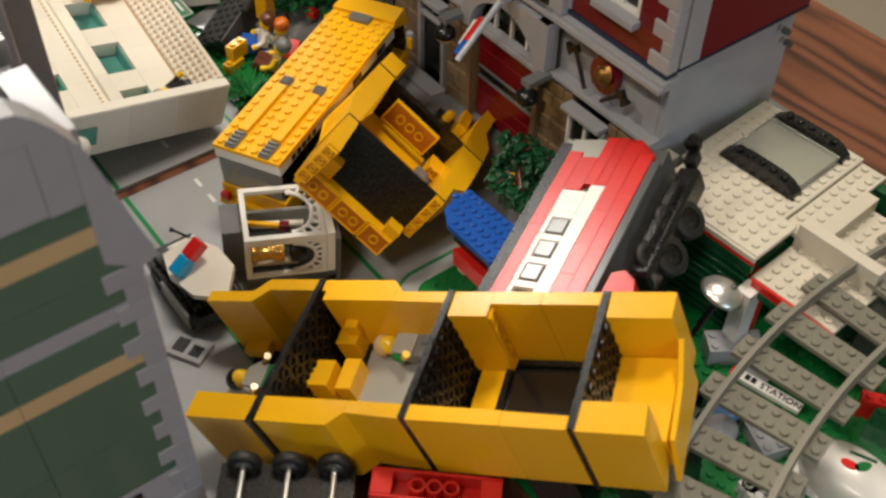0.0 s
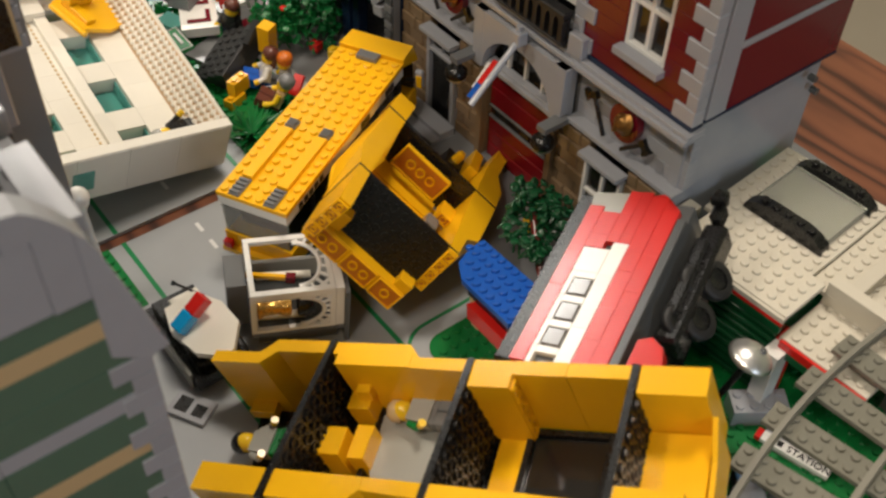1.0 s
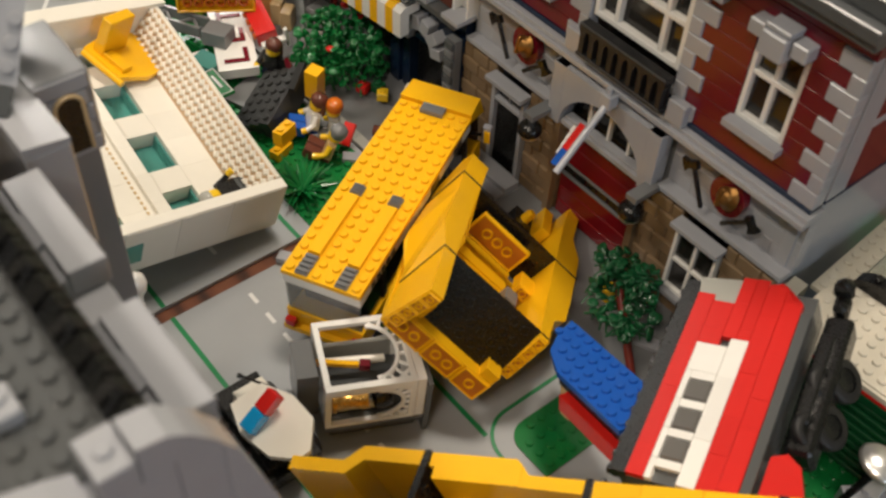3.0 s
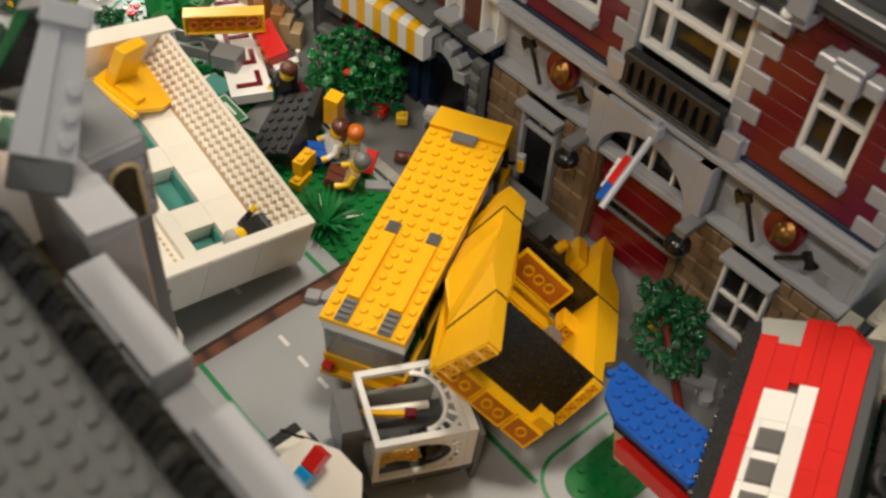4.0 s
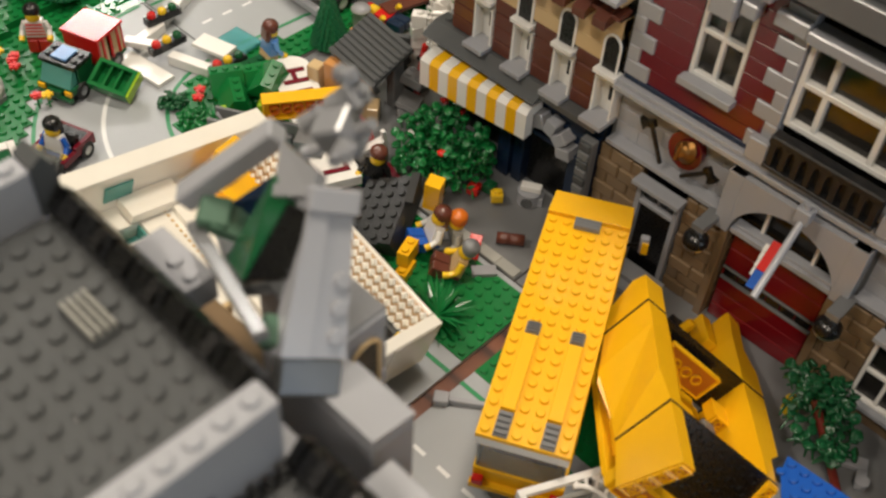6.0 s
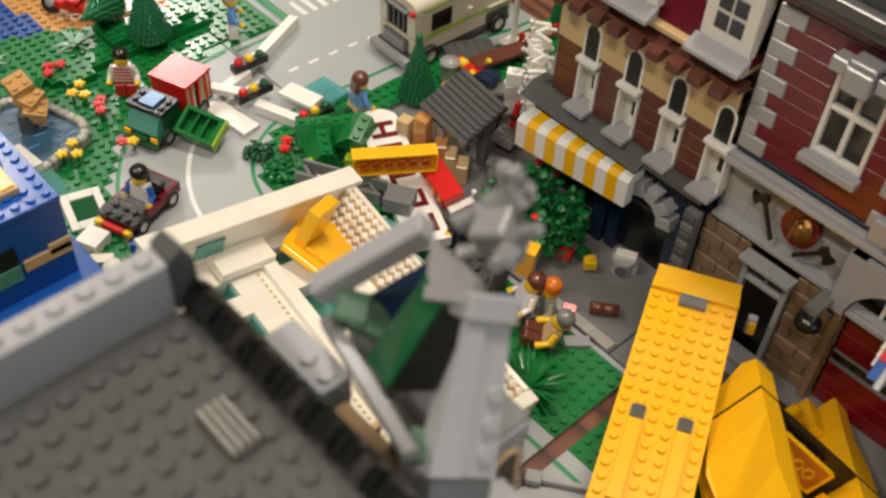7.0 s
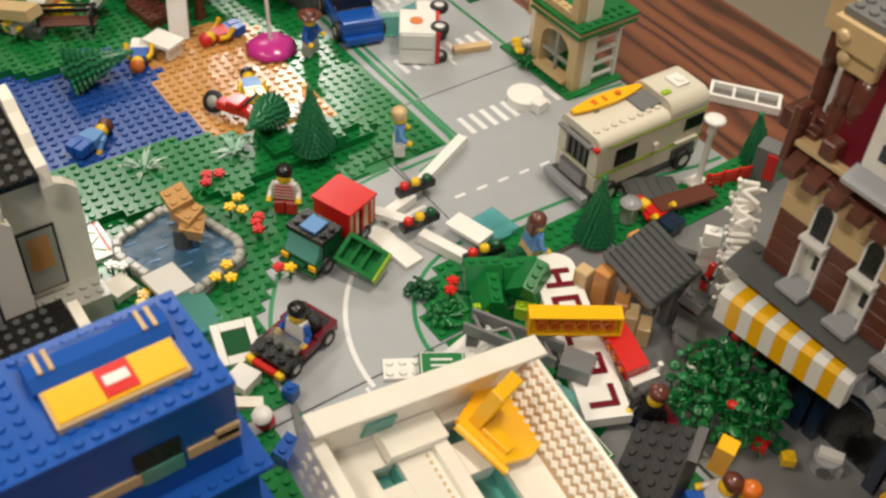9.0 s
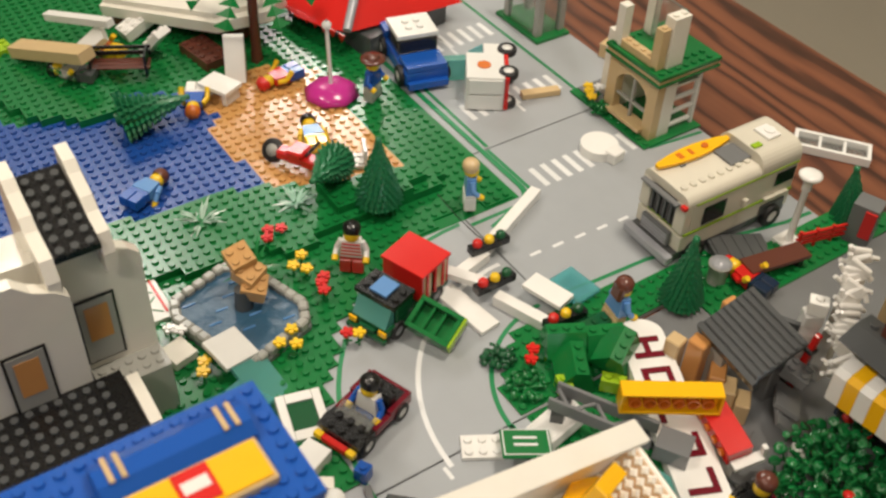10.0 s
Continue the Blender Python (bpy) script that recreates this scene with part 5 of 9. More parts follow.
# ---- red carriage ----
RCM = axes((-0.3000, 0.3360, 0.0945), (0.823, 0.332, 0.323), (-0.552, 0.861, 0.117))
RC = thing("red_carriage", RCM, "bright red toy carriage with white window band and black edges", "toy train")
part("body", Geo().box(0.001, 0.0610, -0.110, 0.004, -0.024, -0.0034), DGR, RC)


def tile_row(parent, x0, x1, y0, y1, mat, lens=(0.024, 0.016, 0.032)):
    """Tiles of several lengths in one row down the roof."""
    y, k = y0, 0
    while y > y1 + 0.001:
        e = max(y - lens[k % len(lens)], y1)
        part("tile", Geo().box(x0 + 0.00004, x1 - 0.00004, e + 0.00004, y - 0.00004, -0.0032, 0.0001 * (k % 2), 0.00012), mat, parent)
        y, k = e, k + 1


tile_row(RC, 0.0055, 0.0140, -0.0052, -0.110, RED, (0.032, 0.024, 0.032))
tile_row(RC, 0.0141, 0.0245, -0.0088, -0.0342, RED, (0.016, 0.016))
tile_row(RC, 0.0246, 0.0315, 0.0075, -0.0292, RED, (0.016, 0.032))
tile_row(RC, 0.0316, 0.0378, 0.0078, -0.0292, RED, (0.032, 0.016))
tile_row(RC, 0.0379, 0.0470, 0.0052, -0.110, RED, (0.020, 0.032, 0.024))
tile_row(RC, 0.0471, 0.0560, -0.0030, -0.110, RED, (0.032, 0.024, 0.016))
part("end_tile", Geo().prism([(0.0380, 0.0053), (0.0440, 0.0072), (0.0560, -0.0075), (0.0560, -0.0031), (0.0472, -0.0029), (0.0470, 0.0053)], -0.0034, 0.0001, "z"), RED, RC)
band = part("white_band", Geo().box(0.0142, 0.0290, -0.0505, -0.0344, -0.0032, 0.0, 0.0002), CLW, RC, "white tiles with dark square windows")
tile_row(band, 0.0292, 0.0377, -0.0293, -0.110, CLW, (0.022, 0.034, 0.034))
for k in range(4):
    y = -0.0506 - k * 0.0162
    end = max(y - 0.0160, -0.110)
    part("tile", Geo().box(0.0142, 0.0172, end, y, -0.0032, 0.0, 0.0002), CLW, band)
    part("tile", Geo().box(0.0173, 0.0290, y - 0.0042, y, -0.0032, 0.0, 0.0002), CLW, band)
    if end > -0.109:
        part("window", Geo().box(0.0174, 0.0289, end, y - 0.0044, -0.0032, 0.0006, 0.0016), SMW, band)
part("black_edge", Geo().box(-0.0030, 0.0056, -0.110, 0.002, -0.008, -0.0010), BLK, RC)
part("edge_teeth", Geo().studs(1, 17, 0.0, 0.0, -0.136), BLK, RC, "", pose(-0.0030, 0, -0.0090, 0, -90, 0))
part("dark_edge", Geo().box(0.0562, 0.0610, -0.110, -0.008, -0.006, -0.0004), DGR, RC)
part("end_plate", Geo().prism([(0.0056, -0.0050), (0.0035, 0.0045), (0.0244, 0.0062), (0.0244, -0.0086), (0.0142, -0.0086), (0.0140, -0.0050)], -0.005, -0.0008, "z"), OGR, RC)
part("side_wing", Geo().prism([(0.0634, -0.084), (0.0700, -0.081), (0.0770, -0.086), (0.0810, -0.098), (0.0800, -0.110), (0.0634, -0.110)], -0.012, -0.0030, "z"), RED, RC, "red rounded side piece")
bog = part("bogie", Geo().box(0.0640, 0.0770, -0.074, 0.004, -0.030, -0.014, 0.002).box(0.0650, 0.0720, -0.060, -0.010, -0.0138, -0.0100, 0.001), BLK, RC, "black bogie with large wheels")
for y in (-0.026, -0.052):
    wheel(bog, Matrix.Translation((0.0775, y, -0.024)) @ pose(0, 0, 0, 0, -35, 0), 0.0108, 0.006, BLK)
    wheel(bog, Matrix.Translation((0.0710, y - 0.009, -0.015)) @ pose(0, 0, 0, 0, -35, 0), 0.0080, 0.005, BLK)
part("coupling", Geo().box(0.066, 0.073, 0.004, 0.016, -0.020, -0.010, 0.002).box(0.0655, 0.0750, 0.0110, 0.0150, -0.0098, -0.0040, 0.001).lathe([(0.004, -0.010), (0.005, -0.006), (0.001, -0.002)], 10, 0.070, 0.016), BLK, bog)
part("support", Geo().box(0.010, 0.055, -0.07, -0.02, -0.080, -0.0242), BLK, RC)

# ---- petrol station ----
GS = flat("ground", -0.2625, 0.030, 0.215, 0.560, -0.0033, 0.0004, GRN, None, "green studded baseplate under the petrol station", "ground")
tagged(part("lawn_studs", Geo().studs(36, 42, 0.0003, -0.262, 0.216), GRN, GS), kind="stuff")
STM = pose(-0.2625, 0.3725, 0.0715, 0, 0, 4)
AWH = plastic("aged_white_plastic", (0.60, 0.56, 0.47), 0.3)
ST = thing("petrol_station", STM, "aged white toy petrol station with studded roof and dark green walls", "toy building")
part("roof_plate", Geo().box(0.0, 0.0760, 0.0, 0.0360, -0.0032, 0.0, 0.0003).studs(9, 4, -0.0001, 0.002, 0.002), AWH, ST)
part("roof_plate", Geo().box(-0.0070, 0.0660, 0.0364, 0.1180, -0.0062, -0.0030, 0.0003)
     .studs(9, 10, -0.0031, -0.0064, 0.0372, skip=[(i, j) for i in range(2, 8) for j in range(3, 8)]), AWH, ST)
part("roof_plate", Geo().box(0.0662, 0.0830, 0.0364, 0.1180, -0.0094, -0.0062, 0.0003).studs(2, 10, -0.0063, 0.0666, 0.0372), AWH, ST)
sk = part("skylight", Geo().box(0.0095, 0.0585, 0.0620, 0.1020, -0.0028, 0.0026), CLR, ST, "clear roof panel between black curved bars")
for y in (0.0535, 0.1022):
    part("curved_bar", Geo().prism([(0.0070, -0.0030), (0.0082, 0.0010), (0.0140, 0.0050), (0.0230, 0.0068), (0.0450, 0.0068), (0.0540, 0.0050), (0.0598, 0.0010), (0.0610, -0.0030)], y, y + 0.0082), BLK, sk, "black curved bar")
    g = Geo()
    for k in range(5):
        g.stud(0.0180 + 0.0080 * k, y + 0.0041, 0.0066)
    part("bar_studs", g, BLK, sk)
part("roof_wall", Geo().box(-0.0160, -0.0072, 0.010, 0.0340, -0.0710, -0.0020), AWH, ST)
part("fascia", Geo().box(0.0, 0.0760, -0.0022, -0.0002, -0.0042, -0.0008), AWH, ST)
part("red_stripe", Geo().box(0.0, 0.0760, -0.0024, -0.0004, -0.0066, -0.0044), RED, ST, "red stripe under the roof edge")
part("green_stripe", Geo().box(0.0, 0.0760, -0.0026, -0.0004, -0.0120, -0.0068), DGN, ST)
low = part("lower_roof", Geo().box(0.0765, 0.1300, 0.0, 0.0970, -0.0180, -0.0148, 0.0003).studs(6, 12, -0.0149, 0.0790, 0.0008), AWH, ST)
part("roof_wall", Geo().box(0.0766, 0.1280, 0.0365, 0.0445, -0.0146, 0.0020), AWH, low)
part("roof_wall", Geo().box(0.0832, 0.0912, 0.0447, 0.0970, -0.0146, -0.0050), AWH, low)
part("roof_wall", Geo().box(0.1220, 0.1300, 0.0600, 0.0970, -0.0146, 0.0080), AWH, low)
part("red_stripe", Geo().box(0.0780, 0.1300, -0.0024, -0.0002, -0.0205, -0.0150), RED, low)
part("green_stripe", Geo().box(0.0780, 0.1300, -0.0022, -0.0002, -0.0260, -0.0207), DGN, low)
wallg = part("wall", Geo().box(0.002, 0.0740, 0.004, 0.034, -0.0710, -0.0122), DGN, ST, "dark green shutter wall with ribs")
for k in range(9):
    part("rib", Geo().box(0.002, 0.0740, -0.0004, 0.0038, -0.0185 - 0.006 * k, -0.0150 - 0.006 * k, 0.0008), DGN, wallg)
part("pillar", Geo().box(0.0742, 0.0820, 0.002, 0.012, -0.0710, -0.0182), RED, ST, "red corner pillar")
part("pillar", Geo().box(0.0742, 0.0840, -0.0100, 0.0018, -0.0710, -0.0200), CLW, ST)
part("back_wall", Geo().box(0.0, 0.12, 0.108, 0.116, -0.0710, -0.0096), DGN, ST)

# ---- raised curved track ----
TK = thing("curved_track", pose(0.300, 0.410, 0.0685), "dull grey curved toy railway track on studded sleepers", "toy track")
OLG = plastic("dull_track_grey", (0.20, 0.195, 0.16))
RLG = plastic("worn_rail_grey", (0.21, 0.20, 0.165), 0.35)
for r in (0.452, 0.408):
    pts = [(-r * math.cos(radians(a)), r * math.sin(radians(a))) for a in range(-34, 28, 2)]
    g = Geo()
    for w, z0, z1 in ((0.0026, -0.001, 0.0042), (0.0042, -0.0030, -0.001)):
        n = len(pts)
        v = []
        for sc, z in ((r - w / 2, z0), (r + w / 2, z0), (r + w / 2, z1), (r - w / 2, z1)):
            v += [(p[0] * sc / r, p[1] * sc / r, z) for p in pts]
        g.add(v, [(k * n + i, k * n + i + 1, ((k + 1) % 4) * n + i + 1, ((k + 1) % 4) * n + i) for k in range(4) for i in range(n - 1)] + [(0, n, 2 * n, 3 * n), (n - 1, 4 * n - 1, 3 * n - 1, 2 * n - 1)])
    part("rail", g, RLG, TK)
for k in range(14):
    a = radians(-30 + 4.0 * k)
    m = Matrix.Translation((-0.430 * math.cos(a), 0.430 * math.sin(a), -0.0064)) @ Matrix.Rotation(-a, 4, "Z")
    part("sleeper", Geo().box(-0.032, 0.032, -0.008, 0.008, 0.0, 0.0032, 0.0003).studs(8, 2, 0.0031, -0.032, -0.008), OLG, TK, "", m)
for k, (x, y) in enumerate(((-0.47, -0.14), (-0.44, 0.02), (-0.43, 0.13))):
    part("support", Geo().box(x, x + 0.016, y, y + 0.016, -0.0685, -0.0068), OLG, TK)

# sign, tank and loose parts below the track
SG = thing("station_sign", axes((-0.1639, 0.3562, 0.0060), (0.970, 0.245, 0.0), (-0.245, 0.970, 0.0)), "white toy sign with black letters lying on green plate", "sign")
part("board", Geo().box(-0.0010, 0.0385, -0.0004, 0.0066, -0.0030, 0.0, 0.0002), CLW, SG)
part("red_edge", Geo().box(-0.0045, -0.0012, -0.0004, 0.0066, -0.0030, 0.0, 0.0002), RED, SG)


def lettering(parent, text, size, mat, m, depth=0.0003):
    cu = bpy.data.curves.new("letters", "FONT")
    cu.body, cu.size, cu.extrude = text, size, depth
    tmp = bpy.data.objects.new("letters", cu)
    me = bpy.data.meshes.new_from_object(tmp)
    bpy.data.objects.remove(tmp)
    me.materials.clear()
    me.materials.append(mat)
    ob = new("lettering", me)
    ob.parent = parent
    ob.matrix_basis = m
    return ob


lettering(SG, "STATION", 0.0060, BLK, pose(0.0135, 0.0010, 0.0002))
for x in (0.0040, 0.0078):
    part("mark_bar", Geo().box(x, x + 0.0030, 0.0012, 0.0052, 0.0001, 0.0004, 0.00005), BLK, SG)
part("backing_plate", Geo().box(-0.0010, 0.0150, 0.0068, 0.0180, -0.0060, -0.0020, 0.0003), LGR, SG)
part("plinth", Geo().box(0.0, 0.0375, 0.0006, 0.0056, -0.0056, -0.0031), OGR, SG)
TN = thing("fuel_tank", pose(-0.0800, 0.3500, 0.0, 0, 0, 8), "white rounded toy tank with red and green leaf shapes", "toy part")
part("body", Geo().lathe([(0.019, 0.0), (0.021, 0.004), (0.021, 0.012), (0.0195, 0.0185), (0.016, 0.0218), (0.0001, 0.0235)], 32), CLW, TN, "", Matrix.Diagonal((1.35, 0.80, 1.0, 1.0)))
for dx, dy, mat in ((-0.0045, -0.0015, RED), (0.0010, 0.0020, GRN)):
    part("leaf_mark", Geo().prism([(0.0048 * math.cos(radians(a)), 0.0026 * math.sin(radians(a))) for a in range(0, 360, 24)], 0.0, 0.0006, "z"), mat, TN, "", pose(dx, dy, 0.0232, 0, 0, 10 if mat is RED else 60))
part("word_bar", Geo().box(-0.008, 0.006, -0.0012, 0.0012, 0.0, 0.0004), DGN, TN, "", pose(-0.001, 0.0085, 0.0222, -8, 0, 18))
part("base", Geo().box(-0.029, 0.024, -0.018, 0.016, 0.0005, 0.0035), CLW, TN)
DS = thing("dish_lamp", pose(-0.1799, 0.3432, 0.074), "chrome dish lamp on a black pole beside the station", "toy lamp")
part("dish", Geo().lathe([(0.0118, -0.0034), (0.0122, -0.0028), (0.0110, -0.0008), (0.0080, 0.0018), (0.0040, 0.0034), (0.0001, 0.0040)], 28), SLV, DS, "", axes((0, 0, 0), (1, 0, -0.16), (0, 1, -0.28)))
part("cap", Geo().lathe([(0.0018, 0.0), (0.0018, 0.0014), (0.0001, 0.0016)], 10), DGR, DS, "", axes((0.0030, 0.0030, 0.0022), (1, 0, -0.16), (0, 1, -0.28)))
part("pole", Geo().rod((0, 0, -0.003), (-0.012, -0.016, -0.070), 0.0019, 10), BLK, DS)
for k, (x, y, z, rz, nx, ny, hp, mat) in enumerate(((-0.112, 0.300, 0.0, 30, 4, 2, 3, OGR), (-0.118, 0.326, 0.0, 70, 2, 3, 3, LGR), (-0.170, 0.300, 0.0, 10, 2, 2, 4, DGR), (-0.190, 0.318, 0.0, -15, 3, 2, 5, BLK), (-0.182, 0.352, 0.0, 55, 4, 2, 4, LGR), (-0.100, 0.300, 0.0, 80, 2, 2, 3, CLW), (-0.176, 0.300, 0.016, 40, 2, 1, 2, RED), (-0.098, 0.384, 0.0, 15, 4, 3, 4, DGN), (-0.108, 0.392, 0.0, 35, 4, 1, 5, RED), (-0.205, 0.300, 0.0, 12, 4, 3, 8, DGN))):
    b = thing("loose_brick", pose(x, y, z, 0, 0, rz), "loose toy brick fallen on the green plate", "toy brick", "bricks by the station")
    piece(b, "brick_body", 0, 0, 0, nx, ny, hp, mat)
for x, y in ((-0.142, 0.318), (-0.150, 0.330)):
    w = thing("loose_dome", pose(x, y, 0.012), "shiny grey-blue toy dome lying among rubble", "toy part")
    part("dome", Geo().lathe([(0.0090, 0.0), (0.0088, 0.003), (0.0060, 0.0065), (0.0001, 0.008)], 18), LGR if x > -0.145 else MBL, w)
    part("collar", Geo().lathe([(0.0100, -0.012), (0.0100, -0.001), (0.0092, 0.0)], 18), BLK, w)

# ---- police car ----
PC = thing("police_car", pose(-0.4020, 0.1480, 0.0), "black and white toy police car with red and blue light bar", "toy car")
part("chassis", Geo().box(-0.034, 0.030, -0.022, 0.010, 0.006, 0.016, 0.0005), BLK, PC)
part("body", Geo().box(-0.030, 0.026, -0.019, 0.008, 0.0162, 0.0225, 0.0005), BLK, PC)
tilt = pose(0.012, -0.004, 0.0300, 9, 5, 0)
part("roof", Geo().prism([(-0.0240, -0.0130), (-0.0080, -0.0175), (0.0120, -0.0130), (0.0230, -0.0020), (0.0225, 0.0050), (0.0090, 0.0160), (-0.0080, 0.0150), (-0.0240, 0.0060)], 0.0, 0.0045, "z"), WHT, PC, "white roof panel", tilt)
part("roof_shield", Geo().box(-0.014, 0.018, -0.0195, -0.0175, 0.0100, 0.0290), SMK, PC)
bar = tilt @ pose(-0.0070, -0.0020, 0.0085, 24, 0, 8)
part("light_bar_red", Geo().box(-0.0042, 0.0042, 0.0002, 0.0120, 0.0, 0.0072, 0.0006), RED, PC, "red light", bar)
part("light_bar_blue", Geo().box(-0.0042, 0.0042, -0.0120, -0.0002, 0.0, 0.0072, 0.0006), plastic("trans_blue", (0.01, 0.30, 0.62), 0.1), PC, "blue light", bar)
part("antenna", Geo().rod((-0.010, 0.004, 0.034), (-0.0175, -0.0065, 0.0430), 0.0008, 8).rod((-0.0175, -0.0065, 0.0430), (-0.0185, -0.0080, 0.0440), 0.0014, 8), BLK, PC)
part("rear_roof", Geo().box(-0.0200, -0.0130, -0.0120, 0.0060, 0.0230, 0.0305, 0.0005), WHT, PC)
part("door_panel", Geo().box(-0.010, 0.024, -0.0240, -0.0221, 0.004, 0.016), OGR, PC)
for x in (-0.020, 0.018):
    for y in (-0.020, 0.010):
        wheel(PC, Matrix.Translation((x, y, 0.0082)) @ pose(0, 0, 0, 0, 0, 90), 0.0080, 0.006)
RT = thing("road_sign_tile", pose(-0.368, 0.118, 0.003, 0, 0, 30), "light grey tile with black printed bars on the road", "toy sign")
part("tile", Geo().box(-0.012, 0.012, -0.008, 0.008, -0.003, 0.0), LGR, RT)
part("printed_bar", Geo().box(-0.009, -0.001, -0.005, 0.005, 0.0001, 0.0004).box(0.002, 0.009, -0.005, 0.003, 0.0001, 0.0004), BLK, RT)

# dark chassis and red brick in the foreground
CH = thing("black_bogie", pose(-0.2316, 0.0995, 0.030, 0, 0, 52), "black toy train bogie with shiny wheels and axles", "toy train")
part("plate", Geo().box(-0.030, 0.036, -0.020, 0.020, 0.0, 0.008), BLK, CH)
for x in (-0.018, 0.004, 0.026):
    for y in (-0.017, 0.017):
        wheel(CH, Matrix.Translation((x, y, 0.013)) @ pose(0, 0, 0, 0, 0, 90), 0.0085, 0.005, DGR)
    part("axle", Geo().rod((x, -0.017, 0.013), (x, 0.017, 0.013), 0.0014, 10), SLV, CH)
part("stand", Geo().box(-0.024, 0.032, -0.012, 0.012, -0.0330, -0.0002), DGR, CH)
RB = thing("red_brick_part", pose(-0.2023, 0.1321, 0.0380, 0, 0, 47), "bright red upturned toy brick showing three tubes", "toy brick")
part("shell", Geo().box(0.0, 0.062, 0.0, 0.0016, 0.0, 0.012).box(0.0, 0.062, 0.0144, 0.016, 0.0, 0.012).box(0.0, 0.010, 0.0017, 0.0143, 0.0, 0.012).box(0.052, 0.062, 0.0017, 0.0143, 0.0, 0.012).box(0.010, 0.052, 0.0017, 0.0143, 0.0, 0.003), RED, RB)
part("tube", tubes(3, 1, 0.003, 0.012, 0.022, 0.008, 0.0040, 14), RED, RB)
part("stand", Geo().box(0.005, 0.057, 0.002, 0.014, -0.0410, -0.0002), BLK, RB)
for k in range(4):
    part("carriage_prop", Geo().box(0.09 + 0.045 * k, 0.115 + 0.045 * k, -0.060, -0.010, -0.052 - 0.0165 * (k + 1.5), -0.0505), BLK, TR, "black rubble under the carriage")

# ---- corner shop with sand-green walls, close to the camera ----
XE, YN, TZ, TZ2 = -0.256, 0.073, 0.272, 0.282
GG = thing("green_corner_shop", pose(0, 0, 0), "toy corner shop, sand green walls, light grey quoins and parapets", "toy building")
bands = [(0.0, 0.070, LGR), (0.070, 0.1080, SGN), (0.1080, 0.1475, SGN), (0.1475, 0.1570, TAN), (0.1570, 0.1755, SGN), (0.1755, 0.1842, LGR), (0.1842, 0.2010, SGN), (0.2010, 0.2170, SGN), (0.2170, 0.2264, TAN), (0.2264, 0.2385, SGN)]
for z0, z1, mat in bands:
    for k in range(5):
        y1 = YN - 0.006 - k * 0.052
        part("wall_panel", Geo().box(XE - 0.008, XE, y1 - 0.0519, y1, z0 + 0.0001, z1 - 0.0001, 0.0003), mat, GG)
for k in range(21):
    z = 0.0096 * k
    w = (0.015, 0.0075, 0.0135, 0.0085)[k % 4]
    if z < 0.192:
        part("quoin", Geo().box(XE - 0.0078, XE + 0.0009, YN - w, YN + 0.0008, z + 0.0001, z + 0.0095, 0.0003), LGR, GG)
# gable: stepped parapet whose shoulder curves down to a pointed ledge
part("gable_top", Geo().prism([(-0.20, 0.2387), (-0.20, 0.2810), (0.010, 0.2810), (0.020, 0.2775), (0.0295, 0.2725), (0.0295, 0.2387)], XE - 0.009, XE + 0.0006, "x"), LGR, GG)
part("gable_top", Geo().prism([(0.0482, 0.2387), (0.0296, 0.2387), (0.0296, 0.2700), (0.0482, 0.2700)], XE - 0.009, XE + 0.0006, "x"), LGR, GG)
part("gable_block", Geo().box(XE - 0.013, XE + 0.0010, 0.0298, 0.0398, 0.2702, 0.2800, 0.0005).studs(1, 1, 0.2799, XE - 0.0098, 0.0308), LGR, GG)
part("gable_shoulder", Geo().prism([(0.0400, 0.2702), (0.0400, 0.2835), (0.0480, 0.2822), (0.0530, 0.2780), (0.0575, 0.2725), (0.0605, 0.2680), (0.0605, 0.2380), (0.0484, 0.2380), (0.0484, 0.2702)], XE - 0.010, XE + 0.0008, "x"), LGR, GG)
part("gable_shoulder", Geo().prism([(0.0606, 0.2290), (0.0606, 0.2678), (0.0645, 0.2615), (0.0690, 0.2450), (0.0745, 0.2240), (0.0805, 0.2010), (0.0730, 0.1990), (0.0606, 0.2080)], XE - 0.0095, XE + 0.0012, "x"), LGR, GG)
part("window_slot", Geo().box(XE + 0.0001, XE + 0.0012, -0.06, 0.046, 0.060, 0.066), BLK, GG)
part("north_wall", Geo().box(-0.398, XE - 0.0102, YN - 0.027, YN - 0.019, 0.0, 0.2385), SGN, GG)
part("ledge_wall", Geo().box(-0.398, XE - 0.0102, YN - 0.0189, YN - 0.004, 0.0, 0.2395), LGR, GG)
part("north_wall", Geo().box(-0.506, -0.3982, YN - 0.0305, YN - 0.0235, 0.0, 0.2700), LGR, GG)
part("inner_core", Geo().box(-0.503, XE - 0.0102, -0.20, YN - 0.031, 0.0, TZ - 0.0035), DGR, GG)
part("terrace_floor", Geo().box(-0.3993, XE - 0.0104, -0.20, 0.0500, TZ - 0.0032, TZ).studs(17, 28, TZ - 0.0001, -0.3950, -0.1850), DGR, GG, "dark grey studded roof terrace")
part("terrace_floor", Geo().box(-0.5030, -0.4088, -0.20, 0.0440, TZ2 - 0.0132, TZ2).studs(11, 28, TZ2 - 0.0001, -0.5000, -0.1845), DGR, GG, "dark grey studded roof terrace")
fw = part("party_wall", Geo().box(-0.4086, -0.3996, -0.20, 0.0420, TZ - 0.0030, 0.2995, 0.0006).studs(1, 29, 0.2994, -0.4081, -0.1910), LGR, GG, "light grey party wall between the terraces")
part("wall_slot", Geo().box(-0.3995, -0.3989, 0.0050, 0.0205, 0.2768, 0.2820), BLK, fw)
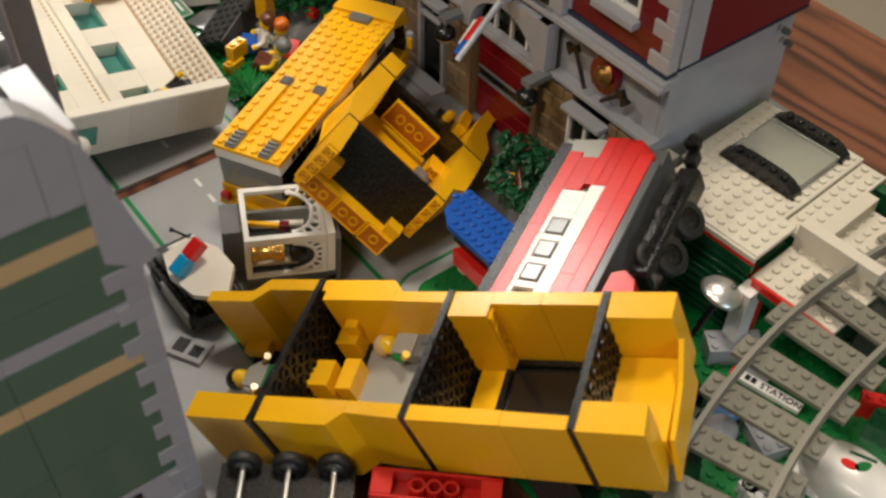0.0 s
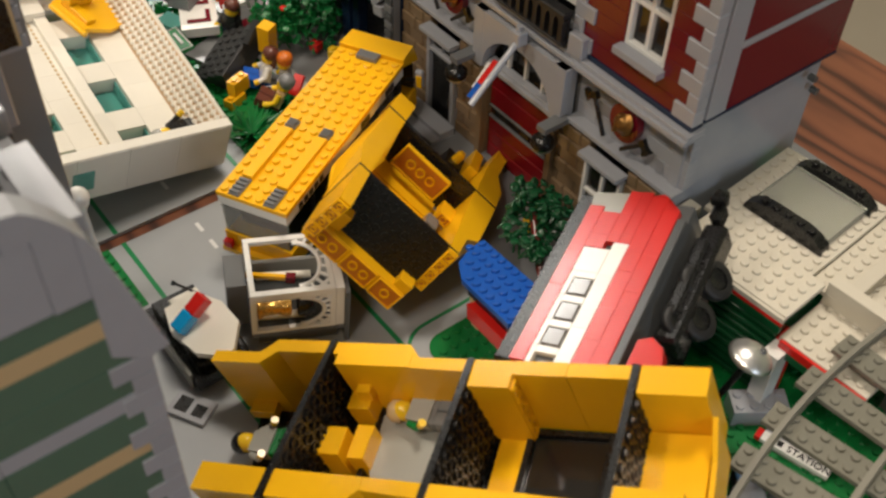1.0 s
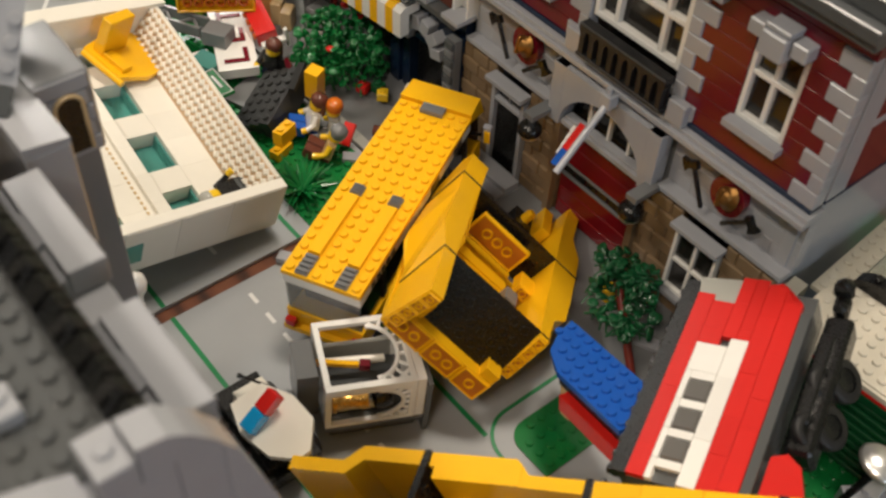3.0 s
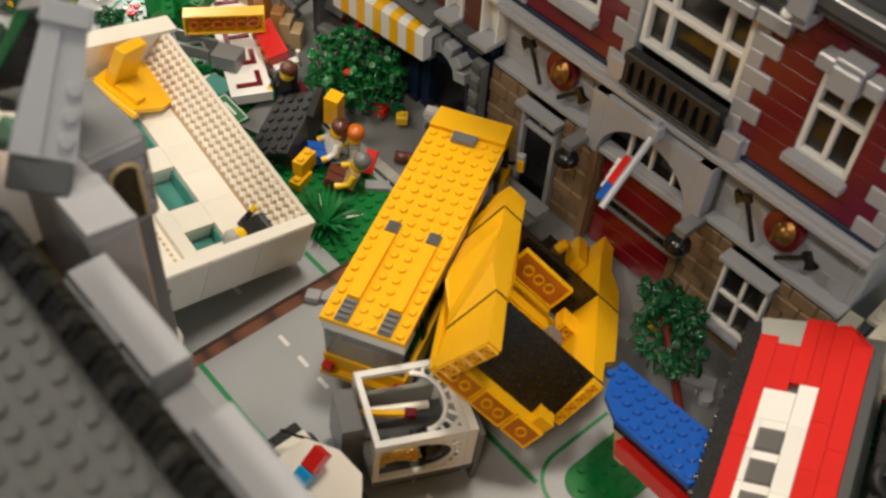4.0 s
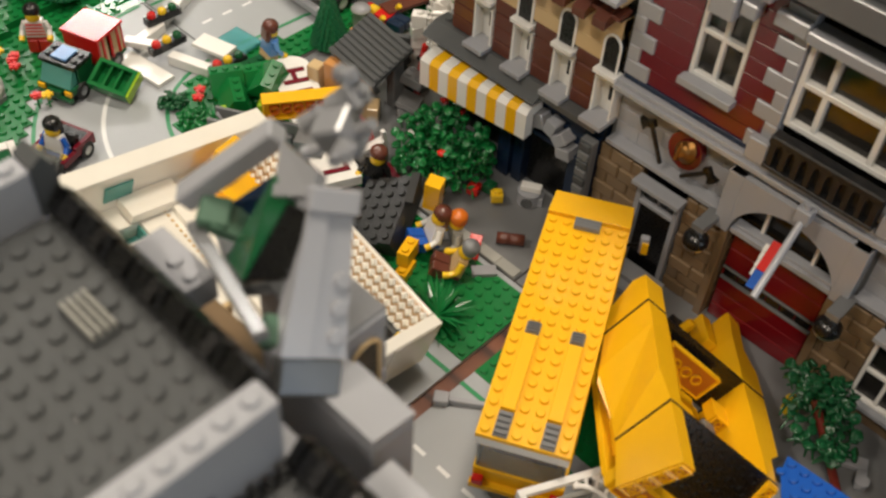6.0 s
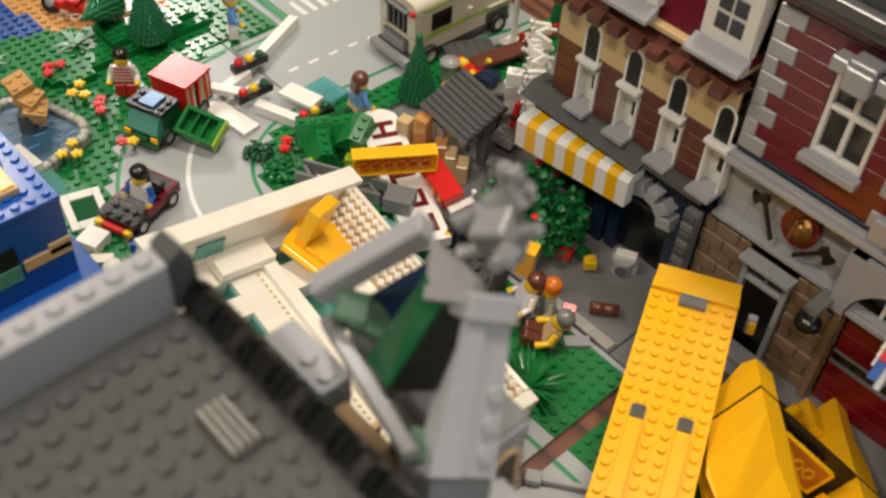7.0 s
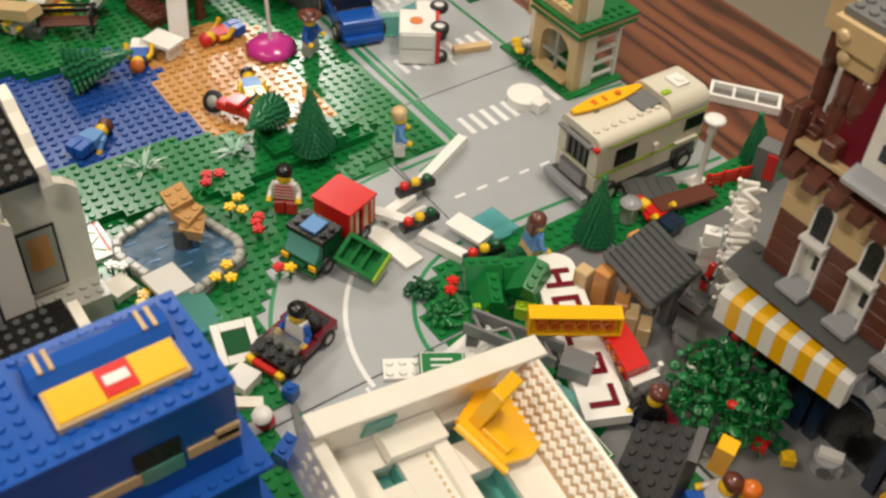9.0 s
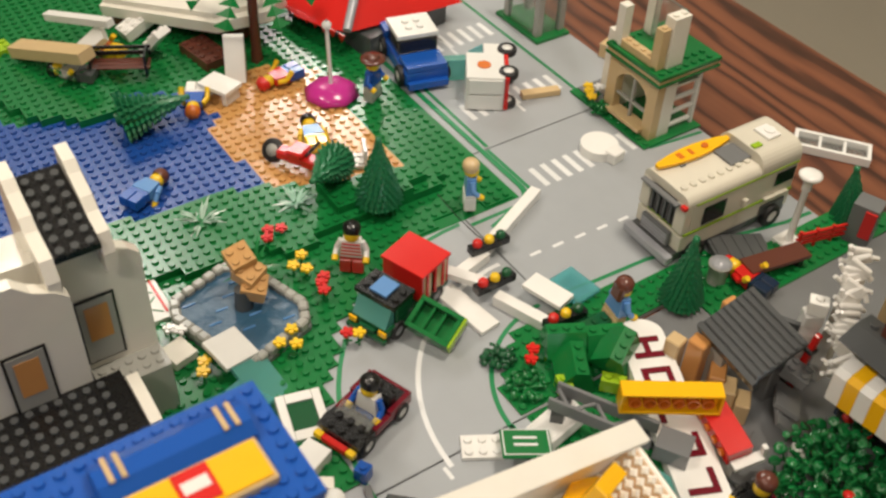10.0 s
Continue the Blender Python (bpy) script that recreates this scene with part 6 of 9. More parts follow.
part("end_parapet", Geo().box(-0.5125, -0.5035, -0.20, 0.0400, 0.0, 0.3000, 0.0006).studs(1, 28, 0.2999, -0.5120, -0.1850), LGR, GG)
# corner block and the flat ledges outside the terrace edge
blk = part("parapet_block", Geo().box(-0.4460, -0.3970, 0.0685, 0.0850, 0.2000, 0.2500, 0.0008).studs(1, 1, 0.2499, -0.4360, 0.0720), LGR, GG)
part("block_cap", Geo().prism([(0.0685, 0.2502), (0.0850, 0.2502), (0.0850, 0.2520), (0.0685, 0.2545)], -0.4220, -0.3972, "x"), LGR, blk)
for x0, x1 in ((-0.3920, -0.3435), (-0.3240, -0.2790), (-0.4960, -0.4690)):
    zt, y0, y1 = (0.2620, 0.0600, 0.0712) if x0 < -0.45 else (0.2503, 0.0580, 0.0708)
    led = part("ledge_tile", Geo().box(x0, x1, y0, y1, zt - 0.0110, zt, 0.0004), LGR, GG, "flat light grey ledge tile")
    n = 3
    for k in range(n):
        a, b = x0 + (x1 - x0) * k / n + 0.0002, x0 + (x1 - x0) * (k + 1) / n - 0.0002
        drop = 0.0016 * ((k + 1) % 2)
        part("slope_brick", Geo().prism([(y0 - 0.0095, zt - 0.0085 - drop), (y0 - 0.0095, zt - 0.0070 - drop), (y0 - 0.0002, zt - 0.0002 - drop), (y0 - 0.0002, zt - 0.0110)], a, b, "x"), LGR, led)
    if x0 < -0.45:
        part("ledge_stud", Geo().stud(x1 - 0.004, 0.0650, zt - 0.0001).stud(x1 - 0.012, 0.0650, zt - 0.0001), LGR, led)
part("ledge_slope", Geo().prism([(0.0500, 0.2380), (0.0705, 0.2330), (0.0705, 0.2300), (0.0500, 0.2300)], -0.3430, -0.3245, "x"), MGR, GG)
fr = Geo()
for k in range(34):
    x = -0.3985 + 0.0041 * k
    fr.prism([(0.0402, TZ - 0.0005), (0.0400, TZ + 0.0035 + 0.0012 * (k % 3)), (0.0455, TZ + 0.0098 - 0.0008 * (k % 2)), (0.0495, TZ + 0.0060), (0.0495, TZ - 0.0005)], x, x + 0.0030 + 0.0004 * (k % 3), "x")
part("black_fringe", fr, BLK, GG, "black jagged fringe along the terrace edge")
fr = Geo()
for k in range(22):
    x = -0.5020 + 0.0041 * k
    fr.prism([(0.0412, TZ2 - 0.0005), (0.0410, TZ2 + 0.0040 + 0.0012 * (k % 3)), (0.0460, TZ2 + 0.0105 - 0.0008 * (k % 2)), (0.0495, TZ2 + 0.0060), (0.0495, TZ2 - 0.0085)], x, x + 0.0030 + 0.0004 * (k % 3), "x")
part("black_fringe", fr, BLK, GG, "black jagged fringe along the terrace edge")
part("fringe_cap", Geo().prism([(0.0400, TZ2), (0.0400, 0.3010), (0.0440, 0.3035), (0.0470, 0.2980), (0.0470, TZ2)], -0.5125, -0.5030, "x"), DGR, GG)
fr = Geo()
for k in range(18):
    fr.box(-0.3987, -0.3952, -0.036 + 0.0043 * k, -0.0328 + 0.0043 * k, TZ, TZ + 0.0042 + 0.001 * (k % 2), 0.0008)
part("black_fringe", fr, BLK, GG, "black jagged fringe along the party wall")
vent = part("roof_grille", Geo().box(-0.4712, -0.4540, 0.0245, 0.0325, TZ2 + 0.0002, TZ2 + 0.0018), DGR, GG, "grey grille tile")
for k in range(4):
    part("grille_bar", Geo().box(-0.4706, -0.4546, 0.0247 + 0.0022 * k, 0.0257 + 0.0022 * k, TZ2 + 0.0019, TZ2 + 0.0040, 0.0003), OGR, vent)
part("stone_block", Geo().box(-0.2960, -0.2850, 0.0170, 0.0255, TZ + 0.0002, TZ + 0.0062, 0.0008).studs(1, 1, TZ + 0.0061, -0.2950, 0.0173), LGR, GG)

# broken turret of the shop
TGR = plastic("mid_grey", (0.24, 0.245, 0.26))
TU = thing("broken_turret", pose(0, 0, 0), "light grey toy turret broken off, with dark green slopes", "toy building")
COL = axes((-0.4228, 0.0703, 0.2660), (0.0090, 0.0170, -0.0080), (-0.0192, 0.0227, 0.0320))
col = Geo()
for x0, x1, z1, k0, k1 in ((-0.0100, -0.0010, 0.0, 1.0, 0.62), (-0.0008, 0.0102, -0.0012, 1.0, 0.66)):
    col.add([(x0 * k0, 0.0, -0.008), (x1 * k0, 0.0, -0.008), (x1 * k0, 0.0, z1), (x0 * k0, 0.0, z1), (x0 * k1, 0.0440, -0.008), (x1 * k1, 0.0440, -0.008), (x1 * k1, 0.0440, z1), (x0 * k1, 0.0440, z1)],
            [(0, 1, 2, 3), (4, 7, 6, 5), (0, 4, 5, 1), (1, 5, 6, 2), (2, 6, 7, 3), (3, 7, 4, 0)])
part("column", col, LGR, TU, "tapering light grey column of slope bricks", COL)
g = Geo()
for y in (0.006, 0.014, 0.022):
    g.stud(0.0058, y, -0.0013)
part("column_stud", g, LGR, TU, "", COL)
part("column_collar", Geo().box(-0.0075, 0.0078, 0.0400, 0.0475, -0.0090, 0.0015, 0.0008), LGR, TU, "", COL)
part("column_foot", Geo().box(-0.0090, 0.0095, -0.0110, -0.0002, -0.0085, -0.0010, 0.0006), DGR, TU, "", COL)
part("strut", Geo().box(0.0, 0.0615, -0.0022, 0.0022, -0.0018, 0.0018, 0.0005), MGR, TU, "grey sloping bar", axes((-0.4878, 0.0771, 0.2643), (0.0578, -0.0180, 0.0141), (0.2, 1, 0)))
CR = pose(-0.4530, 0.1080, 0.3070, 15, -30, 20)
g = Geo().box(-0.0055, 0.0055, -0.0055, 0.0055, -0.0070, 0.0060, 0.0008)
for a in range(5):
    q = radians(72 * a)
    g.rod((0.005 * math.cos(q), 0.005 * math.sin(q), -0.001), (0.0125 * math.cos(q), 0.0125 * math.sin(q), 0.001), 0.0019, 8)
part("crown_block", g, TGR, TU, "", CR)
for x, y, z, rx, ry, rz, w, h in ((-0.4560, 0.1135, 0.3130, -20, 35, 0, 0.0048, 0.0110), (-0.4470, 0.1040, 0.3060, 40, 20, 30, 0.0036, 0.0090), (-0.4620, 0.1060, 0.3070, 10, 50, 60, 0.0030, 0.0080), (-0.4580, 0.1150, 0.3200, 25, 60, 15, 0.0030, 0.0070)):
    part("knob", Geo().tube(w, w * 0.9, -h / 2, h * 0.2, 10).box(-w * 0.8, w * 0.8, -w * 0.8, w * 0.8, h * 0.2, h * 0.5, 0.0005).tube(w * 0.4, w * 0.4, h * 0.5, h * 0.72, 8), TGR, TU, "", pose(x, y, z, rx, ry, rz))

def slab(quad, thick):
    """A flat four-cornered plate, its top face on the given corners."""
    q = [Vector(p) for p in quad]
    n = (q[2] - q[0]).cross(q[3] - q[1]).normalized()
    n = n if n.z > 0 else -n
    return Geo().add(q + [p - n * thick for p in q], [(0, 1, 2, 3), (7, 6, 5, 4)] + [(i, i + 4, (i + 1) % 4 + 4, (i + 1) % 4) for i in range(4)])


part("ridge_slab", Geo().box(-0.001, 0.0400, -0.0042, 0.0042, -0.0050, 0.0020, 0.0008), LGR, TU, "", axes((-0.4945, 0.0790, 0.2715), (0.0190, 0.0215, 0.0253), (-0.0215, 0.0190, 0.0)))
part("green_slope", slab(((-0.4620, 0.0907, 0.2956), (-0.4675, 0.0748, 0.2675), (-0.4517, 0.0690, 0.2755), (-0.4519, 0.0871, 0.2948)), 0.003), DGN, TU, "dark green roof slope")
part("black_slope", slab(((-0.4515, 0.0871, 0.2940), (-0.4513, 0.0690, 0.2748), (-0.4402, 0.0744, 0.2820), (-0.4420, 0.0880, 0.2960)), 0.003), BLK, TU, "black underside panel")
part("green_slope", slab(((-0.4775, 0.0770, 0.2720), (-0.4860, 0.0862, 0.2690), (-0.4780, 0.0965, 0.2640), (-0.4700, 0.0860, 0.2640)), 0.003), SGN, TU, "sand green roof slope")
part("blue_panel", slab(((-0.4860, 0.0905, 0.2660), (-0.4770, 0.1083, 0.2780), (-0.4640, 0.1016, 0.2800), (-0.4720, 0.0900, 0.2640)), 0.003), NVY, TU, "dark blue panel")
part("grey_face", slab(((-0.4700, 0.1000, 0.2975), (-0.4480, 0.0950, 0.3040), (-0.4440, 0.0890, 0.3010), (-0.4575, 0.0860, 0.2935)), 0.004), TGR, TU)
part("grey_shelf", slab(((-0.4859, 0.0835, 0.2560), (-0.4777, 0.0967, 0.2560), (-0.4560, 0.0810, 0.2600), (-0.4625, 0.0730, 0.2600)), 0.004), MGR, TU)
for x, y in ((-0.4765, 0.0865), (-0.4690, 0.0820)):
    part("shelf_stud", Geo().stud(0.0, 0.0, 0.0), MGR, TU, "", pose(x, y, 0.2575, 0, -8, 0))
part("green_lump", Geo().box(-0.0045, 0.0045, -0.0045, 0.0045, 0.0, 0.008, 0.001), SGN, TU, "", pose(-0.4370, 0.0680, 0.2640, 20, 10, 40))
part("green_lump", Geo().box(-0.005, 0.005, -0.005, 0.005, 0.0, 0.008, 0.001), SGN, TU, "", pose(-0.4835, 0.0825, 0.2660, 20, 10, 40))
bay = part("tan_bay", Geo().box(-0.5000, -0.4462, YN - 0.0220, YN + 0.0140, 0.0, 0.2100), DTN, TU, "dark tan bay front below the turret")
for k in range(3):
    part("bay_window", Geo().box(-0.494 + 0.0160 * k, -0.484 + 0.0160 * k, YN + 0.0142, YN + 0.0155, 0.120, 0.190), SMK, bay)
    part("bay_post", Geo().box(-0.4975 + 0.0160 * k, -0.4950 + 0.0160 * k, YN + 0.0142, YN + 0.0175, 0.030, 0.2080), TAN, bay)
# corner bay with an arched window
cb = part("corner_bay", Geo().box(-0.4700, -0.4330, 0.0855, 0.1080, 0.2101, 0.2480, 0.0008).box(-0.4640, -0.4360, 0.0875, 0.1060, 0.0, 0.2100, 0.0005), TGR, TU, "grey bay wall of the corner")
for k in range(5):
    part("bay_course", Geo().box(-0.4329, -0.4318, 0.0858 + 0.0012 * (k % 2), 0.1065 - 0.0012 * (k % 2), 0.2110 + 0.0074 * k, 0.2178 + 0.0074 * k, 0.0006), LGR, cb)
m = axes((-0.4316, 0.0970, 0.2140), (0, 1, 0), (-1, 0, 0))
hood = [(0.0050 * math.cos(radians(b)), 0.0210 + 0.0050 * math.sin(radians(b))) for b in range(0, 181, 20)]
part("arched_pane", Geo().prism([(0.0050, 0.0)] + hood + [(-0.0050, 0.0)], -0.0006, 0.0004), BLK, cb, "black arched window", m)
rim = Geo()
arcp = [(0.0054, 0.0)] + [(1.1 * p[0], p[1] + 0.0003) for p in hood] + [(-0.0054, 0.0)]
for p, q in zip(arcp, arcp[1:]):
    rim.rod((p[0], -0.0005, p[1]), (q[0], -0.0005, q[1]), 0.0009, 6)
part("rim", rim, TAN, cb, "tan window surround", m)

# ---- blue shop with a sign ----
BH = thing("blue_shop", pose(-0.6900, 0.0776, 0.0550) @ Matrix.Scale(0.917, 4), "bright blue toy shop with studded roof, tan stripes and roof sign", "toy building")
part("upper_wall", Geo().box(-0.0640, 0.0, -0.200, 0.0, 0.066, 0.1165, 0.0004), BLU, BH)
part("roof", Geo().box(-0.0650, 0.0005, -0.200, 0.0008, 0.1167, 0.1199, 0.0003).studs(8, 25, 0.1198, -0.0645, -0.200, skip=[(i, j) for i in range(1, 6) for j in range(15, 24)]), BLU, BH)
sgn = part("roof_sign", Geo().box(-0.0345, -0.0120, -0.0730, -0.0130, 0.1201, 0.1245, 0.0004), TAN, BH, "yellow sign panel with a red square")
part("sign_panel", Geo().box(-0.0330, -0.0135, -0.0715, -0.0145, 0.1246, 0.1256, 0.0003), YEL, sgn)
part("red_square", Geo().box(-0.0325, -0.0150, -0.0500, -0.0350, 0.1257, 0.1264, 0.0002), RED, sgn)
part("white_mark", Geo().box(-0.0270, -0.0210, -0.0480, -0.0370, 0.1265, 0.1268, 0.0001), CLW, sgn)
curve = Geo().prism([(-0.0560, 0.1200), (-0.0540, 0.1260), (-0.0480, 0.1295), (-0.0400, 0.1285), (-0.0350, 0.1240), (-0.0350, 0.1200)], -0.0750, -0.0110)
rv = part("rounded_ridge", curve, BLU, BH, "smooth blue rounded ridge with tan bars")
for y in (-0.0700, -0.0650, -0.0230, -0.0180):
    part("tan_bar", Geo().box(-0.0520, -0.0390, y, y + 0.0022, 0.1292, 0.1304, 0.0003), TAN, rv, "", None)
for a, b, z in ((-0.0720, -0.0340, 0.082), (-0.0120, 0.0, 0.0860), (-0.200, -0.0900, 0.080)):
    part("tan_stripe", Geo().box(0.0001, 0.0014, a, b, z, z + 0.0070), TAN, BH)
part("tan_stripe", Geo().box(0.0001, 0.0014, -0.0260, -0.0005, 0.0830, 0.0900), TAN, BH)
uw = part("window", Geo().box(0.0001, 0.0010, -0.0500, -0.0280, 0.080, 0.102), BLK, BH)
part("pane", Geo().box(0.0011, 0.0018, -0.0480, -0.0280, 0.080, 0.090), TRG, uw)
part("lower_wall", Geo().box(-0.0640, 0.0075, -0.200, 0.0035, -0.0599, 0.0625, 0.0004), BLU, BH)
part("ledge", Geo().box(-0.0660, 0.0130, -0.200, 0.0095, 0.0627, 0.0659, 0.0003).studs(1, 25, 0.0658, 0.0040, -0.192), BLU, BH)
part("base_plate", Geo().box(-0.066, 0.030, -0.200, 0.016, 0.0, 0.0064).studs(2, 26, 0.0063, 0.0120, -0.195), BLU, BH)
part("tan_stripe", Geo().box(0.0076, 0.0090, -0.0340, 0.0035, 0.026, 0.033), TAN, BH)
part("tan_stripe", Geo().box(0.0076, 0.0090, -0.120, -0.0800, 0.022, 0.029), TAN, BH)
part("window", Geo().box(0.0076, 0.0086, -0.0760, -0.0360, 0.022, 0.048), SMK, BH)
part("corner_block", Geo().box(0.010, 0.022, -0.105, -0.093, 0.0064, 0.0300), BLU, BH)

# ---- white town house with dark roof ----
WH = thing("white_town_house", pose(-0.9035, 0.0853, 0.0323) @ Matrix.Scale(0.935, 4), "aged white toy house with stepped gables and dark studded roof", "toy building")
for x, y1, zt in ((0.0, 0.0, 0.080), (0.0200, -0.0450, 0.086)):
    pts = [(-0.20, -0.0345), (y1, -0.0345), (y1, zt), (y1 - 0.006, zt + 0.006), (y1 - 0.018, zt + 0.012), (y1 - 0.026, zt + 0.020), (-0.20, zt + 0.020)]
    gable = part("gable_wall", Geo().prism(pts, x - 0.008, x, "x"), WHT, WH)
    win = part("window", Geo().box(x + 0.0001, x + 0.0012, y1 - 0.0425, y1 - 0.0190, 0.0120, 0.0620), BLK, gable, "dark rimmed window")
    part("pane", Geo().box(x + 0.0013, x + 0.0018, y1 - 0.0410, y1 - 0.0205, 0.0135, 0.0605), OGR, win)
    part("curtain", Geo().box(x + 0.0019, x + 0.0022, y1 - 0.0375, y1 - 0.0240, 0.030, 0.056), NOU, win)
part("roof", Geo().prism([(-0.0410, 0.124), (0.0140, 0.109), (0.0140, 0.105), (-0.0410, 0.120)], -0.0470, -0.0222, "y"), BLK, WH, "black studded roof")
g = Geo()
for i in range(7):
    for j in range(3):
        g.stud(0.006 + i * S, -0.0426 + j * 0.0080, 0.0)
tagged(part("roof_studs", g, DGR, WH, "", axes((-0.0410, 0, 0.1240), (0.055, 0, -0.015), (0, 1, 0))), kind="stuff")
dg = part("dormer_gable", Geo().prism([(-0.0450, 0.085), (-0.0450, 0.133), (-0.032, 0.131), (-0.026, 0.126), (-0.012, 0.120), (-0.006, 0.114), (0.0080, 0.110), (0.0120, 0.098), (0.0120, 0.085)], -0.0220, -0.0150, "y"), WHT, WH, "white stepped gable with a dormer window")
part("dormer_glass", Geo().prism([(-0.036, 0.098), (-0.036, 0.128), (-0.012, 0.114), (-0.004, 0.098)], -0.0149, -0.0140, "y"), CLR, dg)
part("second_gable", Geo().prism([(-0.0450, 0.085), (-0.0450, 0.133), (-0.032, 0.131), (-0.026, 0.126), (-0.012, 0.120), (-0.006, 0.114), (0.0140, 0.110), (0.0190, 0.098), (0.0190, 0.085)], -0.0545, -0.0472, "y"), WHT, WH, "white stepped gable")
part("attic_wall", Geo().box(-0.0450, -0.0082, -0.200, -0.0150, 0.0, 0.0848), WHT, WH)
part("rough_base", Geo().box(0.0001, 0.0200, -0.042, 0.0, -0.0345, 0.0070).studs(2, 5, 0.0069, 0.002, -0.041), OGR, WH)
part("low_roof", Geo().prism([(0.0205, 0.0200), (0.064, 0.0150), (0.064, 0.0110), (0.0205, 0.0160)], -0.20, -0.0300, "y"), BLK, WH, "black studded lower roof")
g = Geo()
for i in range(5):
    for j in range(20):
        g.stud(0.004 + i * S, -0.195 + j * S, 0.0)
tagged(part("roof_studs", g, DGR, WH, "", axes((0.0215, 0, 0.0197), (0.0435, 0, -0.005), (0, 1, 0))), kind="stuff")
part("low_gable", Geo().prism([(0.0302, -0.0345), (0.0302, 0.024), (0.050, 0.0215), (0.064, 0.0180), (0.064, -0.0345)], -0.0298, -0.0230, "y"), WHT, WH)
TBD = thing("striped_board", pose(-1.0300, 0.1040, 0.0030, 0, 2, 0), "white toy board with red line and green zigzag by pond", "toy sign")
part("board", Geo().box(0.0, 0.079, -0.0075, 0.0075, 0.0, 0.0050), CLW, TBD)
part("red_line", Geo().box(0.004, 0.075, 0.0030, 0.0046, 0.0051, 0.0055, 0.0001), RED, TBD)
for k in range(8):
    part("zigzag_bar", Geo().box(-0.0042, 0.0042, -0.0005, 0.0005, 0.0051, 0.0055, 0.0001), GRN, TBD, "", pose(0.008 + 0.009 * k, -0.0015, 0.0, 0, 0, 50 if k % 2 else -50))

# ---- park with pond ----
def inside(p, poly):
    x, y = p
    c = False
    for (x0, y0), (x1, y1) in zip(poly, poly[1:] + poly[:1]):
        if (y0 > y) != (y1 > y) and x < (x1 - x0) * (y - y0) / (y1 - y0) + x0:
            c = not c
    return c


WATER = [(-1.32, 0.03), (-1.20, 0.085), (-1.185, 0.12), (-1.198, 0.166), (-1.180, 0.205), (-1.130, 0.226), (-1.116, 0.207), (-1.037, 0.219), (-1.049, 0.170), (-1.044, 0.103), (-1.05, 0.03)]
SAND = [(-1.180, 0.205), (-1.176, 0.290), (-1.150, 0.318), (-1.099, 0.314), (-1.004, 0.310), (-1.003, 0.263), (-1.037, 0.215), (-1.115, 0.205), (-1.130, 0.224)]
RIDGE = [(-1.048, 0.09), (-1.040, 0.18), (-1.030, 0.215), (-1.004, 0.262), (-1.000, 0.300), (-0.985, 0.330), (-0.968, 0.318), (-0.970, 0.230), (-0.960, 0.205), (-0.975, 0.180), (-0.985, 0.09)]
TOP = [(-1.010, 0.24), (-0.998, 0.300), (-0.984, 0.318), (-0.972, 0.300), (-0.980, 0.24)]
ISLE = [(-1.31, 0.085), (-1.24, 0.175), (-1.168, 0.160), (-1.172, 0.130), (-1.19, 0.106), (-1.26, 0.06)]
cells = {"green": [], "water": [], "sand": []}
for i in range(75):
    for j in range(44):
        x, y = -1.385 + (i + 0.5) * S, 0.0255 + (j + 0.5) * S
        d = math.hypot(x + 0.768, y - 0.312)
        if y > 0.364 or x > -0.786 or (x > -0.934 and y > 0.318) or (d < 0.170 and x > -0.945):
            continue
        if -0.945 < x and y > 0.30 and d < 0.175:
            continue
        if d < 0.170:
            continue
        h = 0.0
        if inside((x, y), ISLE):
            kind, h = "green", 0.0064
        elif inside((x, y), RIDGE):
            kind, h = "green", 0.0128 if inside((x, y), TOP) else 0.0064
        elif inside((x, y), WATER):
            kind = "water"
        elif inside((x, y), SAND):
            kind = "sand"
        else:
            kind = "green"
        cells[kind].append((x, y, h))
PARK = flat("ground", -1.386, -0.935, 0.025, 0.366, -0.0034, 0.0003, GRN, None, "green studded park plate with pond and beach", "ground")
SAN = plastic("sand_tan", (0.56, 0.30, 0.10), 0.2)
WAT = plastic("pond_blue", (0.012, 0.065, 0.30), 0.24)
for kind, mat, lab in (("green", GRN, "green studded grass"), ("water", WAT, "blue studded pond water"), ("sand", SAN, "orange-tan studded beach sand")):
    g = Geo()
    for x, y, h in cells[kind]:
        z, e = 0.0016 + h, S / 2
        g.add([(x - e, y - e, 0), (x + e, y - e, 0), (x + e, y + e, 0), (x - e, y + e, 0), (x - e, y - e, z), (x + e, y - e, z), (x + e, y + e, z), (x - e, y + e, z)],
              [(4, 5, 6, 7), (0, 1, 5, 4), (1, 2, 6, 5), (2, 3, 7, 6), (3, 0, 4, 7)])
        g.stud(x, y, z, 10)
    tagged(part({"green": "grass", "water": "pond", "sand": "beach"}[kind], g, mat, PARK, lab), kind="stuff")
strip(PARK, "park_line", [(-1.240, 0.3735), (-0.945, 0.3735)] + arc(-0.945, 0.3555, 0.018, 90, 10, 8) + [(-0.918, 0.330)], 0.0045, GLIN, 0.0003)
# lawn inside the bend and beside the junction
INN = thing("lawn_corner", pose(0, 0, 0), "green studded lawn corner inside the road bend", "ground", kind="structure")
g = Geo()
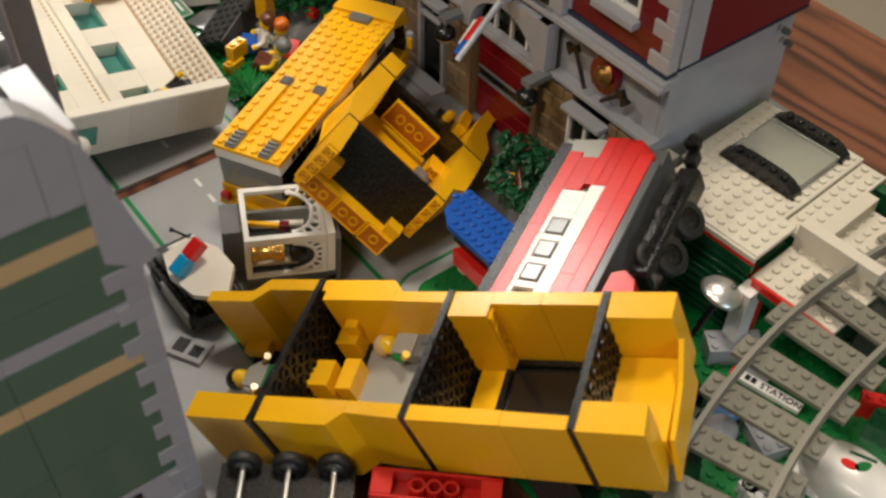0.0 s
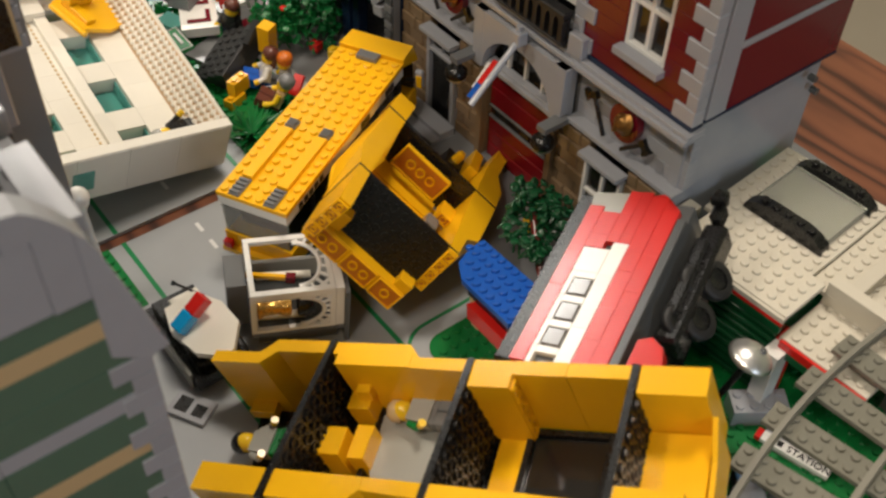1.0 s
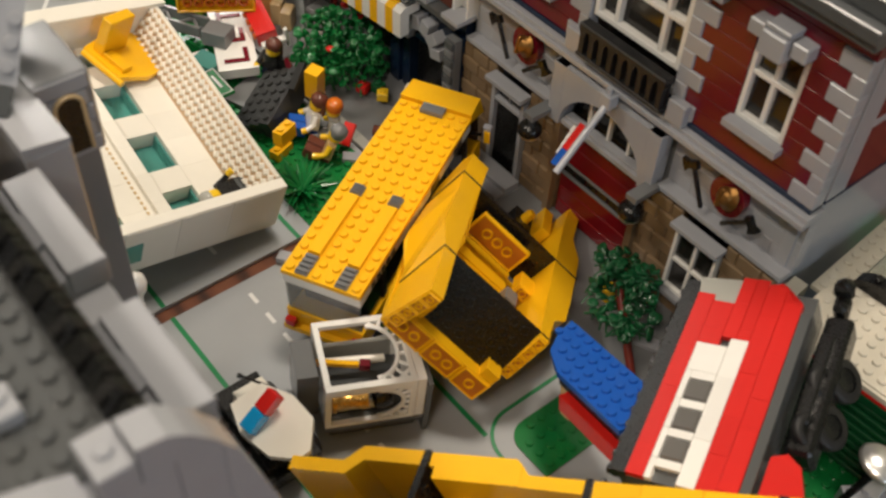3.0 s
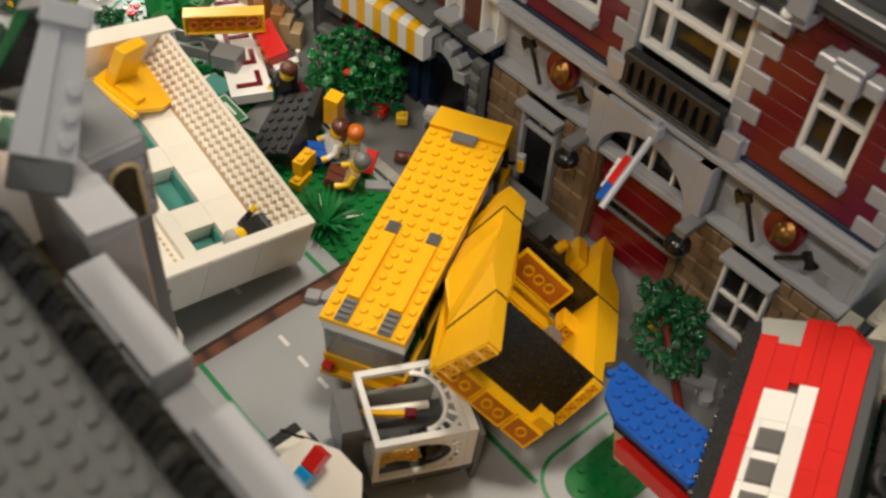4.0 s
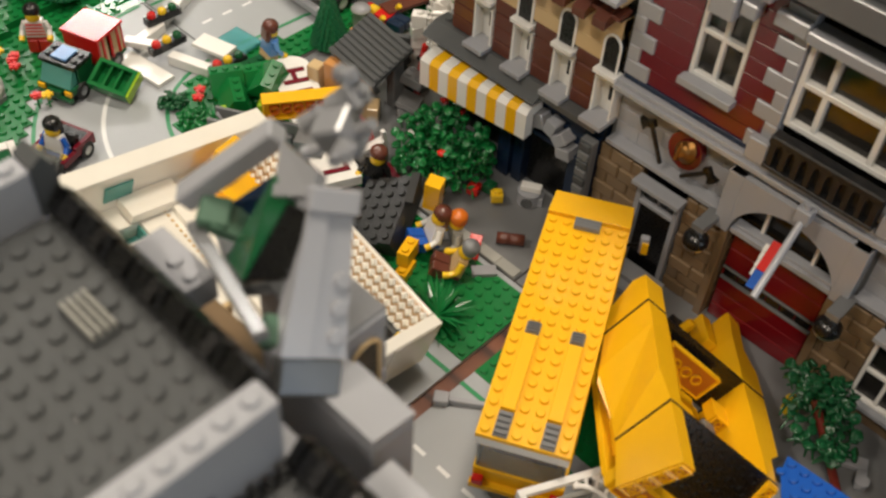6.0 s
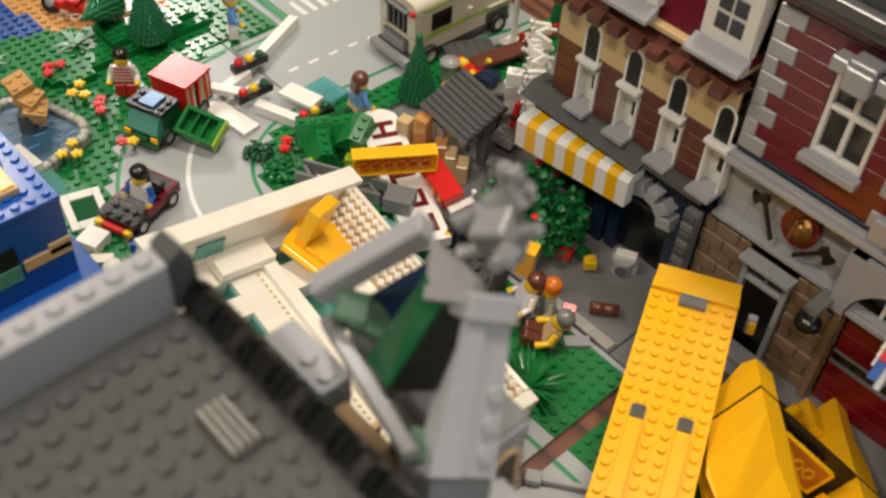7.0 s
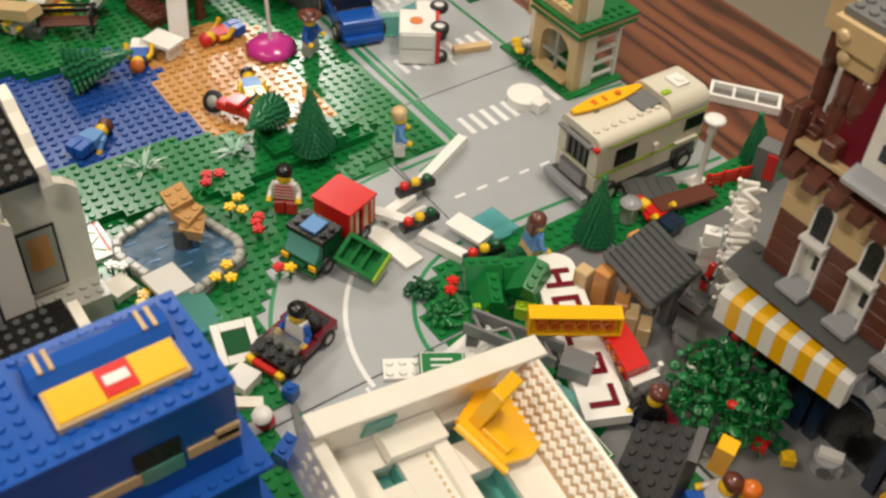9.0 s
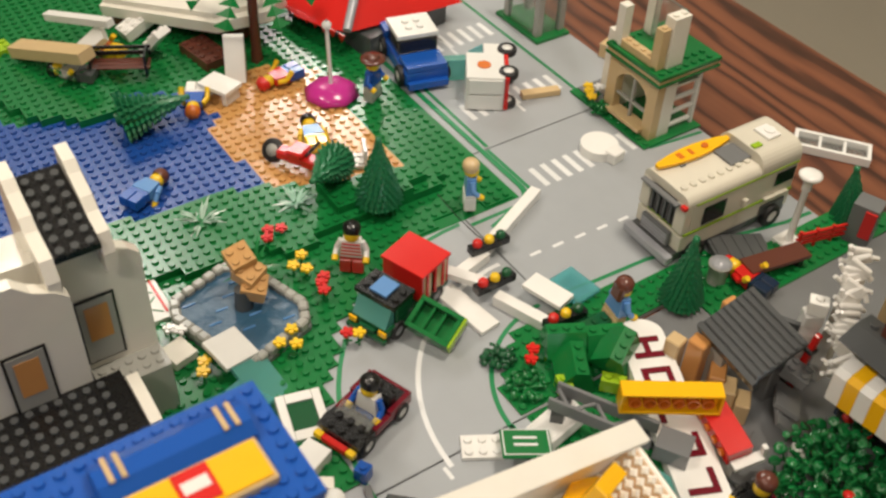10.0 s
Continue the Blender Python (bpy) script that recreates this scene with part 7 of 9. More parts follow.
for i in range(30):
    for j in range(32):
        x, y = -0.848 + (i + 0.5) * S, 0.240 + (j + 0.5) * S
        if (math.hypot(x + 0.768, y - 0.312) < 0.068 and x < -0.772 and y < 0.318) or (0.318 <= y < 0.47 and -0.834 + (y - 0.32) * 0.12 < x < -0.800):
            e = S / 2
            g.add([(x - e, y - e, 0.0), (x + e, y - e, 0.0), (x + e, y + e, 0.0), (x - e, y + e, 0.0), (x - e, y - e, 0.0012), (x + e, y - e, 0.0012), (x + e, y + e, 0.0012), (x - e, y + e, 0.0012)],
                  [(4, 5, 6, 7), (0, 1, 5, 4), (1, 2, 6, 5), (2, 3, 7, 6), (3, 0, 4, 7)]).stud(x, y, 0.0012, 10)
part("grass", g, GRN, INN)
part("grass", Geo().box(-0.806, -0.770, 0.40, 0.58, -0.003, 0.0018).studs(4, 22, 0.0017, -0.804, 0.402), GRN, INN)


# ---- plants ----
PINE = plastic("pine_green", (0.015, 0.165, 0.065), 0.30)


def pine(m, h=0.055, r=0.019, label="dark green moulded toy pine tree"):
    """A moulded conifer: stub trunk and tiers of pointed leaf blocks."""
    t = thing("pine_tree", m, label, "toy tree", "toy pine trees")
    part("trunk", Geo().tube(0.005, 0.004, 0.0, h * 0.18, 10), PINE, t)
    g = Geo()
    tiers = 12
    for k in range(tiers):
        f = k / tiers
        rr, z = r * (1 - f) ** 0.95 + 0.0012, h * (0.08 + 0.88 * f)
        n = max(6, round(20 * (1 - f)) + 2)
        for i in range(n):
            a = 2 * math.pi * (i + 0.5 * (k % 2)) / n
            c, s_ = math.cos(a), math.sin(a)
            w = 2.4 * rr / n
            g.add([(c * rr * 0.6 - s_ * w, s_ * rr * 0.6 + c * w, z + 0.0006), (c * rr * 0.6 + s_ * w, s_ * rr * 0.6 - c * w, z + 0.0006), (c * rr, s_ * rr, z - 0.0004), (c * rr * 0.5, s_ * rr * 0.5, z + h * 0.082), (c * rr * 0.96, s_ * rr * 0.96, z + 0.0020)],
                  [(0, 2, 4), (2, 1, 4), (0, 4, 3), (4, 1, 3), (1, 2, 0)])
        g.tube(rr * 0.84, rr * 0.66, z - 0.001, z + h * 0.078, 12, caps=False)
    g.lathe([(0.0024, h * 0.95), (0.0022, h), (0.0001, h * 1.01)], 8)
    part("crown", g, PINE, t)
    return t


def shrub(m, r, h, n, mat, label, name="shrub", seed=1, berries=None, flat_leaf=False):
    """Moulded leaves: many small lobes set round short stems."""
    rng = random.Random(seed)
    t = thing(name, m, label, "toy plant", "toy plants")
    g = Geo()
    for k in range(n):
        a, u, w = rng.uniform(0, 6.283), rng.random() ** 0.5, rng.random()
        x, y, z = r * u * math.cos(a), r * u * math.sin(a), h * (0.12 + 0.88 * w) * (1 - 0.45 * u * u)
        s_ = rng.uniform(0.0016, 0.0030)
        mm = Matrix.Translation((x, y, z)) @ pose(0, 0, 0, rng.uniform(-50, 50), rng.uniform(-50, 50), math.degrees(a))
        if flat_leaf:
            s_ *= 1.25
            leaf = Geo().lathe([(0.0001, 0.0), (s_ * 0.55, s_ * 0.15), (s_, s_ * 0.75), (s_ * 0.85, s_ * 1.0), (0.0001, s_ * 0.55)], 7).tube(0.0007, 0.0007, -0.006, 0.0, 5)
            g.join(leaf, mm)
            continue
        leaf = Geo().lathe([(0.0001, -s_ * 0.5), (s_ * 0.9, -s_ * 0.15), (s_, s_ * 0.2), (s_ * 0.5, s_ * 0.6), (0.0001, s_ * 0.7)], 7)
        g.join(leaf, mm)
    g.tube(0.0018, 0.0014, 0.0, h * 0.8, 8)
    for k in range(7):
        a = k * 0.9
        g.rod((0, 0, h * 0.15), (r * 0.8 * math.cos(a), r * 0.8 * math.sin(a), h * 0.5), 0.0011, 6)
    part("leaves", g, mat, t)
    if berries:
        for k in range(berries):
            a = rng.uniform(0, 6.283)
            part("flower", Geo().lathe([(0.0008, 0.0), (0.0030, 0.0015), (0.0034, 0.003), (0.0016, 0.0042), (0.0001, 0.0042)], 10), RED, t, "", pose(r * 0.7 * math.cos(a), r * 0.7 * math.sin(a), h * rng.uniform(0.5, 0.9), rng.uniform(-30, 30), 0, 0))
    return t


def flower(x, y, z, mat, h=0.010, tilt=0.0):
    t = thing("flower", pose(x, y, z, tilt, tilt * 0.5, (x * 9999) % 360), "small toy flower with studded petals on a green stem", "toy plant", "toy flowers")
    part("stem", Geo().tube(0.0009, 0.0009, 0.0, h, 6).box(-0.003, 0.003, -0.0008, 0.0008, h * 0.3, h * 0.38, 0.0002), GRN, t)
    g = Geo().tube(0.0020, 0.0020, h, h + 0.0024, 10)
    for k in range(5):
        a = 2 * math.pi * k / 5
        g.tube(0.0016, 0.0015, h, h + 0.0018, 8, 0.0028 * math.cos(a), 0.0028 * math.sin(a))
    part("petals", g, mat, t)
    return t


def frond(m, n, length, mat, label, seed=3, droop=0.5):
    """Spiky leaves spreading from one point."""
    rng = random.Random(seed)
    t = thing("spiky_plant", m, label, "toy plant", "toy plants")
    g = Geo()
    for k in range(n):
        a, el = 6.283 * k / n + rng.uniform(-0.2, 0.2), rng.uniform(0.15, 0.9)
        d = Vector((math.cos(a) * math.cos(el), math.sin(a) * math.cos(el), math.sin(el)))
        s_ = Vector((-math.sin(a), math.cos(a), 0)) * 0.0014
        L = length * rng.uniform(0.75, 1.1)
        p1, p2 = d * L * 0.5, d * L + Vector((0, 0, -droop * L * 0.3))
        up = Vector((0, 0, 0.0007))
        g.add([s_ * 0.4, -s_ * 0.4, p1 + s_, p1 - s_, p2, p1 + up], [(0, 1, 5), (0, 5, 2), (1, 3, 5), (2, 5, 4), (5, 3, 4), (0, 2, 3, 1), (2, 4, 3)])
    part("leaves", g, mat, t)
    return t


pine(pose(-0.973, 0.271, 0.008, 0, 0, 20), 0.057, 0.0168)
pine(pose(-1.012, 0.262, 0.024, 0, 70, -50), 0.052, 0.0150, "dark green moulded toy pine tree leaning on a green ridge")
pine(pose(-0.795, 0.390, 0.0, 0, 0, 10), 0.058, 0.0145)
pine(pose(-1.146, 0.150, 0.016, 0, 82, 80), 0.056, 0.0190, "dark green moulded toy pine tree fallen into the pond")
pine(pose(-0.794, 0.552, 0.0, 0, -8, 40), 0.046, 0.0120, "green moulded toy pine behind the hotel")
shrub(pose(-0.640, 0.356, 0.0), 0.034, 0.052, 300, GRN, "bushy green toy shrub with red flowers under the awning", "flower_shrub", 4, 3, True)
shrub(pose(-0.3433, 0.3451, 0.0230, -10, 12, 0), 0.022, 0.009, 90, DGN, "dark green toy palm leaves beside the fire station", "shrub", 8, None, True)
shrub(pose(-0.3536, 0.3566, 0.0330, -14, 8, 0), 0.021, 0.008, 80, DGN, "dark green toy palm leaves beside the fire station", "shrub", 9, None, True)
palm = thing("palm_tree", pose(-0.3137, 0.3295, 0.0030), "reddish brown glossy toy palm trunk leaning behind the kiosk", "toy tree")
part("trunk", Geo().rod((0, 0, 0), (-0.0391, 0.0204, 0.0330), 0.0026, 12), plastic("reddish_trunk", (0.16, 0.025, 0.018), 0.14), palm)
GB = thing("grey_bracket", pose(-0.3230, 0.3560, 0.0008, 0, 0, 25), "grey toy bracket piece lying beside the red bus", "toy part")
part("plate", Geo().box(-0.010, 0.010, -0.004, 0.004, 0.0, 0.0032), LGR, GB)
part("arm", Geo().box(0.004, 0.010, -0.016, -0.0042, 0.0, 0.0032), LGR, GB)
part("ring", Geo().tube(0.0040, 0.0040, 0.0033, 0.0060, 12, 0.007, -0.013), LGR, GB)
YH = thing("yellow_round_brick", pose(-0.3650, 0.3620, 0.0006), "yellow round toy brick standing before the garage door", "toy brick")
part("body", Geo().tube(0.0048, 0.0048, 0.0, 0.0096, 16).stud(0.0, 0.0, 0.0095), YLW, YH)
frond(pose(-1.020, 0.160, 0.006), 16, 0.022, plastic("pale_mint", (0.45, 0.62, 0.52)), "pale mint spiky toy plant on the bank", 5)
frond(pose(-1.002, 0.222, 0.008), 14, 0.018, plastic("pale_mint_b", (0.35, 0.58, 0.46)), "pale mint spiky toy plant on the bank", 6)
frond(pose(-0.952, 0.166, 0.014), 12, 0.026, GRN, "green toy fern by the fountain", 7)
frond(pose(-0.552, 0.264, 0.0), 70, 0.028, GRN, "bright green grassy toy plant beside the toppled house", 11, 0.3)
frond(pose(-1.222, 0.142, 0.009), 12, 0.024, GRN, "green toy fern on the island", 12)
for x, y in ((-0.945, 0.190), (-0.938, 0.196), (-0.951, 0.199), (-0.890, 0.152), (-0.884, 0.160), (-0.896, 0.163), (-0.893, 0.104), (-0.900, 0.108), (-0.872, 0.196)):
    flower(x, y, 0.0016, YLW)
for x, y in ((-0.977, 0.188), (-0.984, 0.192), (-0.981, 0.200), (-0.922, 0.198), (-0.915, 0.196), (-0.926, 0.202), (-0.876, 0.190), (-0.800, 0.272), (-0.806, 0.278)):
    flower(x, y, 0.0016, RED)
for x, y in ((-0.934, 0.101), (-0.930, 0.106), (-1.00, 0.492), (-0.994, 0.498)):
    flower(x, y, 0.002, CLW)
shrub(pose(-0.818, 0.262, 0.0), 0.010, 0.010, 40, DGN, "small green toy plant with pale tips on the road edge", "shrub", 21)
shrub(pose(-0.790, 0.262, 0.0012), 0.012, 0.008, 40, GRN, "low green toy plant on the lawn corner", "shrub", 22)

# ---- fountain ----
FO = thing("fountain", pose(-0.930, 0.146, 0.0, 0, 0, 18), "grey stone-rimmed toy fountain with blue water and tan rock", "toy fountain")
oct_ = [(-0.040, -0.024), (-0.026, -0.034), (0.026, -0.034), (0.040, -0.024), (0.040, 0.020), (0.026, 0.032), (-0.026, 0.032), (-0.040, 0.020)]
part("basin", Geo().prism(oct_, 0.0, 0.0050, "z"), MGR, FO)
wtr = plastic("fountain_water", (0.028, 0.085, 0.15), 0.30)
rip = wtr.node_tree.nodes["Bump"].inputs
rip["Strength"].default_value, rip["Distance"].default_value = 0.9, 0.004
part("water", Geo().prism([(p[0] * 0.86, p[1] * 0.86) for p in oct_], 0.0051, 0.0070, "z"), wtr, FO)
for k in range(8):
    a, b = Vector(oct_[k]), Vector(oct_[(k + 1) % 8])
    n = max(1, round((b - a).length / 0.008))
    ang = math.degrees(math.atan2(b.y - a.y, b.x - a.x))
    for i in range(n):
        p = a + (b - a) * (i + 0.5) / n
        part("rim_stone", Geo().box(-0.0039, 0.0039, -0.0010, 0.0055, 0.0, 0.0110, 0.0013), OGR, FO, "", pose(p.x * 0.97, p.y * 0.97, 0.0, 0, 0, ang))
for k in range(0, 28, 3):
    part("ripple", Geo().box(-0.004, 0.004, -0.0006, 0.0006, 0.0070, 0.0078, 0.0003), MBL, FO, "", pose(-0.028 + 0.008 * (k % 7) + 0.002 * (k // 7), -0.018 + 0.011 * (k // 7), 0.0, 0, 0, 70))
ROK = plastic("medium_tan", (0.58, 0.33, 0.13))
for k, (x, y, z, rz) in enumerate(((-0.012, 0.004, 0.024, 10), (-0.002, 0.000, 0.016, 40), (-0.022, 0.008, 0.032, -15))):
    piece(FO, "rock_brick", x / S, y / S, z / PL, 2, 2, 3, ROK, True, pose(0, 0, 0, 10, 14, rz))
part("spout", Geo().tube(0.006, 0.005, 0.007, 0.022, 12, -0.002, 0.004), DGR, FO)

# ---- figures in the park and on the road ----
minifig(pose(-0.944, 0.328, 0.0032, 0, 0, 150), MBL, CLW, TAN, "toy figure in a blue shirt and white trousers on grass")
minifig(pose(-0.930, 0.225, 0.0032, 0, 0, 50), CLW, RED, BLK, "toy figure in a red striped white shirt and black hat", stripes=True)
minifig(pose(-1.090, 0.337, 0.0032, 0, 0, 120), BLU, OGR, BRN, "toy figure in blue with a brown brimmed hat", hat="brim")
minifig(pose(-0.800, 0.335, 0.006, 8, 0, 170), MBL, TAN, BRN, "toy figure in blue with brown hair beside the sign", hat="long")
minifig(pose(-0.6575, 0.3085, 0.0, 0, 6, 20), BLK, NVY, BRN, "toy figure in black with brown hair in the rubble", hat="long")
minifig(WBM @ pose(0.0215, 0.0050, -0.0190, -90, 0, 2), BLK, DGR, OGR, "toy figure in black with grey hat lying in the house")

# ---- umbrella, bench, motorbike, palm and stranded boat ----
UM = thing("beach_umbrella", pose(-1.112, 0.312, 0.003), "magenta toy parasol on a white pole lying upturned", "toy parasol")
part("pole", Geo().rod((0, 0, 0.004), (-0.004, 0.0, 0.060), 0.0016, 10).lathe([(0.0035, 0.058), (0.0040, 0.061), (0.0015, 0.064)], 10, -0.004, 0), CLW, UM)
part("canopy", Geo().lathe([(0.0001, 0.010), (0.010, 0.0095), (0.018, 0.006), (0.0225, 0.0015), (0.0218, 0.0008), (0.017, 0.005), (0.0001, 0.0085)], 8), PNK, UM)
BN = thing("bench", pose(-1.215, 0.180, 0.008, 0, 0, 62), "reddish brown slatted toy bench on grass", "toy bench")
for k in range(3):
    part("slat", Geo().box(-0.024, 0.024, -0.008 + 0.0052 * k, -0.0036 + 0.0052 * k, 0.0080, 0.0096), BRN, BN)
part("backrest", Geo().box(-0.024, 0.024, 0.0085, 0.0100, 0.0110, 0.0150).box(-0.024, 0.024, 0.0085, 0.0100, 0.0165, 0.0195), BLK, BN)
for x in (-0.022, 0.020):
    part("leg", Geo().box(x, x + 0.002, -0.008, 0.0100, 0.0, 0.0198), BLK, BN)
MB = thing("motorbike", pose(-1.042, 0.245, 0.004, 0, 0, 30) @ Matrix.Scale(1.3, 4), "red toy motorbike lying by white beach plate", "toy motorbike")
part("body", Geo().box(-0.012, 0.014, -0.004, 0.004, 0.004, 0.010, 0.001).box(-0.004, 0.006, -0.006, 0.006, 0.010, 0.014, 0.001), RED, MB)
for x in (-0.016, 0.020):
    wheel(MB, Matrix.Translation((x, 0, 0.006)) @ pose(0, 0, 0, 0, 35, 90), 0.0068, 0.003, OGR)
part("handlebar", Geo().rod((0.010, -0.007, 0.016), (0.010, 0.007, 0.016), 0.0009), BLK, MB)
BP = thing("beach_lounger", pose(-1.031, 0.272, 0.003, 0, 0, 66), "white toy plate lounger on sand", "toy furniture")
piece(BP, "seat", -2.5, -1, 0, 5, 2, 1, CLW)
part("backrest", Geo().box(0.018, 0.0205, -0.008, 0.008, 0.0033, 0.016), CLW, BP)
TBL = thing("white_table", pose(-1.152, 0.236, 0.003, 0, 0, 25), "white toy table and ramp on the beach", "toy furniture")
part("tabletop", Geo().box(-0.014, 0.014, -0.010, 0.010, 0.010, 0.0135), CLW, TBL)
part("leg", Geo().box(-0.012, -0.008, -0.008, 0.008, 0.0, 0.0098).box(0.008, 0.012, -0.008, 0.008, 0.0, 0.0098), CLW, TBL)
RMP = thing("white_ramp", pose(-1.178, 0.262, 0.004, 0, 0, -28), "white toy wedge ramp leaning against a post", "toy part")
part("ramp", Geo().prism([(0.0, 0.0), (0.0, 0.034), (0.005, 0.034), (0.018, 0.0)], -0.008, 0.008), CLW, RMP)
PM = thing("palm_tree", pose(-1.186, 0.284, 0.0), "brown toy palm trunk with green leaves above the beach", "toy tree")
part("trunk", Geo().lathe([(0.0052, 0.0), (0.0042, 0.02), (0.0045, 0.021), (0.0038, 0.045), (0.0042, 0.046), (0.0036, 0.085), (0.0001, 0.086)], 12), BRN, PM)
g = Geo()
for k in range(7):
    a = k * 0.9
    c, s_ = math.cos(a), math.sin(a)
    for q in range(7):
        d0 = 0.006 + q * 0.006
        for sgn in (-1, 1):
            g.add([(c * d0, s_ * d0, 0.086 - 0.0006 * q * q), (c * (d0 + 0.006), s_ * (d0 + 0.006), 0.086 - 0.0006 * (q + 1) ** 2), (c * (d0 + 0.008) - sgn * s_ * 0.009, s_ * (d0 + 0.008) + sgn * c * 0.009, 0.082 - 0.0006 * q * q), (c * d0, s_ * d0, 0.084 - 0.0006 * q * q)], [(0, 1, 2), (3, 2, 1), (0, 2, 3)])
part("leaves", g, GRN, PM)
BO = thing("stranded_boat", pose(-1.262, 0.265, 0.022, 6, -6, 38), "aged white toy boat hull stranded on rubble", "toy boat")
part("hull", Geo().prism([(-0.072, -0.030), (0.040, -0.036), (0.078, -0.012), (0.080, 0.014), (0.036, 0.036), (-0.072, 0.030)], 0.0, 0.010, "z"), WHT, BO)
part("deck", Geo().prism([(-0.070, -0.026), (0.036, -0.030), (0.068, -0.010), (0.068, 0.010), (0.034, 0.030), (-0.070, 0.026)], 0.0102, 0.0150, "z"), WHT, BO)
part("keel", Geo().box(-0.070, 0.050, -0.012, 0.012, -0.020, -0.0002), BRN, BO)
part("rail", Geo().box(-0.060, 0.020, 0.026, 0.030, 0.0152, 0.024), RED, BO)
for k, (x, y, z, rx, ry, rz, nx, ny, hp, mat, st) in enumerate(((-1.272, 0.112, 0.012, 0, -14, 28, 10, 2, 3, TAN, False), (-1.300, 0.150, 0.020, 0, -12, 28, 9, 1, 2, CLW, False), (-1.300, 0.100, 0.0, 0, 0, 10, 2, 2, 4, LIM, True), (-1.250, 0.160, 0.002, 20, -40, 70, 4, 2, 2, CLW, False), (-1.235, 0.205, 0.002, 0, -50, 30, 4, 2, 2, CLW, True), (-1.262, 0.205, 0.002, 0, -20, 100, 5, 2, 3, CLW, True), (-1.300, 0.200, 0.0, 0, 0, 40, 4, 3, 6, BRN, True), (-1.230, 0.235, 0.0, 0, 0, 10, 5, 3, 3, BRN, True), (-1.330, 0.260, 0.0, 0, 0, 10, 8, 6, 6, DGR, True))):
    b = thing("wreck_piece", pose(x, y, z, rx, ry, rz), "loose toy brick or beam in the shore rubble", "toy brick", "bricks on the shore")
    piece(b, "brick_body", 0, 0, 0, nx, ny, hp, mat, st)

# red tent, blue car, ambulance
TE = thing("red_tent", pose(-1.200, 0.395, 0.0, 0, 0, 12), "bright red toy tent cloth with grey stripe", "toy tent")
part("cloth", Geo().add([(-0.06, -0.055, 0.020), (0.036, -0.052, 0.024), (0.060, 0.060, 0.020), (-0.06, 0.07, 0.02), (0.0, 0.0, 0.062), (-0.02, -0.06, 0.018), (0.01, -0.058, 0.021)], [(0, 5, 4), (5, 6, 4), (6, 1, 4), (1, 2, 4), (2, 3, 4), (3, 0, 4), (0, 3, 2, 1, 6, 5)]), RED, TE)
part("stripe", Geo().rod((0.036, -0.053, 0.0265), (0.002, -0.002, 0.064), 0.0040, 6), LGR, TE)
part("pole", Geo().box(-0.004, 0.004, -0.004, 0.004, 0.0, 0.05).box(-0.05, 0.05, -0.04, 0.05, 0.0, 0.0195), DGR, TE)
for k in range(9):
    part("fringe", Geo().prism([(-0.004, 0.0), (0.004, 0.0), (0.0, -0.007)], -0.0008, 0.0008), RED, TE, "", pose(-0.055 + 0.011 * k, -0.0560, 0.0195 + 0.0004 * k))
BC = thing("blue_car", pose(-1.118, 0.392, 0.0, 0, 0, -14) @ Matrix.Scale(1.2, 4), "bright blue toy car with white roof", "toy car")
part("body", Geo().box(-0.030, 0.030, -0.015, 0.015, 0.004, 0.014, 0.0006).box(0.012, 0.030, -0.014, 0.014, 0.0142, 0.018).box(-0.030, -0.016, -0.015, 0.015, 0.0142, 0.020), BLU, BC)
part("cabin", Geo().box(-0.0155, 0.0115, -0.013, 0.013, 0.0142, 0.027), SMK, BC)
part("roof", Geo().box(-0.016, 0.010, -0.0145, 0.0145, 0.0272, 0.0304).studs(2, 2, 0.0303, -0.011, -0.008), CLW, BC, "white roof plate")
part("bumper", Geo().box(0.0302, 0.034, -0.014, 0.014, 0.003, 0.008), BLU, BC)
for x in (-0.018, 0.020):
    for y in (-0.0155, 0.0155):
        wheel(BC, Matrix.Translation((x, y, 0.0072)) @ pose(0, 0, 0, 0, 0, 90), 0.0072, 0.005, CLW)
AM = thing("ambulance", pose(-1.0437, 0.4363, 0.0152, -90, 0, 146), "white toy ambulance lying on its side on the road", "toy vehicle")
part("box_body", Geo().box(-0.024, 0.012, -0.0150, 0.0150, 0.006, 0.036, 0.0006), CLW, AM)
part("cab", Geo().box(0.0122, 0.028, -0.0140, 0.0140, 0.006, 0.022, 0.0006), CLW, AM)
part("windscreen", Geo().prism([(0.0122, 0.0222), (0.0122, 0.034), (0.017, 0.034), (0.028, 0.0222)], -0.013, 0.013), TRN, AM, "light blue windscreen")
part("red_base", Geo().box(-0.024, 0.028, -0.0145, 0.0145, 0.0025, 0.0058), RED, AM)
part("emblem", Geo().tube(0.0055, 0.0055, 0.0, 0.0004, 18), ORG, AM, "orange round emblem", pose(-0.006, -0.0152, 0.022, 90))
for x in (-0.014, 0.019):
    for y in (-0.0135, 0.0135):
        wheel(AM, Matrix.Translation((x, y, 0.0030)) @ pose(0, 0, 0, 0, 0, 90), 0.0078, 0.006, CLW)
part("door_edge", Geo().box(-0.0258, -0.0242, -0.0135, -0.0008, 0.008, 0.034).box(-0.0258, -0.0242, 0.0008, 0.0135, 0.008, 0.034), CLW, AM)
for x, y, rz, nx, ny, hp, mat, lab in ((-1.030, 0.440, 72, 4, 1, 1.6, TAN, "tan toy beam lying on the road"), (-1.086, 0.398, 66, 3, 1, 6, TRG, "teal clear toy brick standing by the ambulance")):
    piece(thing("loose_brick", pose(x, y, 0.0004, 0, 0, rz), lab, "toy brick"), "brick_body", 0, 0, 0, nx, ny, hp, mat, False)
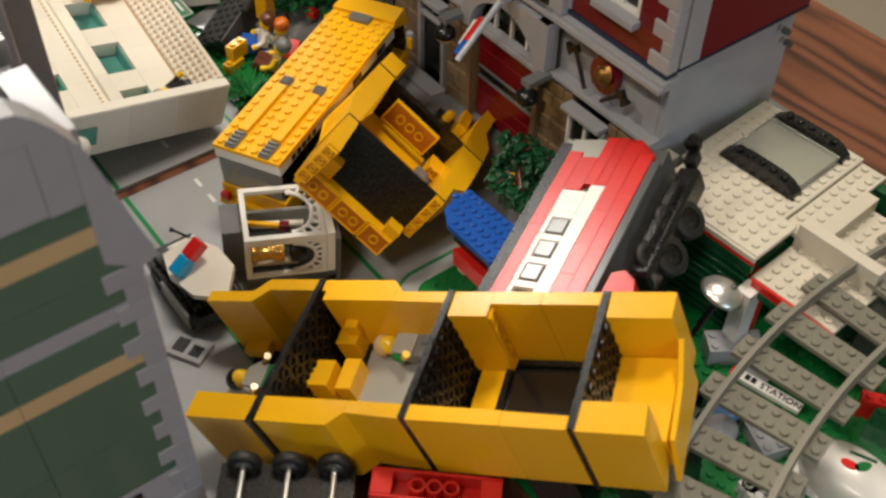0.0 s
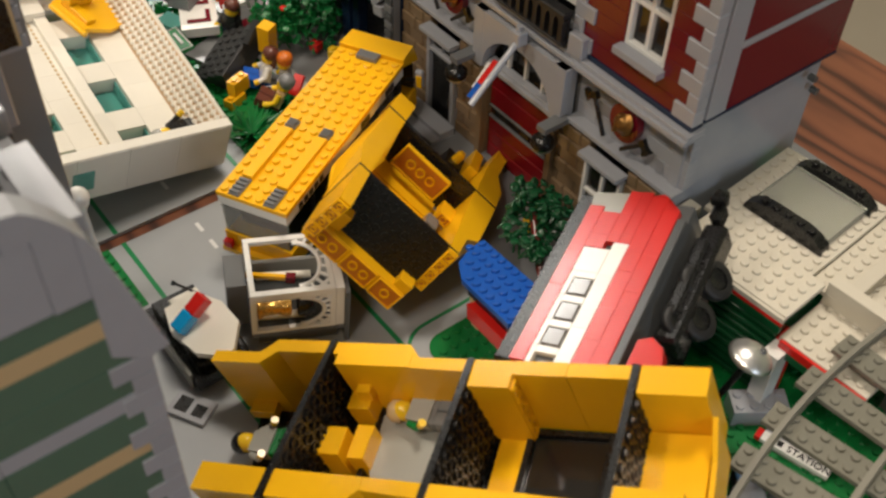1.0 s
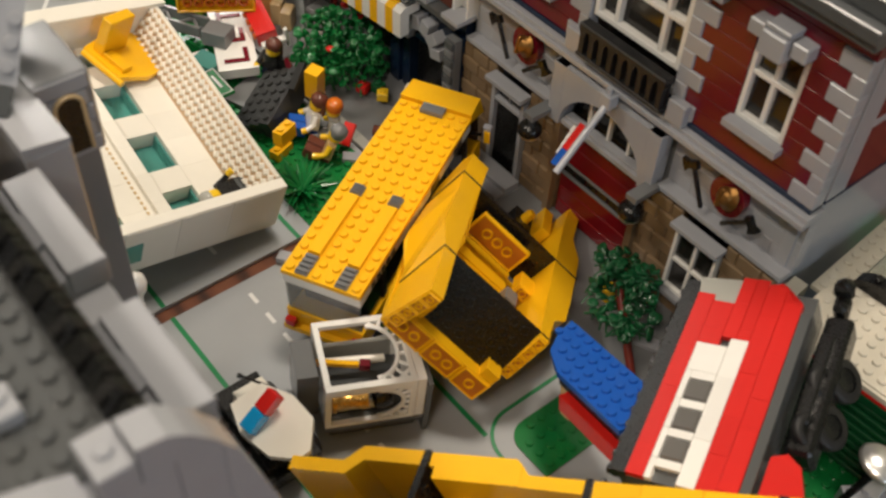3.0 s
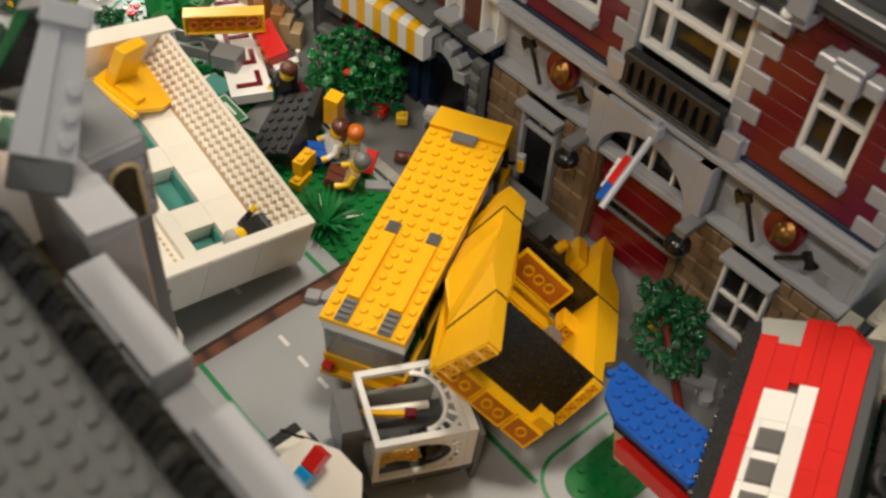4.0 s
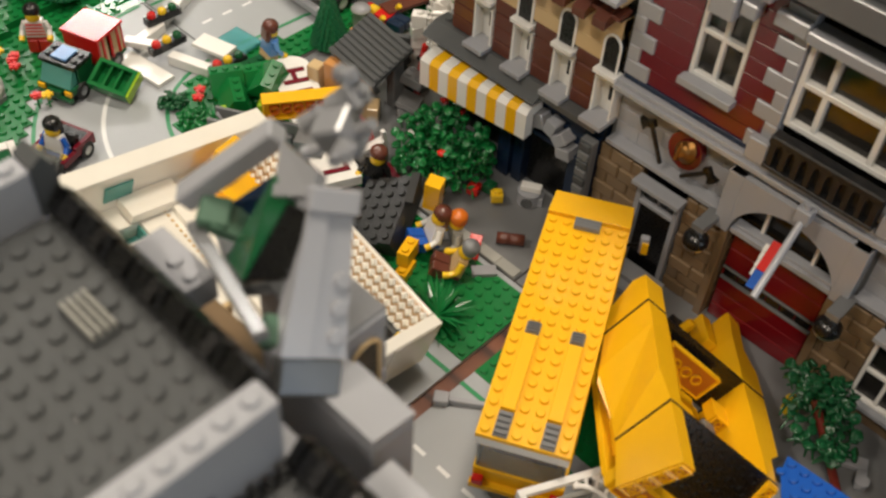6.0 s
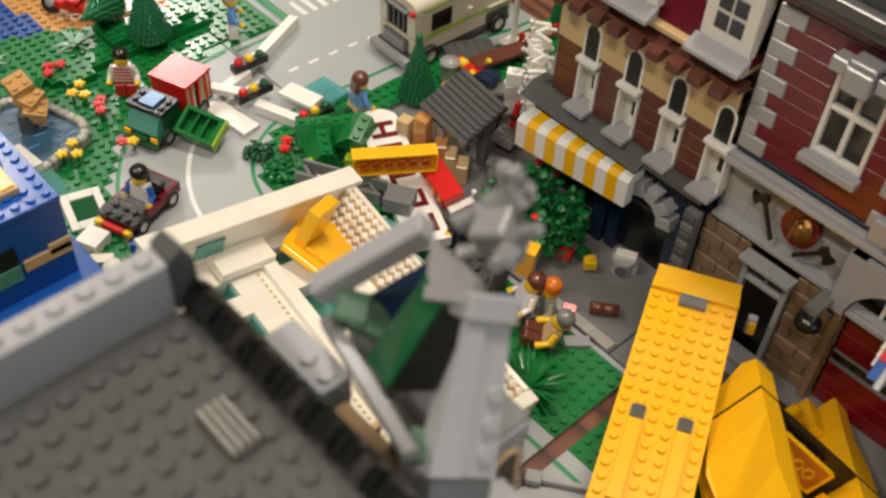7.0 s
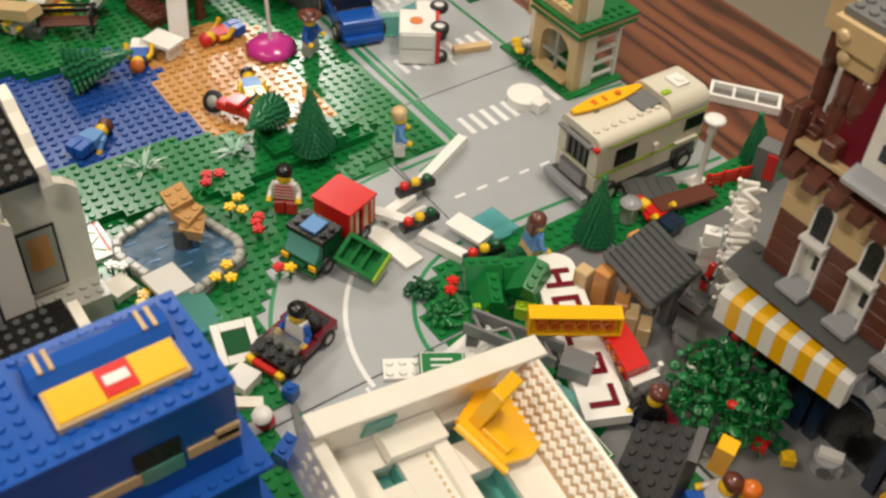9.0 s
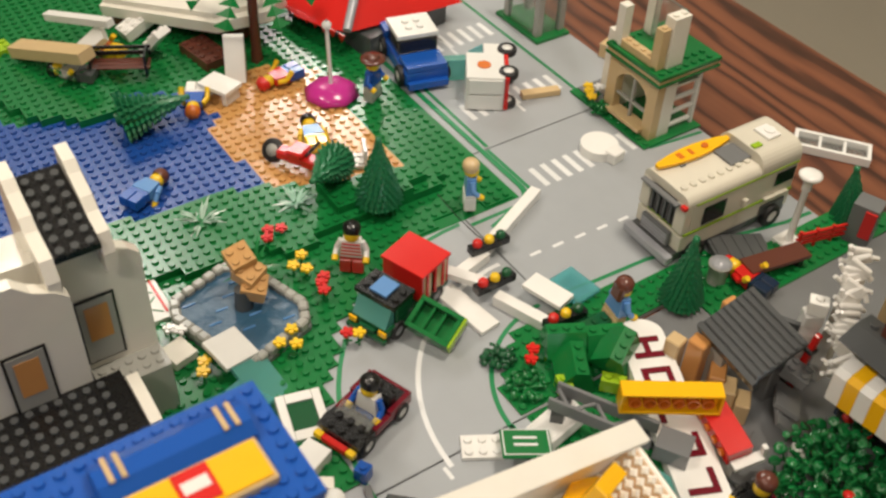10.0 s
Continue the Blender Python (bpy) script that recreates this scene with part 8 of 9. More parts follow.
WP = thing("white_round_stone", pose(-0.948, 0.450, 0.0, 0, 0, 10), "white rounded toy plate stack on the crossing", "toy part")
part("round_plate", Geo().tube(0.0145, 0.0145, 0.0, 0.0075, 20), CLW, WP)
part("block", Geo().box(0.010, 0.020, -0.006, 0.006, 0.0, 0.009, 0.0006), CLW, WP)

# ---- tan clock tower ruin ----
TW = thing("tan_tower", pose(-0.990, 0.489, 0.0), "ruined toy tower with tan arched front and green ledge", "toy building")
part("arch_wall", Geo().box(0.0, 0.010, 0.0, 0.008, 0.0, 0.052).box(0.044, 0.054, 0.0, 0.008, 0.0, 0.052).box(0.0101, 0.0439, 0.0, 0.008, 0.044, 0.052).box(0.0101, 0.0439, 0.0, 0.008, 0.0, 0.008), TAN, TW, "tan wall with arched window")
ar = [(0.027 + 0.017 * math.cos(radians(a)), 0.031 + 0.013 * math.sin(radians(a))) for a in range(0, 181, 15)]
for side in (0, 1):
    half = ar[:7] if side == 0 else ar[6:]
    xe = 0.044 if side == 0 else 0.010
    part("spandrel", Geo().prism([(xe, 0.0439)] + ([(xe, 0.031)] + half[1:] if side == 0 else half[:-1] + [(xe, 0.031)]), 0.0004, 0.0076), TAN, TW)
part("window_bar", Geo().box(0.026, 0.028, 0.002, 0.005, 0.008, 0.044).box(0.0101, 0.0439, 0.002, 0.005, 0.020, 0.0218), OGR, TW)
part("window_sill", Geo().box(0.008, 0.046, -0.005, 0.000, 0.0055, 0.0085), TAN, TW)
part("white_wall", Geo().box(0.0482, 0.054, 0.0081, 0.020, 0.0, 0.052), WHT, TW)
part("white_wall", Geo().box(0.0, 0.006, 0.0081, 0.046, 0.0, 0.052), WHT, TW)
part("white_post", Geo().box(-0.016, -0.008, 0.010, 0.018, 0.0, 0.062), WHT, TW)
lad = part("lattice_side", Geo().box(0.049, 0.053, 0.044, 0.047, 0.0, 0.052), CLW, TW)
for k in range(4):
    part("rung", Geo().box(0.0495, 0.0525, 0.0202, 0.0438, 0.006 + 0.012 * k, 0.0085 + 0.012 * k), CLW, lad)
part("green_ledge", Geo().box(-0.003, 0.058, -0.004, 0.058, 0.0522, 0.0545).box(-0.003, 0.058, -0.004, 0.058, 0.0578, 0.0610).studs(2, 7, 0.0609, 0.041, -0.003).studs(1, 7, 0.0609, -0.002, -0.003), GRN, TW, "green studded ledge with tan course")
part("tan_course", Geo().box(-0.002, 0.057, -0.003, 0.057, 0.0546, 0.0577), TAN, TW)
part("upper_wall", Geo().box(0.008, 0.040, 0.0, 0.008, 0.0612, 0.0675).studs(4, 1, 0.0674, 0.008, 0.0), TAN, TW)
part("upper_pillar", Geo().box(0.0402, 0.048, 0.0, 0.008, 0.0612, 0.094).studs(1, 1, 0.0939, 0.0402, 0.0), TAN, TW)
part("upper_pillar", Geo().box(0.0400, 0.050, 0.0082, 0.024, 0.0612, 0.102).studs(1, 2, 0.1019, 0.041, 0.0082), WHT, TW)
part("upper_pillar", Geo().box(0.0, 0.0078, 0.0, 0.008, 0.0612, 0.094), WHT, TW)
part("upper_pillar", Geo().box(0.0, 0.0078, 0.030, 0.038, 0.0612, 0.100), WHT, TW)
part("clear_panel", Geo().box(0.008, 0.040, 0.030, 0.032, 0.0612, 0.098), CLR, TW)
part("clear_panel", Geo().box(-0.008, -0.0002, 0.016, 0.018, 0.0, 0.044), CLR, TW)
part("base", Geo().box(-0.030, 0.060, -0.009, 0.050, 0.0002, 0.0022).studs(10, 1, 0.0021, -0.020, -0.0085), GRN, TW)
part("plaza_tile", Geo().box(-0.029, -0.004, -0.002, 0.030, 0.0023, 0.0034), MGR, TW)
for x, y in ((-1.000, 0.482), (-0.993, 0.479), (-1.006, 0.486)):
    flower(x, y, 0.002, YLW)
shrub(pose(-0.985, 0.482, 0.002), 0.007, 0.009, 26, GRN, "small green toy plant at the tower foot", "shrub", 31)
GH = thing("glass_house", pose(-1.120, 0.520, 0.0, 0, 0, 0), "grey framed toy glass house on a green plate", "toy building")
part("base", Geo().box(-0.03, 0.03, -0.020, 0.016, 0.0, 0.003), GRN, GH)
for x in (-0.024, 0.018):
    for y in (-0.016, 0.008):
        part("post", Geo().box(x, x + 0.006, y, y + 0.006, 0.003, 0.06), OGR, GH)
part("panel", Geo().box(-0.018, 0.018, -0.015, -0.013, 0.003, 0.058).box(0.019, 0.021, -0.010, 0.008, 0.003, 0.058), CLR, GH)
piece(thing("loose_brick", pose(-1.050, 0.535, 0.0, 0, 0, 20), "cream toy brick on a dark red base lying on the table", "toy brick"), "brick_body", 0, 0, 0, 4, 3, 4, TAN, False)

# ---- camper van ----
VN = thing("camper_van", pose(-0.8665, 0.4090, 0.0, 0, 0, -1), "cream toy camper van with lime stripe and surfboard on roof", "toy vehicle")
VW, VL = 0.0425, 0.106
CRM = plastic("camper_cream", (0.66, 0.62, 0.52))
part("chassis", Geo().box(0.001, VW - 0.001, 0.0, VL, 0.0045, 0.0110, 0.0006), DGR, VN)
part("lower_body", Geo().box(0.0, VW, 0.004, VL, 0.0112, 0.0240, 0.0004), CRM, VN)
part("lime_stripe", Geo().box(-0.0004, VW + 0.0004, 0.006, VL + 0.0003, 0.0242, 0.0262, 0.0002), LIM, VN)
part("upper_body", Geo().box(0.0, VW, 0.010, VL, 0.0264, 0.0480, 0.0004), CRM, VN)
part("lime_stripe", Geo().box(-0.0004, VW + 0.0004, 0.012, VL + 0.0003, 0.0482, 0.0496, 0.0002), LIM, VN)
def vault(z0, z1, r):
    """Cross-section of a roof with round shoulders."""
    turn = [radians(a) for a in range(0, 91, 15)]
    return [(0.0, z0)] + [(r - r * math.cos(a), z1 - r + r * math.sin(a)) for a in turn] + [(VW - r + r * math.sin(a), z1 - r + r * math.cos(a)) for a in turn] + [(VW, z0)]


part("roof", Geo().prism(vault(0.0498, 0.0565, 0.0062), 0.004, 0.070), CRM, VN)
part("roof_tiles", Geo().studs(1, 8, 0.0562, 0.0270, 0.005), CRM, VN)
part("rear_roof", Geo().prism(vault(0.0498, 0.0635, 0.0100), 0.0702, VL + 0.001), CRM, VN)
part("roof_hatch", Geo().box(0.014, 0.028, 0.086, 0.098, 0.0634, 0.0655).tube(0.004, 0.004, 0.0655, 0.0663, 14, 0.021, 0.094), CLW, VN)
part("roof_vent", Geo().box(0.012, 0.030, 0.052, 0.0700, 0.0564, 0.0585), MGR, VN)
part("roof_vent", Geo().box(0.0255, 0.0300, 0.0715, 0.0790, 0.0634, 0.0650), LIM, VN, "lime clip on the roof")
for x0, x1 in ((0.0, 0.0085), (VW - 0.0095, VW)):
    part("front_wall", Geo().box(x0, x1, 0.0035, 0.0099, 0.0264, 0.0497, 0.0004), CRM, VN)
part("windscreen", Geo().box(0.0087, VW - 0.0097, 0.0050, 0.0099, 0.0264, 0.0475), SMK, VN, "dark windscreen")
part("roof_rack", Geo().box(0.002, VW - 0.006, -0.0010, 0.0034, 0.0480, 0.0497, 0.0003), MGR, VN)
part("grille", Geo().box(0.008, VW - 0.008, 0.0005, 0.0038, 0.0125, 0.0235), MGR, VN, "grey front grille")
for k in range(4):
    part("screen_bar", Geo().box(0.0100 + 0.0060 * k, 0.0118 + 0.0060 * k, 0.0036, 0.0049, 0.0270, 0.0470, 0.0003), DGR, VN)
    part("grille_bar", Geo().box(0.009, VW - 0.009, -0.0004, 0.0004, 0.0135 + 0.0024 * k, 0.0147 + 0.0024 * k, 0.0002), LGR, VN)
part("bumper", Geo().box(-0.001, VW + 0.001, -0.006, 0.0, 0.0040, 0.0110, 0.0008), LGR, VN, "chrome grey bumper")
part("signal_light", Geo().box(VW - 0.004, VW + 0.0005, 0.0005, 0.0040, 0.0480, 0.0510), RED, VN)
for y0, y1, z0, z1 in ((0.020, 0.040, 0.0290, 0.0440), (0.086, 0.104, 0.0350, 0.0460)):
    part("side_window", Geo().box(VW + 0.0001, VW + 0.0009, y0, y1, z0, z1), SMK, VN)
part("door_handle", Geo().box(VW + 0.0001, VW + 0.0030, 0.056, 0.060, 0.030, 0.036), CRM, VN)
part("awning_step", Geo().box(VW + 0.0001, VW + 0.003, 0.078, 0.100, 0.0262, 0.0280), CRM, VN)
part("wheel_arch", Geo().box(VW - 0.004, VW + 0.0012, 0.078, 0.102, 0.0112, 0.0205, 0.001), DGR, VN)
for y in (0.018, 0.090):
    for x in (0.002, VW + 0.001):
        wheel(VN, Matrix.Translation((x, y, 0.0085)), 0.0085, 0.006, CLW)
SB = thing("surfboard", pose(-0.8585, 0.4490, 0.0580, 0, 0, -1), "orange-yellow toy surfboard lying on the camper roof", "toy surfboard")
board = [(0.0062 * math.sin(math.pi * min(1.0, 0.06 + 0.94 * k / 14)) ** 0.7, -0.034 + 0.068 * k / 14) for k in range(15)]
part("board", Geo().prism([(x, y) for x, y in board] + [(-x, y) for x, y in reversed(board)], 0.0, 0.0022, "z"), YEL, SB)
part("board_mark", Geo().box(-0.003, 0.003, -0.016, -0.012, 0.0023, 0.0026, 0.0001).box(-0.003, 0.003, -0.006, -0.003, 0.0023, 0.0026, 0.0001).stud(0, 0.008, 0.0022), ORG, SB)
for y in (-0.018, 0.014):
    part("rack_bar", Geo().box(-0.007, 0.007, y, y + 0.004, -0.0013, -0.0001), MGR, SB)

# lamp post, window panel, bench and bin beside the van
LP = thing("street_lamp", pose(-0.798, 0.494, 0.0018), "white toy lamp post with round top", "toy lamp")
part("base", Geo().box(-0.0080, 0.0080, -0.0080, 0.0080, 0.0, 0.0030), CLW, LP)
part("pole", Geo().lathe([(0.0034, 0.003), (0.0024, 0.006), (0.0022, 0.046), (0.0034, 0.048), (0.0030, 0.052), (0.0040, 0.055)], 12), CLW, LP)
part("lamp_head", Geo().lathe([(0.0042, 0.055), (0.0076, 0.0585), (0.0080, 0.0600), (0.0060, 0.0612), (0.0001, 0.0618)], 16), CLW, LP)
LP2 = thing("street_lamp", pose(-0.4785, 0.1205, 0.0, 2, 2, 0), "white toy lamp post with round top beside the road", "toy lamp")
part("pole", Geo().lathe([(0.0050, 0.0), (0.0036, 0.006), (0.0024, 0.012), (0.0022, 0.068), (0.0034, 0.072)], 12), CLW, LP2)
part("lamp_head", Geo().lathe([(0.0034, 0.072), (0.0052, 0.0750), (0.0062, 0.0790), (0.0056, 0.0830), (0.0030, 0.0858), (0.0020, 0.0866), (0.0001, 0.0866)], 16), CLW, LP2)
GT = thing("window_panel", pose(-0.8740, 0.5820, -0.0030, 0, 0, 37), "white three-pane toy window lying on the table", "toy window")
part("rim", Geo().box(0.0, 0.058, 0.0, 0.003, 0.0, 0.007).box(0.0, 0.058, 0.019, 0.022, 0.0, 0.007).box(0.0, 0.003, 0.0031, 0.0189, 0.0, 0.007).box(0.055, 0.058, 0.0031, 0.0189, 0.0, 0.007), CLW, GT)
for x in (0.0185, 0.0370):
    part("mullion", Geo().box(x, x + 0.0024, 0.0031, 0.0189, 0.001, 0.006), CLW, GT)
part("pane", Geo().box(0.0031, 0.0549, 0.0031, 0.0189, 0.0015, 0.0022), CLR, GT)
B2 = thing("bench", pose(-0.785, 0.465, 0.002, 0, 0, 80), "reddish brown toy bench plank seat on grass", "toy bench")
part("seat", Geo().box(-0.024, 0.024, -0.0075, 0.0075, 0.0080, 0.0112), BRN, B2)
for x in (-0.020, 0.016):
    part("leg", Geo().box(x, x + 0.004, -0.006, 0.006, 0.0, 0.0078), BLK, B2)
TC = thing("rubbish_bin", pose(-0.797, 0.424, 0.002), "grey ribbed toy rubbish bin", "toy bin")
part("bin", Geo().lathe([(0.0062, 0.0), (0.0072, 0.014), (0.0078, 0.0145), (0.0078, 0.016), (0.0066, 0.016), (0.0060, 0.003), (0.0001, 0.0028)], 14), OGR, TC)
part("lid", Geo().lathe([(0.0070, 0.0161), (0.0068, 0.0172), (0.0001, 0.0180)], 14), LGR, TC)
SP = thing("dark_slope_panel", pose(-0.810, 0.458, 0.003, 4, 8, 70), "dark grey toy roof panel lying by the van", "toy part")
part("panel", Geo().box(-0.022, 0.022, -0.012, 0.012, 0.0, 0.0034), DGR, SP)
for k in range(5):
    part("rib", Geo().box(-0.020 + 0.0088 * k, -0.0185 + 0.0088 * k, -0.011, 0.011, 0.0034, 0.0042, 0.0002), DGR, SP)
RP = thing("red_post_box", pose(-0.776, 0.540, 0.0, 0, 0, 20), "red and grey toy booth behind the hotel", "toy part")
part("booth", Geo().box(-0.009, 0.009, -0.008, 0.008, 0.0, 0.034), MGR, RP)
part("red_panel", Geo().box(0.0005, 0.0085, -0.0098, -0.0081, 0.010, 0.032), RED, RP)
RL = thing("red_rail", pose(-0.786, 0.512, 0.002, 0, 0, 75), "red toy fence rail fallen on grass", "toy fence")
for k in range(3):
    part("rail", Geo().rod((-0.020, 0.0, 0.004 + 0.004 * k), (0.022, 0.0, 0.005 + 0.004 * k), 0.0013), RED, RL)
for k in range(4):
    part("post", Geo().rod((-0.018 + 0.013 * k, 0, 0.0), (-0.018 + 0.013 * k, 0, 0.015), 0.0013), RED, RL)


# ---- rubble and vehicles on the bend ----
def loose(x, y, z, rx, ry, rz, nx, ny, hp, mat, label, studs=True, name="loose_brick"):
    """One loose toy brick, plate or tile about its own middle."""
    t = thing(name, pose(x, y, z, rx, ry, rz), label, "toy brick", "loose toy bricks")
    piece(t, "brick_body", -nx / 2, -ny / 2, 0, nx, ny, hp, mat, studs)
    return t


def beam(p, q, w, h, mat, label, name="toy_beam", studs=0, under=False):
    """A long piece whose bottom line runs from p to q."""
    p, q = Vector(p), Vector(q)
    d = q - p
    t = thing(name, axes(p, d, Vector((0, 0, 1)).cross(d)), label, "toy brick", "loose toy beams")
    L = d.length
    g = Geo().box(0, L, -w / 2, w / 2, 0, h)
    if studs:
        g.studs(int(L / S), studs, h - 0.0001, 0.0, -studs * S / 2)
    part("beam_body", g, mat, t)
    return t


def lying(x, y, z, heading, torso, legs, top, label, up=True, **more):
    """A figure lying with its head towards heading (degrees from x), on its back or its face."""
    a = radians(heading)
    s_ = 1 if up else -1
    m = axes((x, y, z), (s_ * math.sin(a), -s_ * math.cos(a), 0), (0, 0, -s_))
    return minifig(m, torso, legs, top, label, **more)


# green lorry with a red box
TK = thing("green_lorry", pose(-0.8760, 0.2045, 0.0, 0, 0, 20), "green toy lorry with teal windscreen and red box, side flap open", "toy lorry")
part("chassis", Geo().box(-0.013, 0.013, 0.001, 0.060, 0.0050, 0.0080), BLK, TK)
part("front_bumper", Geo().box(-0.0150, 0.0150, -0.003, 0.0005, 0.0035, 0.0070, 0.0005).box(-0.006, 0.006, -0.0022, 0.0004, 0.0072, 0.0105), DGN, TK)
part("cab_body", Geo().box(-0.0150, 0.0150, 0.0006, 0.0260, 0.0081, 0.0130, 0.0004).box(-0.0150, -0.0130, 0.010, 0.026, 0.0131, 0.0260).box(0.0130, 0.0150, 0.010, 0.026, 0.0131, 0.0260).box(-0.0129, 0.0129, 0.023, 0.0258, 0.0131, 0.026), DGN, TK)
for x in (-0.0115, 0.0115):
    part("headlight", Geo().box(x - 0.0030, x + 0.0030, -0.0012, 0.0005, 0.0078, 0.0120, 0.0004), YEL, TK, "yellow headlight")
part("windscreen", Geo().prism([(0.0008, 0.0131), (0.0075, 0.0262), (0.0095, 0.0262), (0.0095, 0.0131)], -0.0128, 0.0128, "x"), TRG, TK, "teal clear windscreen")
part("cab_roof", Geo().box(-0.0155, 0.0155, 0.0060, 0.0270, 0.0263, 0.0296).studs(1, 2, 0.0295, -0.0152, 0.0085).studs(1, 2, 0.0295, 0.0072, 0.0085), BLK, TK)
part("roof_window", Geo().box(-0.0065, 0.0065, 0.0095, 0.0235, 0.0297, 0.0315), MBL, TK, "light blue roof panel")
part("box_floor", Geo().box(-0.0155, 0.0155, 0.030, 0.062, 0.0081, 0.0115), DGN, TK)
part("red_box", Geo().box(-0.0155, 0.0155, 0.0340, 0.0360, 0.0116, 0.0330).box(-0.0155, 0.0155, 0.0595, 0.0615, 0.0116, 0.0330).box(-0.0155, -0.0135, 0.0361, 0.0594, 0.0116, 0.0330), RED, TK)
part("box_roof", Geo().box(-0.0165, 0.0165, 0.0330, 0.0625, 0.0331, 0.0352), RED, TK)
part("box_side", Geo().box(0.0135, 0.0155, 0.0361, 0.0440, 0.0116, 0.0330).box(0.0135, 0.0155, 0.0480, 0.0594, 0.0116, 0.0330), TAN, TK, "tan barred side panel")
for k in range(3):
    part("side_bar", Geo().box(0.0150, 0.0166, 0.038 + 0.008 * k, 0.0402 + 0.008 * k, 0.0125, 0.0325, 0.0003), RED, TK)
flap = part("side_flap", Geo().box(0.0, 0.030, 0.0, 0.003, 0.0, 0.010).box(0.0, 0.030, 0.019, 0.022, 0.0, 0.010).box(0.0, 0.003, 0.0031, 0.0189, 0.0, 0.010).box(0.027, 0.030, 0.0031, 0.0189, 0.0, 0.010).box(0.0031, 0.0269, 0.0031, 0.0189, 0.0, 0.0020), GRN, TK, "green open tipper flap", pose(0.0175, 0.0150, 0.0065, 24, 8, 6))
for k in range(2):
    part("flap_rib", Geo().box(0.0100 + 0.008 * k, 0.0116 + 0.008 * k, 0.0031, 0.0189, 0.0021, 0.0085, 0.0003), GRN, flap)
part("flap_edge", Geo().box(0.0302, 0.0320, 0.0, 0.022, 0.0, 0.010), LIM, flap)
for y in (0.011, 0.050):
    for x in (-0.0135, 0.0135):
        wheel(TK, Matrix.Translation((x, y, 0.0068)), 0.0068, 0.0055, LGR)

# open black car with a driver
CR = thing("black_open_car", pose(-0.8115, 0.1455, 0.0, 0, 0, 20), "black and dark red open toy car with yellow lights", "toy car")
part("chassis", Geo().box(-0.0120, 0.0120, 0.0, 0.048, 0.0040, 0.0070), BLK, CR)
part("front_panel", Geo().box(-0.0085, 0.0085, -0.0030, 0.0010, 0.0050, 0.0090, 0.0004), RED, CR, "red front panel")
for x in (-0.0115, 0.0115):
    part("light", Geo().box(x - 0.0027, x + 0.0027, -0.0030, 0.0012, 0.0050, 0.0090, 0.0004), YLW, CR, "yellow front light")
part("hood", Geo().box(-0.0150, 0.0150, 0.0014, 0.0165, 0.0092, 0.0125).studs(3, 2, 0.0124, -0.0120, 0.0010), BLK, CR)
part("windscreen", Geo().prism([(0.0130, 0.0126), (0.0215, 0.0160), (0.0220, 0.0150), (0.0140, 0.0126)], -0.0120, 0.0120, "x"), CLR, CR, "clear sloping windscreen")
for x in (-0.0150, 0.0118):
    part("side_panel", Geo().box(x, x + 0.0032, 0.0168, 0.0480, 0.0071, 0.0125).box(x, x + 0.0032, 0.0300, 0.0480, 0.0126, 0.0150), DRD, CR, "dark red side panel")
part("seat_back", Geo().box(-0.0116, 0.0116, 0.0345, 0.0390, 0.0071, 0.0205, 0.0006), BLK, CR)
part("boot", Geo().box(-0.0116, 0.0116, 0.0392, 0.0478, 0.0071, 0.0140).studs(2, 1, 0.0139, -0.008, 0.0393), BLK, CR)
part("rear_panel", Geo().box(-0.0140, 0.0140, 0.0482, 0.0505, 0.0050, 0.0135, 0.0004), DRD, CR)
for y in (0.0100, 0.0400):
    for x in (-0.0135, 0.0135):
        wheel(CR, Matrix.Translation((x, y, 0.0062)), 0.0062, 0.0050, CLW)
minifig(pose(-0.8205, 0.1725, -0.0030, 0, 0, 20), CLW, BLU, BLK, "toy figure with black hair and white vest driving", arms=BLU, hat="long")
loose(-0.7880, 0.1490, 0.0, 0, 0, 30, 1, 1, 3, BLU, "small blue toy brick on the road")

# fallen barrier with signal lights
beam((-0.930, 0.376, 0.0002), (-0.900, 0.311, 0.0002), 0.0080, 0.0080, CLW, "white toy beam of a fallen barrier")
beam((-0.895, 0.307, 0.0002), (-0.8875, 0.2785, 0.0002), 0.0080, 0.0080, CLW, "white toy beam of a fallen barrier")
beam((-0.8900, 0.2715, 0.0084), (-0.8640, 0.2890, 0.0084), 0.0080, 0.0050, CLW, "white toy beam of a fallen barrier")
beam((-0.8590, 0.2895, 0.0002), (-0.8190, 0.3040, 0.0002), 0.0080, 0.0080, CLW, "white toy beam of a fallen barrier")
beam((-0.8850, 0.2660, 0.0002), (-0.8400, 0.2720, 0.0002), 0.0150, 0.0032, CLW, "white toy slab lying on the road")
beam((-0.8560, 0.3130, 0.0085), (-0.8270, 0.3210, 0.0085), 0.0155, 0.0034, CLW, "white toy plate leaning on the barrier", studs=0)
beam((-0.8540, 0.3370, 0.0030), (-0.8270, 0.3400, 0.0030), 0.0220, 0.0030, TRN, "light blue clear toy plate on the road", "clear_plate")
for x, y, rz in ((-0.8965, 0.3100, 88), (-0.8650, 0.2920, 90), (-0.8165, 0.3110, 86)):
    SL = thing("signal_light", pose(x, y, 0.0084, 0, 0, rz), "black toy traffic light with green, yellow and red lamps", "toy traffic light", "toy traffic lights")
    part("housing", Geo().box(-0.0150, 0.0150, -0.0036, 0.0036, 0.0, 0.0060, 0.0004), BLK, SL)
    for k, mat in ((-1, RED), (0, YLW), (1, DGN)):
        part("lamp", Geo().lathe([(0.0034, 0.0061), (0.0034, 0.0085), (0.0024, 0.0100), (0.0001, 0.0104)], 12, 0.0092 * k, 0), mat, SL)
CB = Geo()
